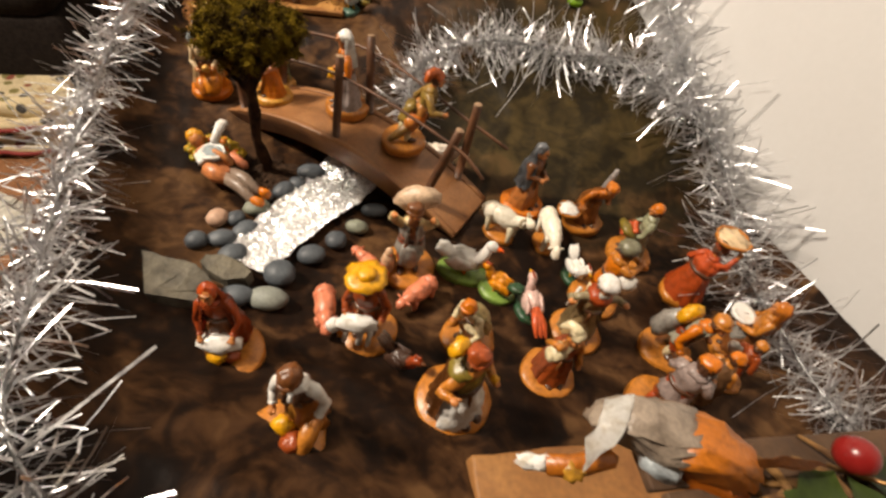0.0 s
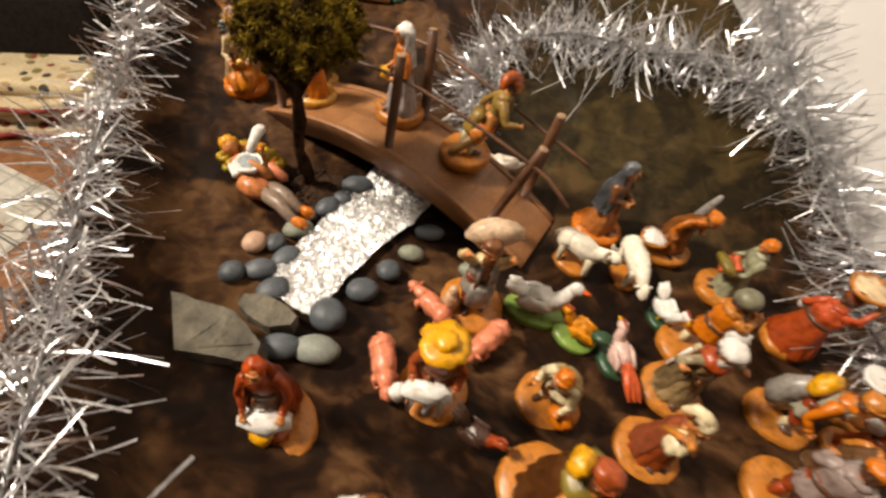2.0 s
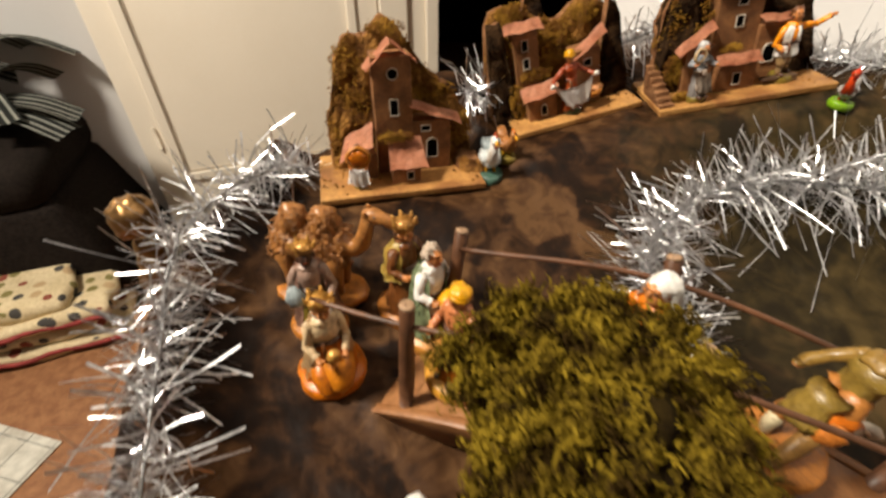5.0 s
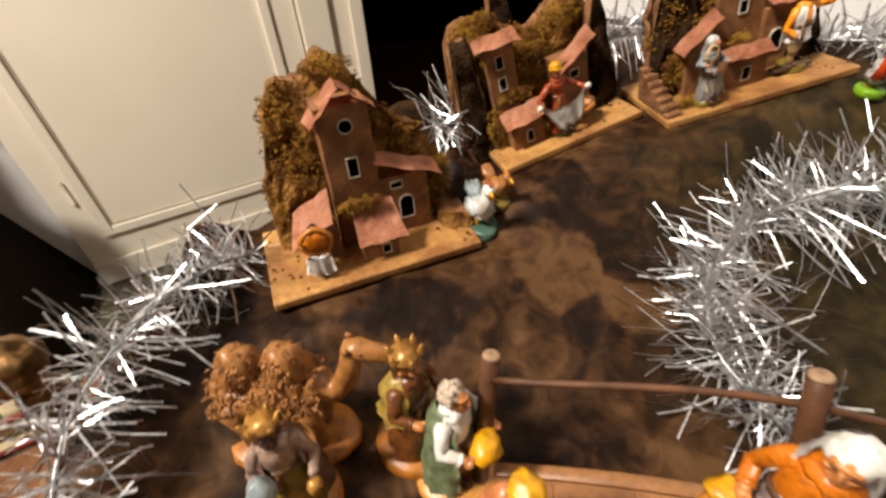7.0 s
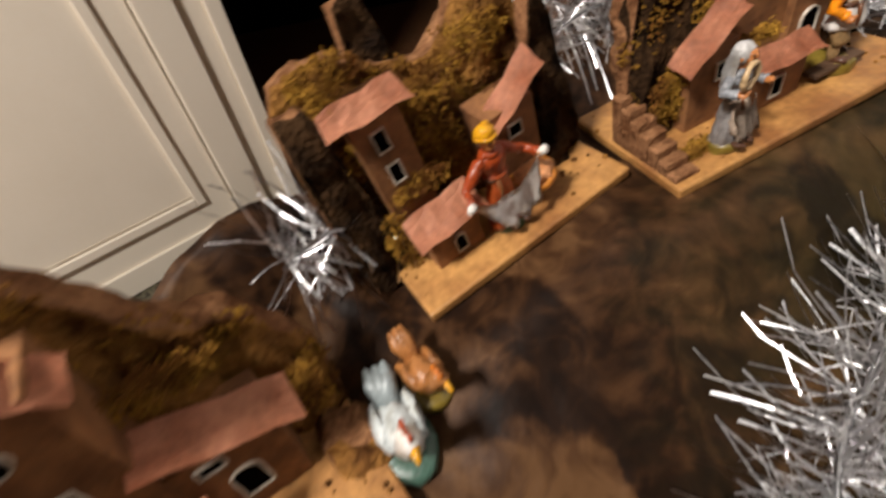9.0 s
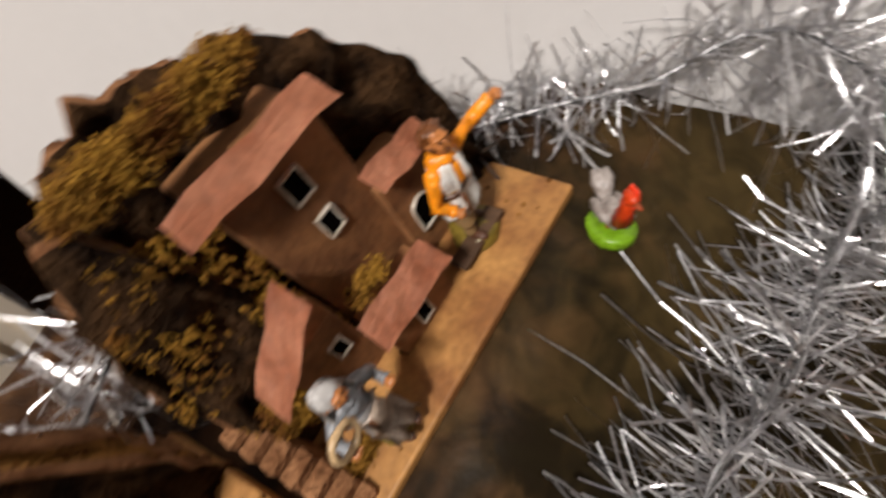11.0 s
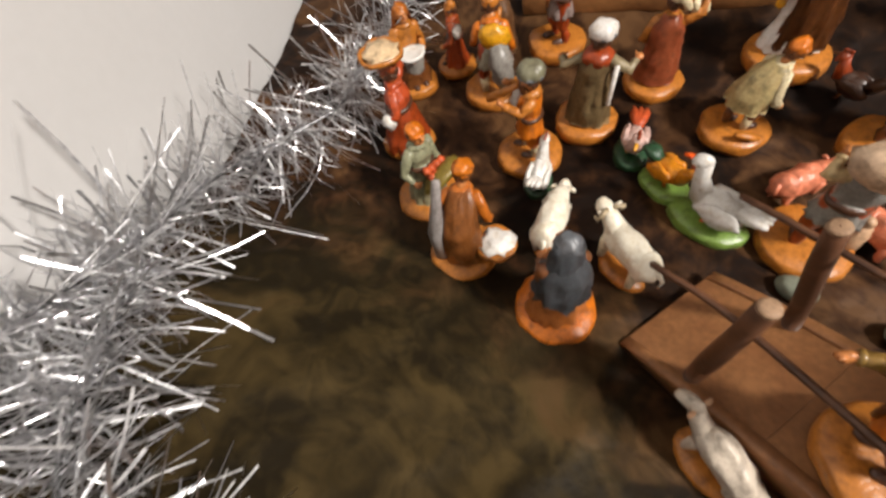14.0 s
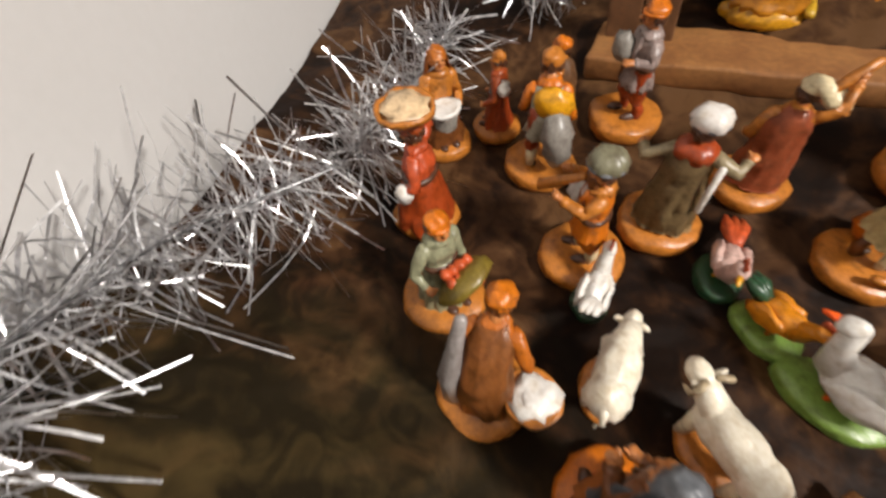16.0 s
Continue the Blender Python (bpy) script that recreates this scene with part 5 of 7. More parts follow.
    moss_on(v, [(0.010, 0.038, 0.072, 0.004, 0.012, 34), (0.016, 0.044, 0.090, 0.008, 0.004, 46), (0.072, 0.040, 0.076, 0.009, 0.005, 36), (0.046, 0.040, 0.045, 0.006, 0.014, 36), (0.028, 0.030, 0.040, 0.008, 0.003, 34), (0.010, 0.028, 0.020, 0.004, 0.010, 34), (0.050, 0.044, 0.066, 0.008, 0.006, 30), (0.084, 0.036, 0.030, 0.004, 0.012, 30)], 12)
    person("woman in red blouse holding out her white apron", 0.054, 0.017, 185, 0.052, robe=BRICK, shirt=RED, hat=YELLOW, sleeve=RED, left=(0.025, 0.010, 0.038), right=(-0.025, 0.010, 0.040), base=0.011, board=v, base_colour=DKGREEN, fat=0.8, extra=lambda k: (k.lathe([(0.009, 0.014), (0.013, 0.017), (0.0135, 0.021), (0.011, 0.0205)], CLAY, at=(-0.024, 0.002)), k.ball((-0.024, 0.002, 0.021), (0.011, 0.010, 0.003), (0.55, 0.28, 0.15), rough=0.5), k.ball((0.026, 0.011, 0.039), (0.0034, 0.003, 0.003), WHITE), k.ball((-0.026, 0.011, 0.041), (0.0034, 0.003, 0.003), WHITE), k.apron([(-0.024, 0.041), (-0.012, 0.034), (0.0, 0.033), (0.012, 0.033), (0.024, 0.039)], [(-0.013, 0.013), (-0.007, 0.0105), (0.0, 0.012), (0.007, 0.0105), (0.012, 0.014)], 0.0135, (0.72, 0.70, 0.67))))

    # third village, nearest the wall
    v = village("model village with a broad tower, steps and dark cork cliffs", -0.0006, 0.2386, 0.0692, 3.7, 0.132, 0.074, -11.5)
    cork(v, [(0.008, 0.060), (0.014, 0.075), (0.022, 0.088), (0.032, 0.098), (0.052, 0.104), (0.063, 0.102), (0.086, 0.095), (0.103, 0.083), (0.116, 0.068), (0.124, 0.058), (0.131, 0.036), (0.133, 0.020)], 0.048, 0.060, 7, M_CORKDARK, "dark cork cliff", 0.005, ((0.008, -0.008), (0.04, 0.0), (0.085, 0.0), (0.105, -0.006), (0.133, -0.016)))
    # dark cork, with the shade left of the tower also put into its colour
    cork(v, [(0.006, 0.030), (0.009, 0.056), (0.014, 0.072), (0.020, 0.087), (0.028, 0.097), (0.035, 0.096), (0.040, 0.060)], 0.034, 0.046, 8, M_CORKDARK, "dark cork cliff")
    crusted(v, [(0.008, 0.046), (0.012, 0.060), (0.020, 0.076), (0.030, 0.088), (0.038, 0.082), (0.050, 0.076)], 0.0345, 23, 95)
    for i in range(7):
        box_part("step", (0.001, 0.004 + i * 0.006, 0.005), (0.013 - 0.0005 * i, 0.0098 + i * 0.006, 0.008 + i * 0.0036), M_CORKEDGE, v, "", 0.0008)
    toy_house(v, 0.050, 0.084, 0.0375, 0.058, 0.0055, 0.083, [(0.0677, 0.0695, 0.007, 0.0095, "square"), (0.0678, 0.0535, 0.0062, 0.009, "square")], "tower")
    card_roof(v, [(0.042, 0.031, 0.083), (0.089, 0.031, 0.081), (0.043, 0.039, 0.088), (0.088, 0.039, 0.086)], 0.0008)
    toy_house(v, 0.026, 0.048, 0.028, 0.046, 0.0055, 0.042, [(0.041, 0.030, 0.005, 0.008, "square")])
    card_roof(v, [(0.019, 0.021, 0.038), (0.046, 0.023, 0.056), (0.019, 0.034, 0.041), (0.046, 0.036, 0.059)], 0.0008)
    toy_house(v, 0.050, 0.079, 0.0195, 0.034, 0.0055, 0.025, [(0.0643, 0.0147, 0.006, 0.010, "square")])
    card_roof(v, [(0.047, 0.0135, 0.0285), (0.081, 0.0135, 0.0275), (0.048, 0.024, 0.034), (0.080, 0.024, 0.033)], 0.0012)
    toy_house(v, 0.083, 0.104, 0.034, 0.050, 0.0055, 0.048, [(0.093, 0.026, 0.010, 0.016, "arch")])
    card_roof(v, [(0.082, 0.028, 0.052), (0.108, 0.028, 0.049), (0.082, 0.037, 0.056), (0.108, 0.037, 0.053)], 0.001)
    box_part("bench", (0.084, 0.016, 0.0085), (0.110, 0.023, 0.0110), M_STABLEDARK, v, "dark wooden bench", 0.0006)
    moss_on(v, [(0.044, 0.046, 0.097, 0.007, 0.003, 60), (0.066, 0.046, 0.096, 0.012, 0.003, 90), (0.060, 0.028, 0.036, 0.005, 0.0015, 25), (0.020, 0.033, 0.024, 0.005, 0.008, 50), (0.020, 0.014, 0.008, 0.006, 0.002, 40)], 13)
    person("woman in grey with a pale apron and a round basket", 0.031, 0.011, 195, 0.045, fat=0.72, robe=(0.20, 0.19, 0.185), shirt=(0.23, 0.24, 0.255), veil=(0.42, 0.41, 0.40), apron=(0.40, 0.33, 0.27), left=(0.015, 0.012, 0.050), right=(-0.014, 0.012, 0.044), base=0.011, board=v, base_colour=OLIVE, lean=(-0.004, 0.004), extra=lambda k: (k.limb([(0.012 + 0.007 * math.cos(i * 0.524), 0.012, 0.060 + 0.007 * math.sin(i * 0.524), 0.0014) for i in range(13)], (0.45, 0.33, 0.2), seg=7), k.apron([(-0.009, 0.036), (0.0, 0.035), (0.009, 0.035)], [(-0.010, 0.012), (0.0, 0.010), (0.009, 0.013)], 0.0115, (0.42, 0.35, 0.29))))
    person("man in an orange shirt and white vest raising his arm", 0.101, 0.024, 185, 0.054, trousers=(0.25, 0.17, 0.09), shirt=(0.70, 0.27, 0.012), vest=WHITE, sleeve=(0.70, 0.27, 0.012), hair=BROWN, right=(-0.029, 0.012, 0.060), left=(0.010, 0.008, 0.032), base=0.0125, board=v, base_colour=OLIVE)


# ---------------------------------------------------------------- the people of the crib
def build_figures():
    deck = lambda x, y, z: z - ground_z(x, y)

    def hood(k):
        k.ball((0, 0.011, 0.020), (0.014, 0.009, 0.006), WHITE, rough=0.3)
        k.ball((0.0, 0.018, 0.012), (0.007, 0.006, 0.005), YELLOW, rough=0.3)
        k.ball((-0.007, 0.017, 0.011), (0.006, 0.005, 0.004), BRICK, rough=0.3)
        k.limb([(-0.007, 0.0, 0.010, 0.006), (-0.008, 0.012, 0.012, 0.005), (-0.007, 0.018, 0.007, 0.003)], BROWN)
        k.limb([(0.007, 0.0, 0.010, 0.006), (0.008, 0.012, 0.012, 0.005), (0.007, 0.018, 0.007, 0.003)], BROWN)

    person("seated woman in a red hood with fruit in her white apron", -0.049, -0.235, 195, 0.058, robe=BROWN, shirt=RED, veil=(0.31, 0.062, 0.022), cloak=RED, base_at=(-0.004, 0.012), left=(0.010, 0.014, 0.026), right=(-0.010, 0.014, 0.026), base=0.0235, extra=hood)

    def kneel(k):
        k.ball((0.0, 0.016, 0.010), (0.006, 0.006, 0.005), BRICK, rough=0.3)
        k.ball((0.007, 0.010, 0.013), (0.006, 0.005, 0.004), YELLOW, rough=0.3)
        k.limb([(-0.006, 0.0, 0.012, 0.006), (-0.007, 0.012, 0.014, 0.005), (-0.006, 0.019, 0.008, 0.003)], CLAY)

    person("kneeling brown-haired man with white sleeves on a tan base", 0.016, -0.268, 180, 0.068, robe=(0.25, 0.10, 0.034), shirt=WHITE, vest=DARKBROWN, fat=0.85, base_squash=(1.0, 1.1), base_at=(0.006, 0.018), bend=0.12, hair=BROWN, hat=BROWN, hat_kind="cap", left=(0.011, 0.009, 0.030), right=(-0.011, 0.009, 0.030), base=0.0235, extra=kneel)

    def sack(k):
        k.ball((-0.001, -0.009, 0.0665), (0.0165, 0.008, 0.009), (0.4588, 0.3404, 0.2442), rot=(0, 18, 0), rough=0.15)
        k.ball((0.0145, 0.004, 0.012), (0.0055, 0.006, 0.011), (0.4588, 0.3108, 0.2072), rough=0.15)
        k.ball((0.0145, 0.004, 0.023), (0.003, 0.003, 0.004), (0.4588, 0.3108, 0.2072))

    person("bearded man carrying a pale sack on his shoulders", 0.033, -0.121, 192, 0.076, trousers=BRICK, shirt=BROWN, vest=GREY, sleeve=(0.4884, 0.37, 0.2072), hat=BROWN, hair=BROWN, left=(0.013, 0.006, 0.064), right=(-0.013, 0.004, 0.060), beard=BROWN, base=0.0215, extra=sack, apron=GREY)

    def lamb(k):
        k.ball((0.004, 0.012, 0.030), (0.014, 0.006, 0.007), WHITE, rot=(0, 15, 0), rough=0.35)
        k.ball((0.018, 0.014, 0.026), (0.0045, 0.005, 0.0045), WHITE, rough=0.2)
        for dx in (-0.006, 0.0, 0.009):
            k.limb([(dx, 0.014, 0.026, 0.0022), (dx + 0.001, 0.017, 0.014, 0.0016)], WHITE)

    person("shepherd in a yellow hat holding a white lamb", 0.023, -0.194, 185, 0.070, trousers=BROWN, shirt=BRICK, hat=YELLOW, hat_kind="brim", left=(0.011, 0.010, 0.032), right=(-0.011, 0.010, 0.030), beard=DARKBROWN, base=0.0215, extra=lamb, hair=BROWN)

    def bundle(k):
        k.ball((-0.014, 0.006, 0.014), (0.009, 0.007, 0.008), ORANGE, rough=0.25)
        k.limb([(0.016, 0.006, 0.006, 0.0026), (0.018, 0.0, 0.010, 0.0026), (0.014, -0.010, 0.012, 0.0022)], CLAY)

    person("crouching man in a cream cloak and orange cap", 0.0935, -0.175, 140, 0.062, trousers=BROWN, shirt=CREAM, cloak=(0.58, 0.48, 0.27), cloak_to=0.026, hat=ORANGE, hair=BROWN, left=(0.011, 0.012, 0.028), right=(-0.011, 0.013, 0.024), bend=0.42, base=0.0225, extra=bundle)

    def shawl(k):
        k.ball((0.0, -0.002, 0.0535), (0.0105, 0.0075, 0.0038), OLIVE, rough=0.3)
        k.ball((0.004, -0.007, 0.066), (0.006, 0.004, 0.004), YELLOW, rough=0.3)
        k.limb([(-0.016, 0.004, 0.030, 0.002), (-0.011, 0.009, 0.040, 0.0024)], YELLOW)

    person("woman in brown with a white apron, olive shawl and red scarf", 0.093, -0.234, 235, 0.078, robe=WHITE, shirt=OLIVE, apron=WHITE, cloak=BROWN, cloak_to=0.010, cloak_open=170, hat=BRICK, hat_kind="cap", sleeve=CLAY, left=(0.016, 0.006, 0.050), right=(-0.012, 0.010, 0.036), base=0.0215, base_at=(-0.002, -0.004), extra=shawl, fat=1.1)

    def bagpipe(k):
        k.limb([(0.006, 0.003, 0.060, 0.0022), (0.014, 0.010, 0.068, 0.0026), (0.022, 0.014, 0.076, 0.002)], CLAY)
        k.ball((0.014, 0.008, 0.058), (0.009, 0.006, 0.005), CREAM, rot=(0, 30, 20), rough=0.3)

    person("man in a long brick-red coat raising one arm", 0.153, -0.187, 200, 0.062, robe=BRICK, shirt=BRICK, cloak=(0.36, 0.115, 0.062), cloak_wide=0.9, hat=CREAM, hat_kind="sock", sleeve=CLAY, left=(0.018, 0.010, 0.070), right=(-0.012, 0.008, 0.030), beard=BROWN, base=0.0215, extra=bagpipe)
    person("old man in a long grey coat, white hat and red scarf", 0.1735, -0.140, 195, 0.069, robe=(0.23, 0.165, 0.09), shirt=(0.23, 0.165, 0.09), cloak=(0.215, 0.155, 0.085), cloak_wide=0.86, hat=(0.58, 0.55, 0.52), hat_kind="turban", sleeve=(0.222, 0.185, 0.1184), left=(0.022, 0.006, 0.052), right=(-0.022, 0.004, 0.046), beard=(0.333, 0.3108, 0.2812), base=0.0215, extra=lambda k: (k.lathe([(0.0085, 0.0505), (0.0088, 0.0545), (0.005, 0.058)], RED, folds=5, amp=0.08), k.limb([(0.013, -0.008, 0.026, 0.0014), (0.013, -0.006, 0.052, 0.0014)], WHITE)))

    def piper(k):
        k.limb([(0.0, 0.008, 0.058, 0.0016), (0.003, 0.018, 0.050, 0.0022), (0.006, 0.026, 0.044, 0.0028)], CLAY)
        k.ball((0.011, 0.006, 0.040), (0.008, 0.007, 0.008), WHITE, rough=0.3)

    person("piper in orange breeches with a white shirt and green cap", 0.191, -0.098, 300, 0.070, trousers=ORANGE, shirt=WHITE, vest=ORANGE, hat=(0.148, 0.1406, 0.0962), hat_kind="turban", sleeve=CLAY, left=(0.008, 0.016, 0.054), right=(-0.006, 0.018, 0.050), beard=BROWN, base=0.0215, extra=piper)

    def basket(k):
        k.lathe([(0.006, 0.012), (0.0115, 0.016), (0.012, 0.020), (0.0105, 0.0195)], CLAY, at=(0.020, 0.000))
        k.ball((0.020, 0.000, 0.0195), (0.0095, 0.0095, 0.003), WHITE, rough=0.5)

    person("woman in orange with a grey shawl and a round basket", 0.177, -0.011, 205, 0.066, robe=(0.222, 0.0814, 0.0296), shirt=(0.3108, 0.1036, 0.0296), hat=(0.42, 0.14, 0.035), hair=BROWN, cloak=(0.28, 0.115, 0.045), cloak_wide=0.84, left=(0.014, 0.010, 0.030), right=(-0.012, 0.009, 0.034), base=0.0215, bend=0.55, extra=lambda k: (basket(k), k.limb([(-0.012, -0.006, 0.008, 0.005), (-0.013, -0.006, 0.030, 0.005), (-0.011, -0.002, 0.052, 0.0035), (-0.009, 0.002, 0.068, 0.0022)], (0.24, 0.22, 0.21))))

    def market(k):
        k.ball((-0.002, 0.015, 0.034), (0.016, 0.012, 0.005), OLIVE, rot=(35, 20, 0), rough=0.1)
        for i in range(11):
            k.ball((-0.008 + (i % 4) * 0.0042, 0.010 + (i // 4) * 0.0042, 0.039 - (i // 4) * 0.003), 0.0031, (0.42, 0.10, 0.05), seg=8, rings=6)

    person("greengrocer in an orange cap holding a tray of red vegetables", 0.225, -0.034, 85, 0.064, robe=SAGE, shirt=SAGE, hat=ORANGE, left=(0.014, 0.010, 0.034), right=(-0.006, 0.014, 0.030), base=0.0225, extra=market)

    def tray(k):
        k.lathe([(0.008, 0.0735), (0.0135, 0.0745), (0.0142, 0.0775), (0.0122, 0.0775), (0.0115, 0.0755)], CLAY, lean=(0.0, 0.2), at=(0.0, 0.002))
        k.ball((0, 0.0026, 0.0765), (0.0115, 0.0115, 0.0025), (0.5328, 0.407, 0.2664), rough=0.5)
        k.ball((-0.015, 0.004, 0.034), (0.0048, 0.005, 0.006), WHITE, rough=0.2)

    person("woman in red carrying a round tray on her head", 0.271, -0.064, 300, 0.068, robe=RED, shirt=(0.3404, 0.074, 0.037), left=(0.013, 0.004, 0.070), right=(-0.014, 0.004, 0.036), hat=BRICK, fat=1.3, base=0.019, extra=tray)

    def bowl(k):
        k.lathe([(0.005, 0.034), (0.009, 0.038), (0.0095, 0.041), (0.007, 0.040)], WHITE, at=(0.004, 0.014), squash=(1.2, 1))

    person("woman in brown with a grey apron holding a white bowl", 0.306, -0.112, 70, 0.066, robe=BROWN, shirt=CLAY, veil=(0.34, 0.12, 0.035), apron=GREY, left=(0.010, 0.012, 0.036), right=(-0.006, 0.014, 0.036), base=0.019, extra=bowl)
    person("woman in dark red sitting on a tan base", 0.288, -0.143, 300, 0.052, robe=RED, shirt=BRICK, hat=CLAY, base=0.021, left=(0.010, 0.010, 0.030), right=(-0.010, 0.010, 0.030), extra=lambda k: k.ball((-0.010, -0.006, 0.046), (0.007, 0.005, 0.006), WHITE, rough=0.3))

    def yellow_sack(k):
        k.ball((0.003, -0.006, 0.049), (0.0105, 0.006, 0.008), YELLOW, rot=(0, 20, 0), rough=0.25)
        k.limb([(0.005, -0.008, 0.044, 0.006), (0.007, -0.012, 0.034, 0.0085), (0.008, -0.013, 0.024, 0.0080), (0.008, -0.012, 0.016, 0.004)], GREY, seg=16)

    person("man with orange sleeves and a yellow sash bending forward", 0.247, -0.134, 215, 0.070, trousers=RED, shirt=ORANGE, vest=(0.2664, 0.2516, 0.1998), hat=CLAY, hat_kind="cap", left=(0.012, 0.014, 0.026), right=(-0.008, 0.012, 0.036), bend=0.35, base=0.0205, extra=yellow_sack)
    person("young man in a grey smock and red stockings", 0.2275, -0.189, 320, 0.070, trousers=RED, shirt=(0.222, 0.1776, 0.1628), vest=(0.222, 0.1776, 0.1628), hat=ORANGE, left=(0.009, 0.012, 0.046), right=(-0.009, 0.012, 0.044), base=0.0215, extra=lambda k: k.ball((0.003, 0.012, 0.047), (0.006, 0.005, 0.008), GREY, rough=0.25))
    person("shepherd in a brown fleece with orange cap", 0.262, -0.165, 300, 0.056, trousers=BROWN, shirt=CLAY, cloak=(0.1776, 0.0962, 0.0518), hat=ORANGE, base=0.0, left=(0.010, 0.012, 0.034), right=(-0.010, 0.012, 0.034))
    person("woman in a slate-grey cloak with folded arms", 0.117, -0.011, 240, 0.073, cloak_to=0.029, robe=(0.2812, 0.111, 0.0444), shirt=BROWN, veil=SLATE, cloak=SLATE, left=(0.003, 0.012, 0.040), right=(-0.003, 0.012, 0.040), base=0.021, base_colour=ORANGE)
    # on the bridge
    person("woman in a white veil with a basket of flowers", -0.069, 0.010, 120, 0.074, robe=(0.2664, 0.222, 0.2072), shirt=ORANGE, veil=WHITE, left=(0.011, 0.008, 0.034), right=(-0.010, 0.010, 0.036), base=0.0185, lift=deck(-0.069, 0.010, 0.0195), extra=lambda k: k.ball((0.012, 0.008, 0.028), (0.006, 0.006, 0.005), YELLOW, rough=0.4))
    person("boy striding in a red cap, olive vest and orange breeches", -0.006, -0.012, 285, 0.072, trousers=(0.30, 0.135, 0.05), shirt=(0.26, 0.125, 0.045), vest=(0.17, 0.115, 0.035), sleeve=(0.20, 0.125, 0.042), fat=0.75, hat=(0.30, 0.075, 0.025), hat_kind="sock", left=(0.014, 0.018, 0.040), right=(-0.016, -0.006, 0.036), lean=(0.0, 0.34), base=0.0205, lift=deck(-0.006, -0.012, 0.0155), extra=lambda k: (k.ball((0.001, 0.010, 0.030), (0.0095, 0.0085, 0.0075), (0.4292, 0.1336, 0.0396), rough=0.3), k.ball((0.009, 0.004, 0.026), (0.0045, 0.0050, 0.0060), (0.40, 0.15, 0.05), rough=0.3), k.limb([(0.006, 0.004, 0.022, 0.0042), (0.008, -0.006, 0.014, 0.0036), (0.009, -0.013, 0.008, 0.0026)], (0.20, 0.115, 0.045))))
    person("page with grey hair in a white shirt and green cape", -0.168, 0.058, 235, 0.070, trousers=BRICK, shirt=WHITE, cloak=(0.2516, 0.296, 0.1776), hair=(0.407, 0.333, 0.2664), left=(0.010, 0.012, 0.040), right=(-0.010, 0.014, 0.038), base=0.0195, base_colour=(0.407, 0.1998, 0.0666), extra=lambda k: k.ball((0.001, 0.015, 0.040), (0.008, 0.006, 0.005), YELLOW, rough=0.2))
    person("servant in orange leaning on the bridge rail", -0.149, 0.018, 140, 0.066, robe=ORANGE, shirt=(0.37, 0.148, 0.074), hat=YELLOW, base=0.0195, lift=deck(-0.149, 0.018, 0.0065), base_colour=(0.4292, 0.222, 0.0592))
    # the kings and their camel
    person("kneeling king with a white beard in cream and orange", -0.222, 0.024, 215, 0.064, lean=(0.0, 0.1), robe=ORANGE, shirt=(0.4884, 0.37, 0.2368), cloak=(0.4588, 0.3108, 0.1776), hair=WHITE, hat="gold", hat_kind="crown", base=0.022, base_colour=ORANGE, left=(0.008, 0.014, 0.034), right=(-0.006, 0.015, 0.034), fat=1.15, extra=lambda k: (k.ball((0, 0.006, 0.058), (0.004, 0.003, 0.005), WHITE, rough=0.3), k.ball((0.0, 0.017, 0.034), 0.004, "gold"), k.limb([(-0.003, 0.006, 0.018, 0.010), (-0.002, 0.014, 0.013, 0.0095), (0.0, 0.021, 0.008, 0.0060)], (0.42, 0.16, 0.04), seg=18), k.limb([(0.006, 0.004, 0.016, 0.008), (0.008, 0.013, 0.011, 0.0070), (0.009, 0.020, 0.007, 0.0045)], (0.36, 0.12, 0.03), seg=16)))
    person("dark-skinned king in a green robe and gold crown", -0.237, 0.052, 200, 0.064, robe=OLIVE, shirt=(0.2664, 0.185, 0.148), skin=(0.0444, 0.0222, 0.0148), cloak=(0.2516, 0.148, 0.111), hat="gold", hat_kind="crown", base=0.019, left=(0.010, 0.012, 0.036), right=(-0.010, 0.013, 0.034), extra=lambda k: (k.ball((-0.010, 0.015, 0.034), 0.0035, "gold"), k.ball((0.010, 0.010, 0.038), (0.006, 0.006, 0.008), BLUEG, rough=0.2)))
    person("king in a yellow cape with a gold crown", -0.186, 0.072, 235, 0.070, robe=BROWN, shirt=BROWN, cloak=(0.50, 0.36, 0.12), cloak_to=0.033, hat="gold", hat_kind="crown", base=0.019, left=(0.010, 0.012, 0.040), right=(-0.010, 0.013, 0.036))
    k = Clay()
    fur = (0.27, 0.128, 0.052)
    k.base(0.030, 0.005, CLAY, 4, (1.25, 0.7))
    k.ball((0, 0, 0.044), (0.027, 0.013, 0.015), fur, rough=0.35, seg=26, rings=16)
    k.ball((-0.010, 0, 0.060), (0.010, 0.009, 0.013), fur, rough=0.4)
    k.ball((0.011, 0, 0.060), (0.010, 0.009, 0.013), fur, rough=0.4)
    for lx in (-0.019, 0.017):
        for ly in (-0.007, 0.007):
            k.limb([(lx, ly, 0.038, 0.007), (lx + 0.001, ly, 0.020, 0.0042), (lx, ly, 0.005, 0.0036)], fur)
    k.limb([(0.018, 0, 0.047, 0.0095), (0.025, 0, 0.0435, 0.0082), (0.031, 0, 0.0435, 0.0070), (0.036, 0, 0.0480, 0.0060), (0.039, 0, 0.0550, 0.0054), (0.0405, 0, 0.0620, 0.0050), (0.042, 0, 0.0680, 0.0050)], fur, seg=18)
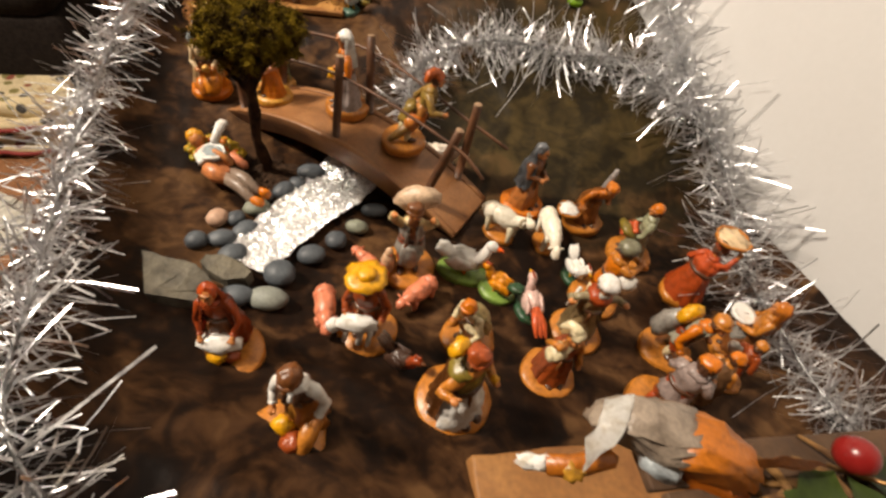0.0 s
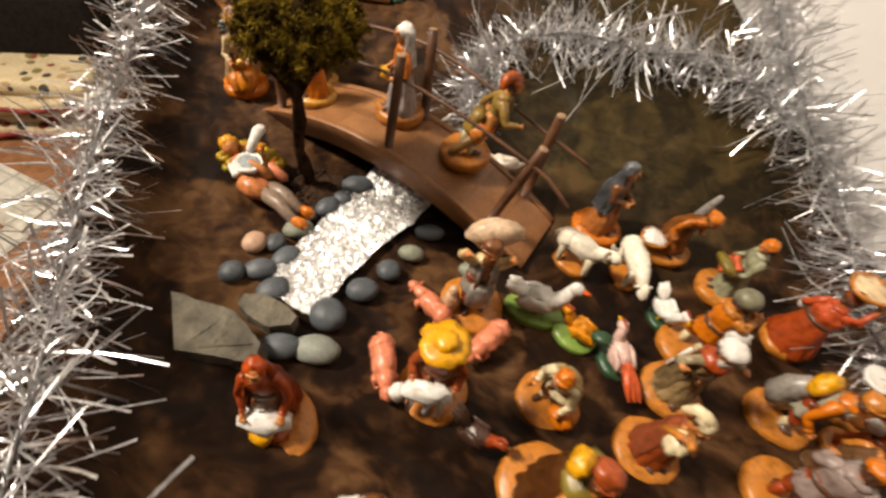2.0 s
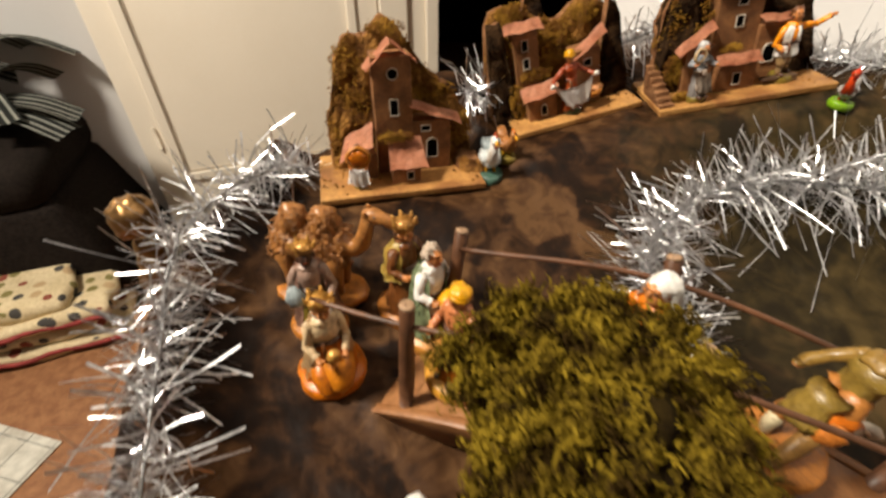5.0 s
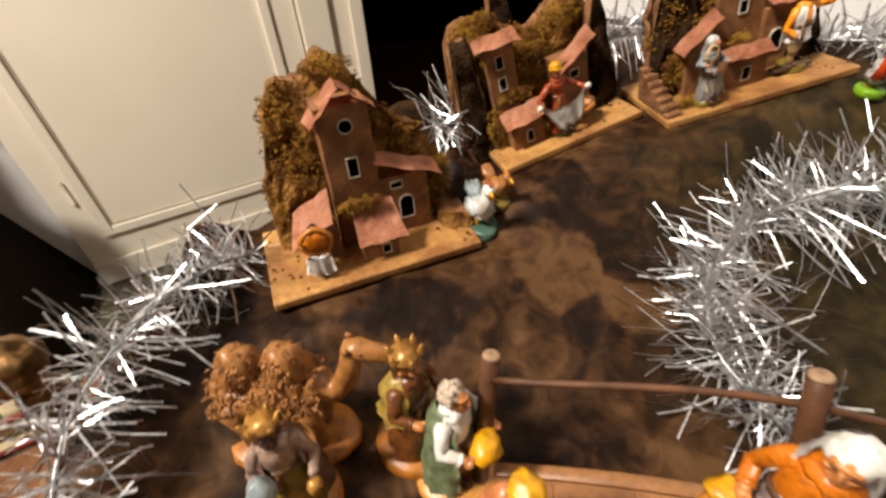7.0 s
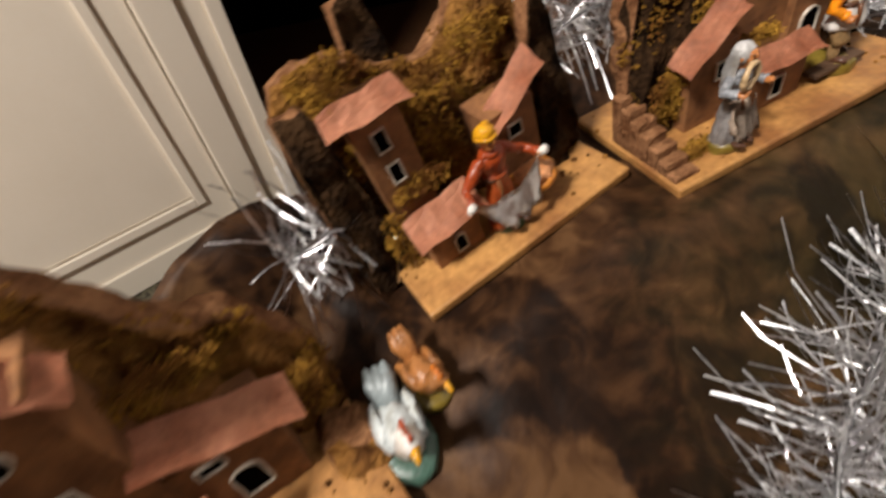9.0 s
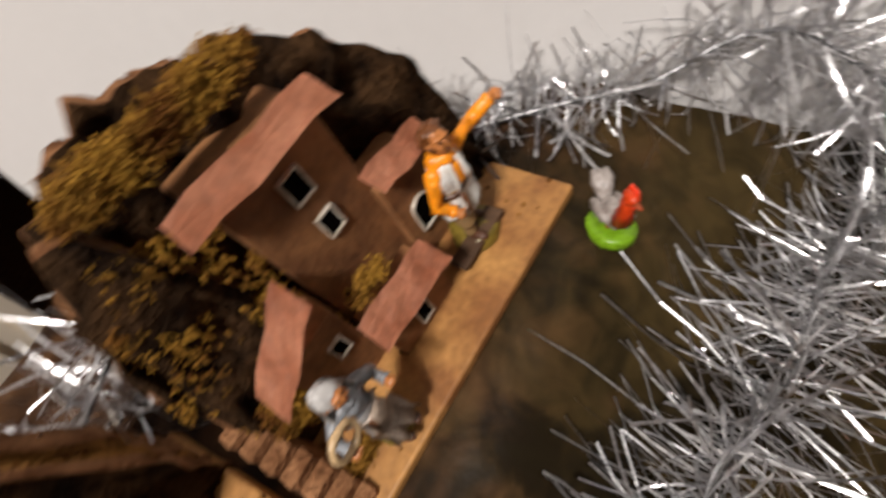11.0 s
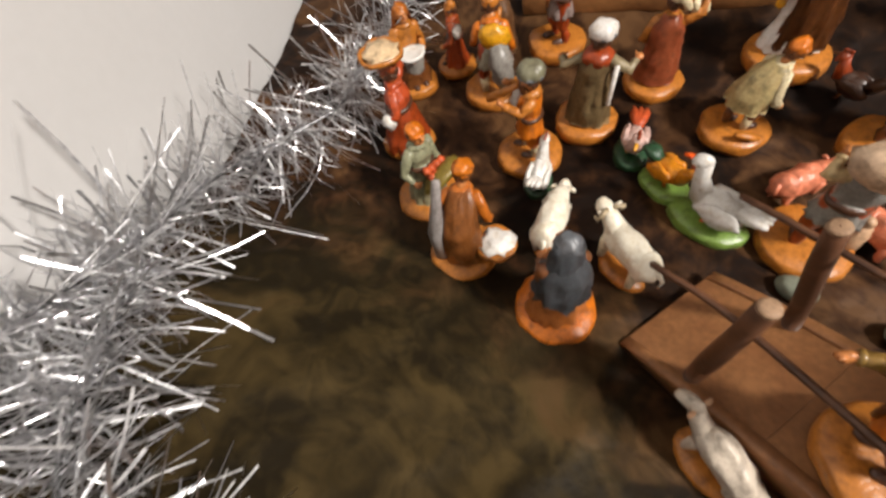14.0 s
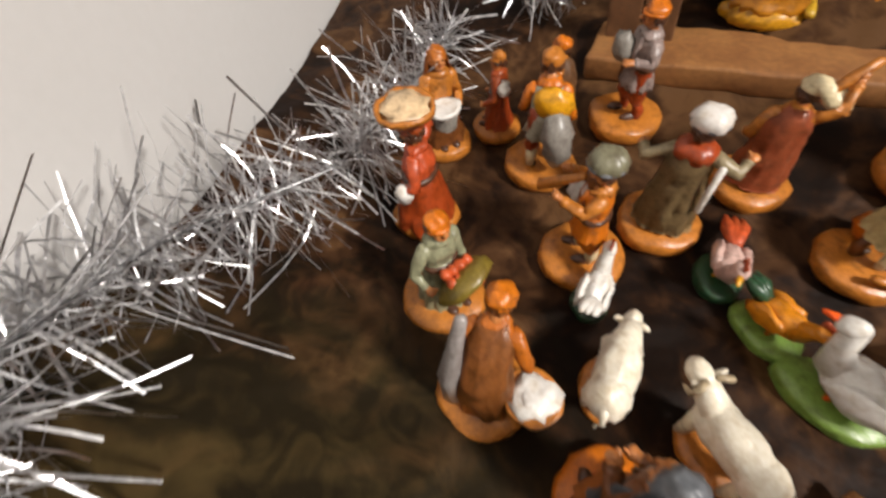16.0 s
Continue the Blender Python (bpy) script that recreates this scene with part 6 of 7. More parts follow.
    k.limb([(0.040, 0, 0.0695, 0.0046), (0.046, 0, 0.0700, 0.0050), (0.052, 0, 0.0682, 0.0044), (0.057, 0, 0.0662, 0.0040), (0.0605, 0, 0.0650, 0.0030)], fur, seg=16)
    for sy in (-1, 1):
        k.ball((0.047, sy * 0.0040, 0.0715), (0.0011, 0.0008, 0.0009), DARKBROWN, seg=8, rings=5)
        k.ball((0.0412, sy * 0.0042, 0.0738), (0.0016, 0.0012, 0.0026), fur, seg=8, rings=6)
    k.limb([(-0.026, 0, 0.048, 0.0028), (-0.031, 0.002, 0.036, 0.0022), (-0.030, 0.002, 0.024, 0.003)], fur)
    shag = random.Random(31)
    for i in range(1500):
        a, lat = shag.uniform(0, 6.28), shag.gauss(0.35, 0.5)
        x = shag.uniform(-0.026, 0.026)
        hump = 0.012 * (math.exp(-((x + 0.010) / 0.007) ** 2) + math.exp(-((x - 0.011) / 0.007) ** 2))
        y, z = 0.0125 * math.cos(a), 0.044 + (0.014 + (hump if math.sin(a) > 0 else 0)) * math.sin(a)
        out = Vector((shag.gauss(0, 0.4), math.cos(a), math.sin(a) * 0.35 - 0.5)).normalized() * 0.0034
        k.limb([(x, y * 0.97, z - 0.0004, 0.0006), (x + out.x * 0.6, y + out.y * 0.16, z + out.z * 0.5, 0.0005), (x + out.x, y + out.y * 0.2, z + out.z * 1.2, 0.0002)], fur, seg=4)
    for i in range(700):
        cx = shag.choice((-0.010, 0.011))
        d = Vector((shag.gauss(0, 1), shag.gauss(0, 1), abs(shag.gauss(0, 1)))).normalized()
        p = Vector((cx + d.x * 0.0102, d.y * 0.0092, 0.060 + d.z * 0.0132))
        w = Vector((shag.gauss(0, 0.4), d.y * 0.6 + shag.gauss(0, 0.3), -0.8)).normalized() * 0.004
        k.limb([(*(p - d * 0.0006), 0.0006), (*(p + w * 0.3), 0.0005), (*(p + w * 0.6 - d * 0.0004), 0.0002)], fur, seg=4)
    k.finish("camel_figurine", "shaggy orange-brown two-humped camel", "camel", at(-0.244, 0.078, -4), "model animals", 0.0010, 0.9)

    # reclining man with a lute in the bushes
    k = Clay()
    k.ball((-0.010, 0.008, 0.008), (0.022, 0.016, 0.011), (0.24, 0.15, 0.02), rough=0.5, seg=26, rings=16)
    leaf = random.Random(12)
    for i in range(70):
        a, r = leaf.uniform(0, 6.28), math.sqrt(leaf.random())
        k.ball((-0.010 + 0.025 * r * math.cos(a), 0.007 + 0.019 * r * math.sin(a), 0.010 + 0.010 * (1 - r * r)), (0.0042, 0.0024, 0.0026), leaf.choice([(0.40, 0.22, 0.02), (0.30, 0.20, 0.03), (0.42, 0.13, 0.02), (0.22, 0.18, 0.03)]), rot=(leaf.uniform(-40, 40), 0, leaf.uniform(0, 180)), seg=8, rings=5)
    k.limb([(-0.012, -0.004, 0.018, 0.007), (0.006, -0.010, 0.013, 0.008), (0.020, -0.012, 0.010, 0.007)], (0.37, 0.148, 0.074))
    k.limb([(0.018, -0.008, 0.010, 0.006), (0.036, -0.012, 0.013, 0.005), (0.052, -0.016, 0.007, 0.004)], (0.1776, 0.1332, 0.1036))
    k.limb([(0.018, -0.016, 0.009, 0.006), (0.036, -0.020, 0.010, 0.005), (0.054, -0.026, 0.006, 0.004)], (0.1776, 0.1332, 0.1036))
    for px, py in ((0.057, -0.015), (0.059, -0.027)):
        k.ball((px, py, 0.008), (0.0065, 0.004, 0.005), ORANGE)
    k.ball((-0.019, -0.001, 0.024), (0.006, 0.006, 0.0065), SKIN)
    k.ball((-0.022, 0.001, 0.026), (0.007, 0.0065, 0.0065), (0.5, 0.24, 0.05), rough=0.3)
    k.ball((0.002, -0.007, 0.0225), (0.0105, 0.0100, 0.0042), BLUEG, seg=24, rings=12)
    k.lathe([(0.0104, 0.0232), (0.0108, 0.0245), (0.0098, 0.0256), (0.0090, 0.0250)], WHITE, at=(0.002, -0.007))
    k.ball((0.002, -0.007, 0.0255), (0.0032, 0.0032, 0.0012), CLAY)
    k.limb([(0.018, -0.006, 0.018, 0.004), (0.012, -0.008, 0.0255, 0.0026), (0.006, -0.008, 0.0275, 0.0020)], SKIN)
    k.limb([(0.004, -0.016, 0.014, 0.0075), (0.014, -0.019, 0.012, 0.0070), (0.022, -0.018, 0.009, 0.005)], (0.42, 0.17, 0.08), seg=14)
    k.limb([(-0.003, 0.002, 0.026, 0.0034), (-0.005, 0.011, 0.030, 0.0034), (-0.006, 0.018, 0.033, 0.0040), (-0.0065, 0.022, 0.034, 0.0036)], WHITE, seg=14)
    k.limb([(-0.012, -0.010, 0.017, 0.0035), (-0.004, -0.016, 0.016, 0.003), (0.002, -0.011, 0.022, 0.0022)], WHITE)
    k.limb([(0.010, 0.004, 0.015, 0.006), (0.024, 0.004, 0.010, 0.0045)], (0.5, 0.2, 0.12))
    k.finish("figurine", "man lying on flowers playing a pale lute", "figurine", at(-0.158, -0.072, -8), "nativity figurines", 0.001)


def build_animals():
    P = (0.50, 0.19, 0.12)
    for x, y, rz, s in ((-0.008, -0.190, 205, 1.0), (0.008, -0.138, 60, 0.95), (0.050, -0.149, 150, 1.0)):
        quadruped("pig_figurine", "small pink painted pig", x, y, rz, (7.5, 15, 8, 6), s, P, head_down=0.35, snout=P, rough=0.15, group="model pigs")
    quadruped("sheep_figurine", "cream ram with curled horns", 0.101, -0.054, 245, (6.3, 14.5, 7.6, 13), 1.28, (0.66, 0.61, 0.50), legs=(0.5, 0.45, 0.34), rough=0.13, horns=(0.35, 0.29, 0.2), head_down=0.0, base=0.014, group="model sheep")
    quadruped("sheep_figurine", "cream sheep with lowered head", 0.144, -0.049, 196, (6.2, 14.5, 7.4, 12), 1.3, (0.66, 0.61, 0.50), rough=0.13, head_down=0.75, base=0.014, group="model sheep")
    quadruped("dog_figurine", "white and brown dog sitting behind the bridge", 0.026, 0.012, 250, (5.6, 15, 7, 9), 1.25, (0.50, 0.44, 0.37), legs=(0.45, 0.37, 0.3), head_down=0.0, base=0.016, sit=True, ears=(0.4, 0.25, 0.16))
    bird("goose_figurine", "white goose on a bright green base", 0.077, -0.108, 265, 1.4, WHITE, GREEN, 0.0125, 0.75, None, (0.65, 0.12, 0.03), 0.1, base_squash=(0.75, 1.25))
    bird("duck_figurine", "orange-brown duck on a green base", 0.109, -0.120, 70, 1.1, (0.46, 0.19, 0.04), GREEN, 0.0115, 0.1, RED, ORANGE, 0.2, DKGREEN)
    bird("hen_figurine", "white hen with a red comb on a dark green base", 0.172, -0.080, 200, 1.05, WHITE, DKGREEN, 0.009, 0.5, RED, YELLOW, 0.5)
    bird("rooster_figurine", "speckled white and pink cockerel with a long red tail", 0.136, -0.131, 20, 1.1, (0.50, 0.36, 0.32), DKGREEN, 0.0105, 0.3, RED, YELLOW, -0.5, (0.40, 0.09, 0.045), long_tail=0.010)
    bird("rooster_figurine", "dark brown turkey with a red head", 0.053, -0.214, 250, 0.95, (0.035, 0.018, 0.012), None, 0.0, 0.3, RED, BROWN, 0.9, (0.04, 0.022, 0.014), neck_colour=RED)
    bird("hen_figurine", "white and grey hen on a dark green base", -0.137, 0.199, 190, 1.2, (0.42, 0.45, 0.45), (0.05, 0.09, 0.07), 0.010, 0.8, RED, YELLOW, 0.3, BLUEG, neck_colour=WHITE)
    bird("hen_figurine", "orange-brown hen beside the village board", -0.124, 0.212, 200, 0.95, (0.26, 0.12, 0.05), OLIVE, 0.009, 0.4, ORANGE, YELLOW, 0.4)
    bird("turkey_figurine", "grey turkey with a red head on a bright green base", 0.1235, 0.2300, 140, 0.78, (0.30, 0.27, 0.25), (0.15, 0.27, 0.03), 0.0115, 0.9, (0.62, 0.07, 0.03), RED, 0.5, (0.33, 0.3, 0.28), base_squash=(0.95, 1.05), neck_colour=(0.42, 0.06, 0.03))


# ---------------------------------------------------------------- stable
def build_stable():
    rz = math.degrees(math.atan2(-0.053, -0.143))
    x0, y0 = 0.268, -0.203
    s = empty("stable", pose(x0, y0, ground_z(x0, y0) + 0.001, 0, 0, rz) @ pose(0, 0, 0, 0, -5.8, 0), "wooden crib stable on a pale board", "stable")
    # local x runs along the front edge, local y to the back of the stable
    bm = bmesh.new()
    box(bm, (0, 0, -0.001), (0.176, 0.115, 0.0135), 0, None, 0.002)
    bmesh.ops.subdivide_edges(bm, edges=[e for e in bm.edges if e.calc_length() > 0.05], cuts=16)
    for p in bm.verts:
        if p.co.y < 0.003:
            p.co.y += 0.0016 * noise.noise(Vector((p.co.x * 70, p.co.z * 200, 1.0)))
            p.co.z += 0.0010 * noise.noise(Vector((p.co.x * 45, 3.0, 1.0)))
    roughen(bm, 0.0012, 40, 3)
    part("base_board", bm, M_STABLE, s, "pale rough-sawn board")
    for px, py in ((0.010, 0.100), (0.146, 0.100)):
        bm = bmesh.new()
        limb(bm, [(px, py, 0.012, 0.0062), (px + 0.001, py, 0.05, 0.006), (px, py, 0.110, 0.0058)], 0, 10)
        roughen(bm, 0.001, 80, int(px * 1e3 + py * 1e4))
        part("post", bm, M_STABLEDARK, s)
    for px in (0.006, 0.0265):
        box_part("front_board", (px, 0.027, 0.013), (px + 0.0195, 0.031, 0.104), M_STABLEWALL, s, "brown upright board", 0.0007)
    for i in range(5):
        box_part("back_board", (0.013, 0.108, 0.013 + i * 0.0165), (0.150, 0.112, 0.028 + i * 0.0165), M_STABLEDARK, s, "", 0.0006)
    for i in range(6):
        box_part("roof_board", (0.004 - 0.003 * (i % 2), 0.026 + i * 0.0145, 0.1045 + i * 0.001), (0.150 - 0.004 * (i % 2), 0.0398 + i * 0.0145, 0.1085 + i * 0.001), M_STABLEDARK, s, "", 0.0008)

    def inside(px, py):
        c, t = math.cos(radians(rz)), math.sin(radians(rz))
        return x0 + c * px - t * py, y0 + t * px + c * py

    for px, py, name, label, build in ((0.090, 0.058, "hay_manger", "yellow straw manger on the stable board", 0), (0.150, 0.082, "straw_ring", "orange scalloped straw wreath", 1)):
        x, y = inside(px, py)
        z = ground_z(x0, y0) + 0.0142 + px * math.tan(radians(5.8))
        k = Clay()
        if build == 0:
            k.lathe([(0.017, 0.0), (0.021, 0.004), (0.019, 0.010), (0.012, 0.013)], (0.40, 0.21, 0.03), folds=9, amp=0.08, squash=(1.2, 0.8))
            k.lathe([(0.018, 0.009), (0.0195, 0.012), (0.013, 0.024), (0.006, 0.034), (0.002, 0.037)], (0.34, 0.15, 0.03), folds=7, amp=0.16, squash=(1.15, 0.75), seed=4)
            k.limb([(0.013 * math.cos(2.6 + i * 0.22) * 1.5, 0.018 * math.sin(2.6 + i * 0.22) + 0.004, 0.0125, 0.0026) for i in range(13)], (0.46, 0.30, 0.06), seg=8)
        else:
            for i in range(14):
                a = 2 * math.pi * i / 14
                k.ball((0.0205 * math.cos(a), 0.0205 * math.sin(a), 0.006), (0.0052, 0.0052, 0.006), (0.34, 0.14, 0.035), rough=0.3, seg=9, rings=7)
            k.lathe([(0.020, 0.002), (0.020, 0.0095), (0.0165, 0.0125), (0.0125, 0.011), (0.0120, 0.002)], (0.34, 0.14, 0.035))
        k.finish(name, label, "straw", pose(x, y, z, 0, 0, 30), "", 0.001)
    # angel kneeling on the roof, and the holly sprig
    k = Clay()
    ash, rust = (0.22, 0.18, 0.145), (0.30, 0.105, 0.03)
    k.limb([(-0.014, 0.003, 0.004, 0.006), (-0.006, 0.002, 0.007, 0.0095), (0.006, 0.0, 0.006, 0.0105), (0.016, -0.001, 0.005, 0.010)], ash, seg=22)
    k.limb([(0.012, -0.001, 0.005, 0.0095), (0.022, -0.002, 0.006, 0.0108), (0.032, -0.003, 0.004, 0.009), (0.040, -0.004, 0.001, 0.005)], rust, seg=22)
    k.limb([(0.002, -0.008, 0.006, 0.005), (0.010, -0.012, 0.001, 0.0062), (0.018, -0.012, -0.003, 0.004)], (0.26, 0.28, 0.29), seg=14)
    k.limb([(0.016, -0.009, 0.003, 0.0052), (0.028, -0.012, 0.0, 0.006), (0.036, -0.010, -0.002, 0.004)], (0.20, 0.06, 0.016), seg=14)
    bmesh.ops.subdivide_edges(k.bm, edges=k.bm.edges, cuts=1)
    roughen(k.bm, 0.0045, 95, 6)
    for (ax, ay, az), (bx, by, bz), col, wd in (((-0.010, 0.008, 0.012), (-0.019, -0.016, 0.006), WHITE, 0.0080), ((0.028, -0.004, 0.004), (0.062, 0.000, 0.010), (0.12, 0.05, 0.022), 0.006)):
        rows = []
        for i in range(9):
            t = i / 8
            w = wd * math.sin(math.pi * (0.22 + 0.74 * t)) * (1 + 0.12 * math.cos(9 * t))
            rows.append([(ax + (bx - ax) * t + (0.7 * f * w if ax < 0 else 0), ay + (by - ay) * t + f * w * 0.25, az + (bz - az) * t + 0.006 * math.sin(3 * t) + 0.3 * f * w) for f in (-1, -0.5, 0, 0.5, 1)])
        sheet(k.bm, rows, k.c(col), 0.0022)
    k.limb([(-0.008, -0.010, 0.002, 0.004), (-0.020, -0.015, -0.002, 0.0034), (-0.029, -0.016, -0.003, 0.003)], rust)
    k.ball((-0.034, -0.016, -0.002), (0.006, 0.0022, 0.0022), WHITE, rough=0.6)
    k.ball((-0.020, -0.017, -0.001), (0.004, 0.003, 0.003), (0.35, 0.19, 0.05), rough=0.4)
    k.finish("angel_figurine", "angel in grey and orange with white wings on the stable roof", "figurine", Matrix.Translation((0.147, -0.270, 0.111)) @ pose(0, 0, 0, 10, 0, 4), "", 0.0015)
    # ragged bark strips on the roof under the angel
    rng = random.Random(77)
    bm = bmesh.new()
    for i in range(150):
        px, py = rng.uniform(0.004, 0.125), rng.uniform(0.042, 0.100)
        a = rng.gauss(0.1, 0.5)
        ln = rng.uniform(0.012, 0.030)
        limb(bm, [(px, py, 0.1095, 0.0012), (px + ln * 0.5 * math.cos(a), py + ln * 0.5 * math.sin(a), 0.1125, 0.0018), (px + ln * math.cos(a), py + ln * math.sin(a), 0.1095, 0.0008)], 0, 6)
    tagged(part("straw_cover", bm, surf("roof_straw", (0.16, 0.08, 0.0225), (0.06, 0.025, 0.008), 90, 0.8, 0.5), s, "brown straw laid on the roof"), kind="stuff")
    h = empty("holly_sprig", pose(0.219, -0.262, 0.112), "holly sprig with a red berry on the stable", "holly")
    bm = bmesh.new()
    ball(bm, (0, 0, 0.012), 0.0065, 0, seg=20, rings=14)
    part("berry", bm, plain("holly_berry", (0.17, 0.008, 0.007), 0.3), h, "shiny red berry")
    leafm = surf("holly_leaf", (0.07, 0.10, 0.02), (0.03, 0.05, 0.01), 60, 0.35, 0.1)
    for a in range(3):
        bm = bmesh.new()
        rows = []
        for j in range(9):
            t = j / 8
            w = 0.009 * math.sin(math.pi * min(t * 1.05, 1)) * (1 + 0.25 * math.cos(t * 20))
            rows.append([(0.004 + 0.034 * t, (i - 2) / 2 * w, 0.004 + 0.003 * abs(i - 2) / 2 * w * 100 - 0.010 * t * t) for i in range(5)])
        sheet(bm, rows, 0, 0.0005)
        bmesh.ops.transform(bm, matrix=pose(0, 0, 0, 0, 0, -125 + a * 62), verts=bm.verts)
        part("leaf", bm, leafm, h)
    bm = bmesh.new()
    limb(bm, [(0, 0, 0.0, 0.0009), (0.008, -0.006, 0.010, 0.0008), (0.018, -0.010, 0.022, 0.0006)], 0, 7)
    part("stem", bm, M_GOLD, h, "gold wire stem")


# ---------------------------------------------------------------- things in the room
def build_room_things():
    a = empty("armchair", pose(-1.50, 0.93, FLOOR_Z, 0, 0, 24), "black cloth-covered low armchair", "armchair")
    bm = bmesh.new()
    box(bm, (-0.55, -0.33, 0.33), (0.16, 0.25, 0.46), 0, None, 0.045)
    bmesh.ops.subdivide_edges(bm, edges=[e for e in bm.edges if e.calc_length() > 0.1], cuts=9, use_grid_fill=True)
    roughen(bm, 0.010, 7, 3)
    part("seat_cushion", bm, M_BLACK, a, "sagging black cloth seat cushion")
    bm = bmesh.new()
    box(bm, (-0.545, -0.325, 0.0), (0.165, 0.245, 0.345), 0, None, 0.03)
    for p in bm.verts:
        if p.co.x > 0.1 and p.co.z < 0.1:
            p.co.x += 0.10
    part("skirt", bm, M_BLACK, a, "black cloth hanging to the floor")
    stripes = bpy.data.materials.new("striped_wool")
    stripes.use_nodes = True
    n, l = stripes.node_tree.nodes, stripes.node_tree.links
    co, wave, ramp = n.new("ShaderNodeUVMap"), n.new("ShaderNodeTexWave"), n.new("ShaderNodeValToRGB")
    wave.inputs["Scale"].default_value, wave.inputs["Distortion"].default_value = 1.1, 0.4
    l.new(co.outputs[0], wave.inputs["Vector"])
    ramp.color_ramp.interpolation = "CONSTANT"
    e = ramp.color_ramp.elements
    e[0].position, e[0].color = 0.0, (0.012, 0.014, 0.012, 1)
    e[1].position, e[1].color = 0.35, (0.06, 0.065, 0.055, 1)
    for p, c in ((0.55, (0.016, 0.018, 0.016, 1)), (0.8, (0.42, 0.42, 0.37, 1))):
        x = e.new(p)
        x.color = c
    l.new(wave.outputs["Fac"], ramp.inputs[0])
    l.new(ramp.outputs[0], n["Principled BSDF"].inputs["Base Color"])
    n["Principled BSDF"].inputs["Roughness"].default_value = 0.9
    s = empty("scarf", pose(-1.42, 0.93, FLOOR_Z + 0.46), "bundled grey and black striped wool scarf on the armchair", "scarf")
    rng = random.Random(9)
    for i in range(9):
        c = [(rng.uniform(-0.12, 0.10), rng.uniform(-0.10, 0.10), 0.03 + 0.026 * i)]
        ang = rng.uniform(0, 6.28)
        pts = []
        for j in range(5):
            f = j / 4 - 0.5
            pts.append((c[0][0] + 0.30 * f * math.cos(ang), c[0][1] + 0.22 * f * math.sin(ang), max(0.012, c[0][2] + 0.05 * (1 - 4 * f * f) - 0.03)))
        line, _ = spline(pts, 26)
        bm = bmesh.new()
        uv = bm.loops.layers.uv.new("UVMap")
        wide = Vector((-math.sin(ang), math.cos(ang), 0.15)).normalized() * 0.045
        grid = [[bm.verts.new(p + wide * k + Vector((0, 0, 0.008 * math.cos(k * 2.2 + i)))) for k in (-1, -0.66, -0.33, 0, 0.33, 0.66, 1)] for p in line]
        for r in range(25):
            for k in range(6):
                f = bm.faces.new((grid[r][k], grid[r][k + 1], grid[r + 1][k + 1], grid[r + 1][k]))
                for lp, (u, v) in zip(f.loops, ((k, r), (k + 1, r), (k + 1, r + 1), (k, r + 1))):
                    lp[uv].uv = (u * 0.22, v * 0.02)
        bmesh.ops.solidify(bm, geom=bm.faces[:], thickness=0.006)
        part("scarf_fold", bm, stripes, s)
    # printed cloth folded on the floor
    prints = [surf("print_dark", (0.06, 0.055, 0.05)), surf("print_red", (0.26, 0.03, 0.025)), surf("print_olive", (0.16, 0.14, 0.05)), surf("print_rust", (0.3, 0.14, 0.06))]
    cl = surf("printed_cotton", (0.60, 0.49, 0.31), (0.50, 0.40, 0.24), 20, 0.9, 0.3, 0, 8, 0, 0.002)
    n, l = cl.node_tree.nodes, cl.node_tree.links
    base = n["Principled BSDF"].inputs["Base Color"].links[0].from_socket
    co, spots, ring, tone, mix = n.new("ShaderNodeTexCoord"), n.new("ShaderNodeTexVoronoi"), n.new("ShaderNodeValToRGB"), n.new("ShaderNodeValToRGB"), n.new("ShaderNodeMix")
    l.new(co.outputs["Object"], spots.inputs["Vector"])
    spots.inputs["Scale"].default_value = 24
    ring.color_ramp.interpolation = "CONSTANT"
    ring.color_ramp.elements[0].color, ring.color_ramp.elements[1].color = (1, 1, 1, 1), (0, 0, 0, 1)
    ring.color_ramp.elements[1].position = 0.33
    l.new(spots.outputs["Distance"], ring.inputs[0])
    tone.color_ramp.interpolation = "CONSTANT"
    tone.color_ramp.elements[0].color, tone.color_ramp.elements[1].color = (0.05, 0.045, 0.04, 1), (0.20, 0.05, 0.03, 1)
    tone.color_ramp.elements[1].position = 0.35
    for p, c in ((0.55, (0.18, 0.15, 0.05, 1)), (0.75, (0.40, 0.28, 0.15, 1))):
        tone.color_ramp.elements.new(p).color = c
    sep = n.new("ShaderNodeSeparateColor")
    l.new(spots.outputs["Color"], sep.inputs[0])
    l.new(sep.outputs[1], tone.inputs[0])
    mix.data_type = "RGBA"
    l.new(ring.outputs[0], mix.inputs[0])
    l.new(base, mix.inputs[6])
    l.new(tone.outputs[0], mix.inputs[7])
    l.new(mix.outputs[2], n["Principled BSDF"].inputs["Base Color"])
    c = empty("cloth_bundle", pose(-1.36, 0.56, FLOOR_Z, 0, 0, 28), "folded cream cotton cloth with small prints and red bands", "cloth")
    for i, (x0, x1, y0, y1) in enumerate(((-0.62, 0.26, -0.12, 0.12), (-0.62, 0.22, -0.105, 0.115), (-0.62, 0.24, -0.115, 0.10), (-0.62, 0.16, -0.09, 0.10))):
        bm = bmesh.new()
        box(bm, (x0, y0, 0.040 * i), (x1, y1, 0.040 * i + 0.041), 0, None, 0.016)
        bmesh.ops.subdivide_edges(bm, edges=[e for e in bm.edges if e.calc_length() > 0.03], cuts=8)
        roughen(bm, 0.016, 12, 4 + i)
        roughen(bm, 0.006, 40, 9 + i)
        part("fold", bm, cl, c)
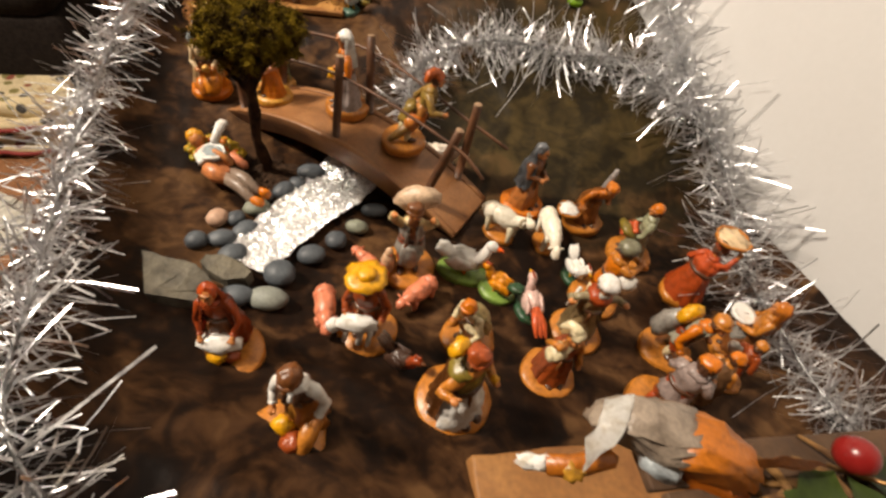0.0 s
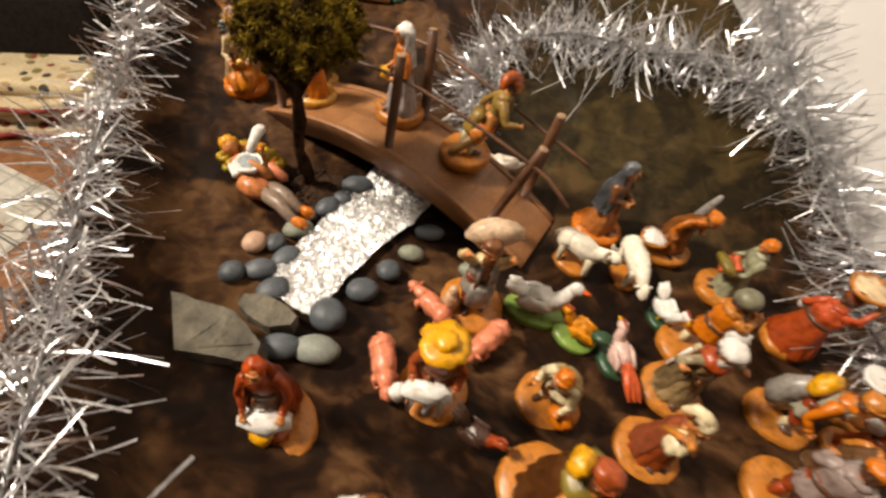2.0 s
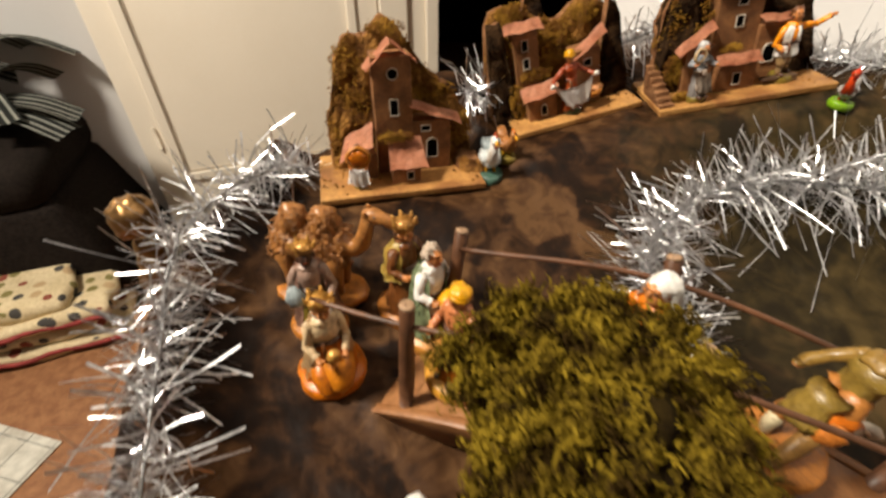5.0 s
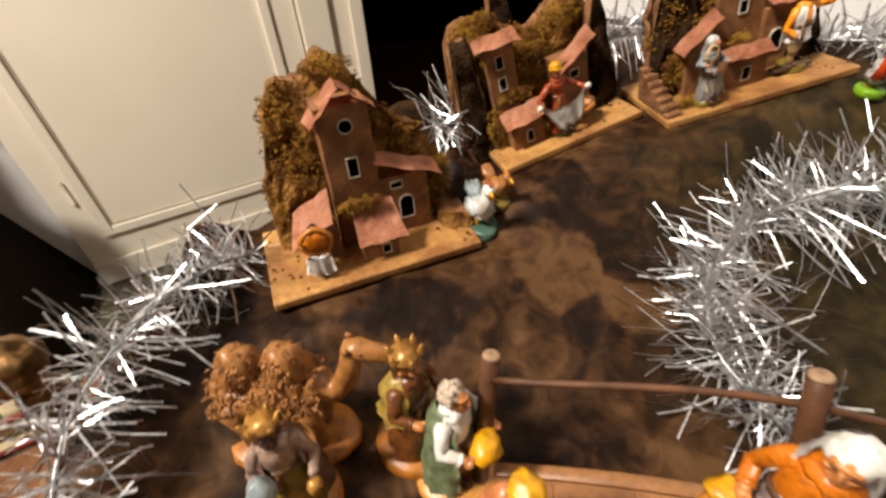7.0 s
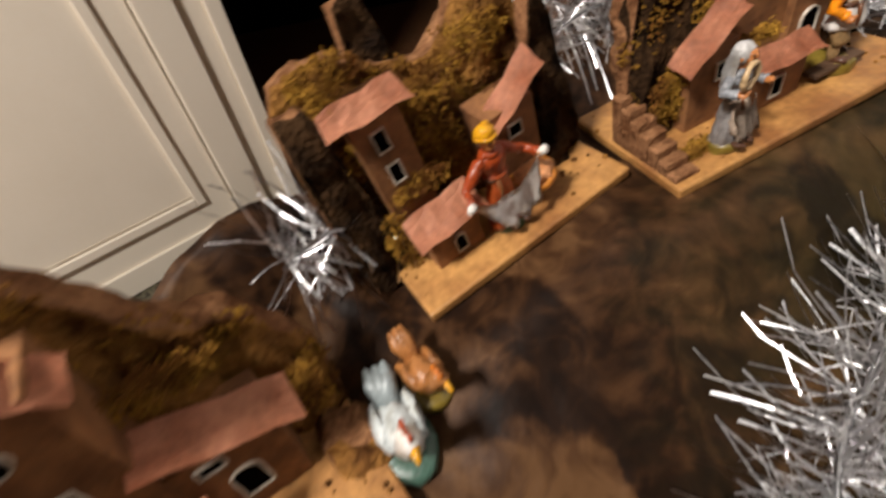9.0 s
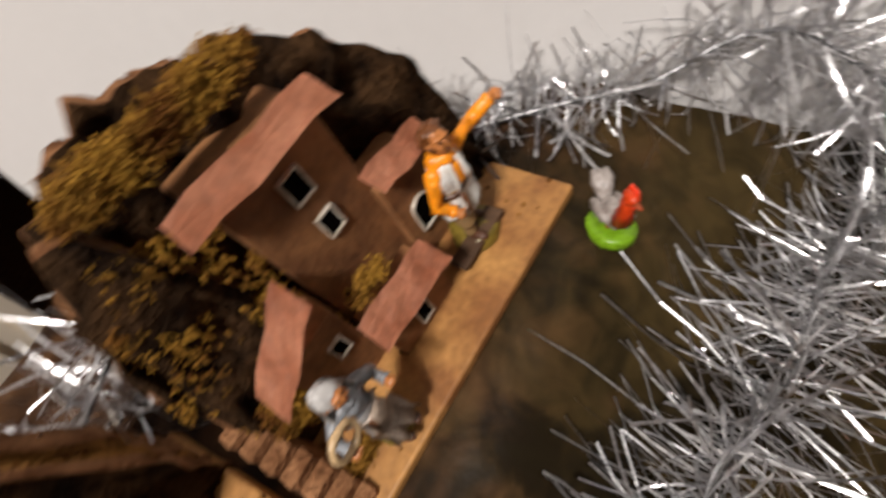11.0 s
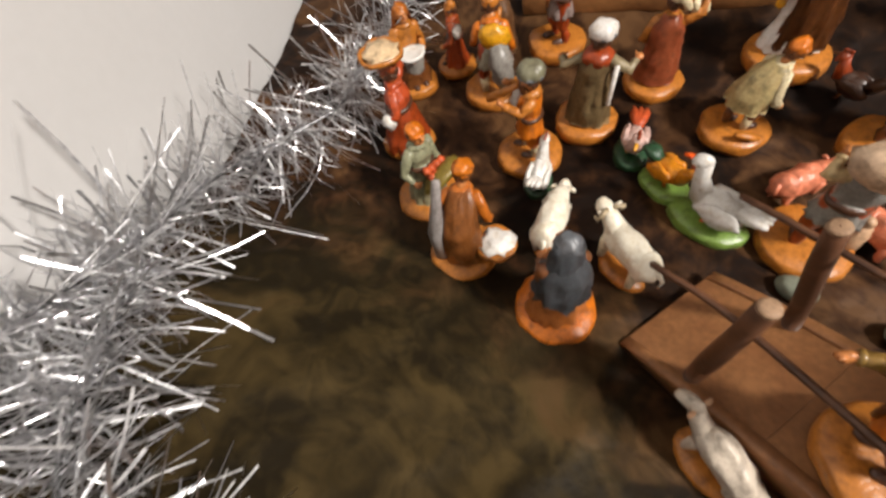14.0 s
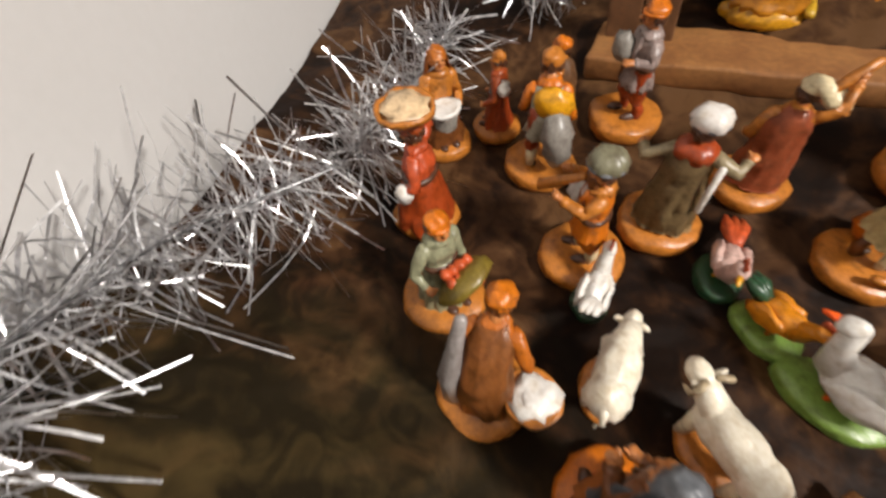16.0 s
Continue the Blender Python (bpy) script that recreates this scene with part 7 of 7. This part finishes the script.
        if i % 2 == 0:
            bm = bmesh.new()
            limb(bm, [(x0 + (x1 - x0) * k / 24, y0 - 0.006 + 0.004 * math.sin(k), 0.040 * i + 0.022 + 0.005 * math.sin(k * 1.7), 0.0065) for k in range(25)], 0, 7)
            part("red_band", bm, prints[1], c, "dark red woven band")
    # squared paper on the floor
    p = empty("squared_paper", pose(-1.13, 0.12, FLOOR_Z + 0.002, 0, 0, -8), "white tile-printed paper sheet on the floor", "paper")
    white, line_m = surf("paper_white", (0.52, 0.50, 0.44), (0.42, 0.39, 0.33), 12, 0.8, 0.1), surf("paper_lines", (0.35, 0.34, 0.3))
    box_part("paper", (-0.5, -0.75, 0), (0.07, 0.17, 0.002), white, p)
    for i in range(9):
        box_part("line", (-0.5 + i * 0.07, -0.75, 0.002), (-0.496 + i * 0.07, 0.17, 0.0028), line_m, p)
    for i in range(13):
        box_part("line", (-0.5, -0.75 + i * 0.075, 0.0028), (0.07, -0.746 + i * 0.075, 0.0034), line_m, p)
    bm = bmesh.new()
    for _ in range(150):
        ball(bm, (rng.uniform(-0.42, -0.02), rng.uniform(-0.65, 0.06), 0.004), (rng.uniform(0.006, 0.02), rng.uniform(0.004, 0.012), 0.002), 0, (0, 0, rng.uniform(0, 180)), 0.3, 7, 4)
    tagged(part("brown_pattern", bm, prints[3], p, "brown mottled print"), kind="stuff")
    # gold ornament at the table corner
    k = Clay()
    zb = -0.075
    k.lathe([(0.016, 0.0), (0.017, 0.003), (0.012, 0.006)], "bronze")
    k.lathe([(0.009, 0.005), (0.012, 0.016), (0.014, 0.036), (0.012, 0.058), (0.008, 0.074)], "bronze", folds=5, amp=0.12)
    k.ball((0, 0, 0.094), (0.0175, 0.0165, 0.0155), "bronze", rough=0.2, seg=26, rings=18)
    k.ball((0, 0.006, 0.087), (0.010, 0.011, 0.009), "bronze", rough=0.2)
    for sx in (-1, 1):
        k.limb([(sx * 0.010, 0, 0.046, 0.005), (sx * 0.018, 0.006, 0.034, 0.0045), (sx * 0.012, 0.013, 0.026, 0.004)], "bronze")
    ob = k.finish("gold_statuette", "small gold-painted statuette with a large round head", "ornament", pose(-0.403, 0.124, zb, 0, 0, 160), "", 0.0012)


build_ground()
build_room()
build_table()
build_tinsel()
build_bridge()
build_tree()
build_river()
build_stones()
build_villages()
build_figures()
build_animals()
build_stable()
build_room_things()
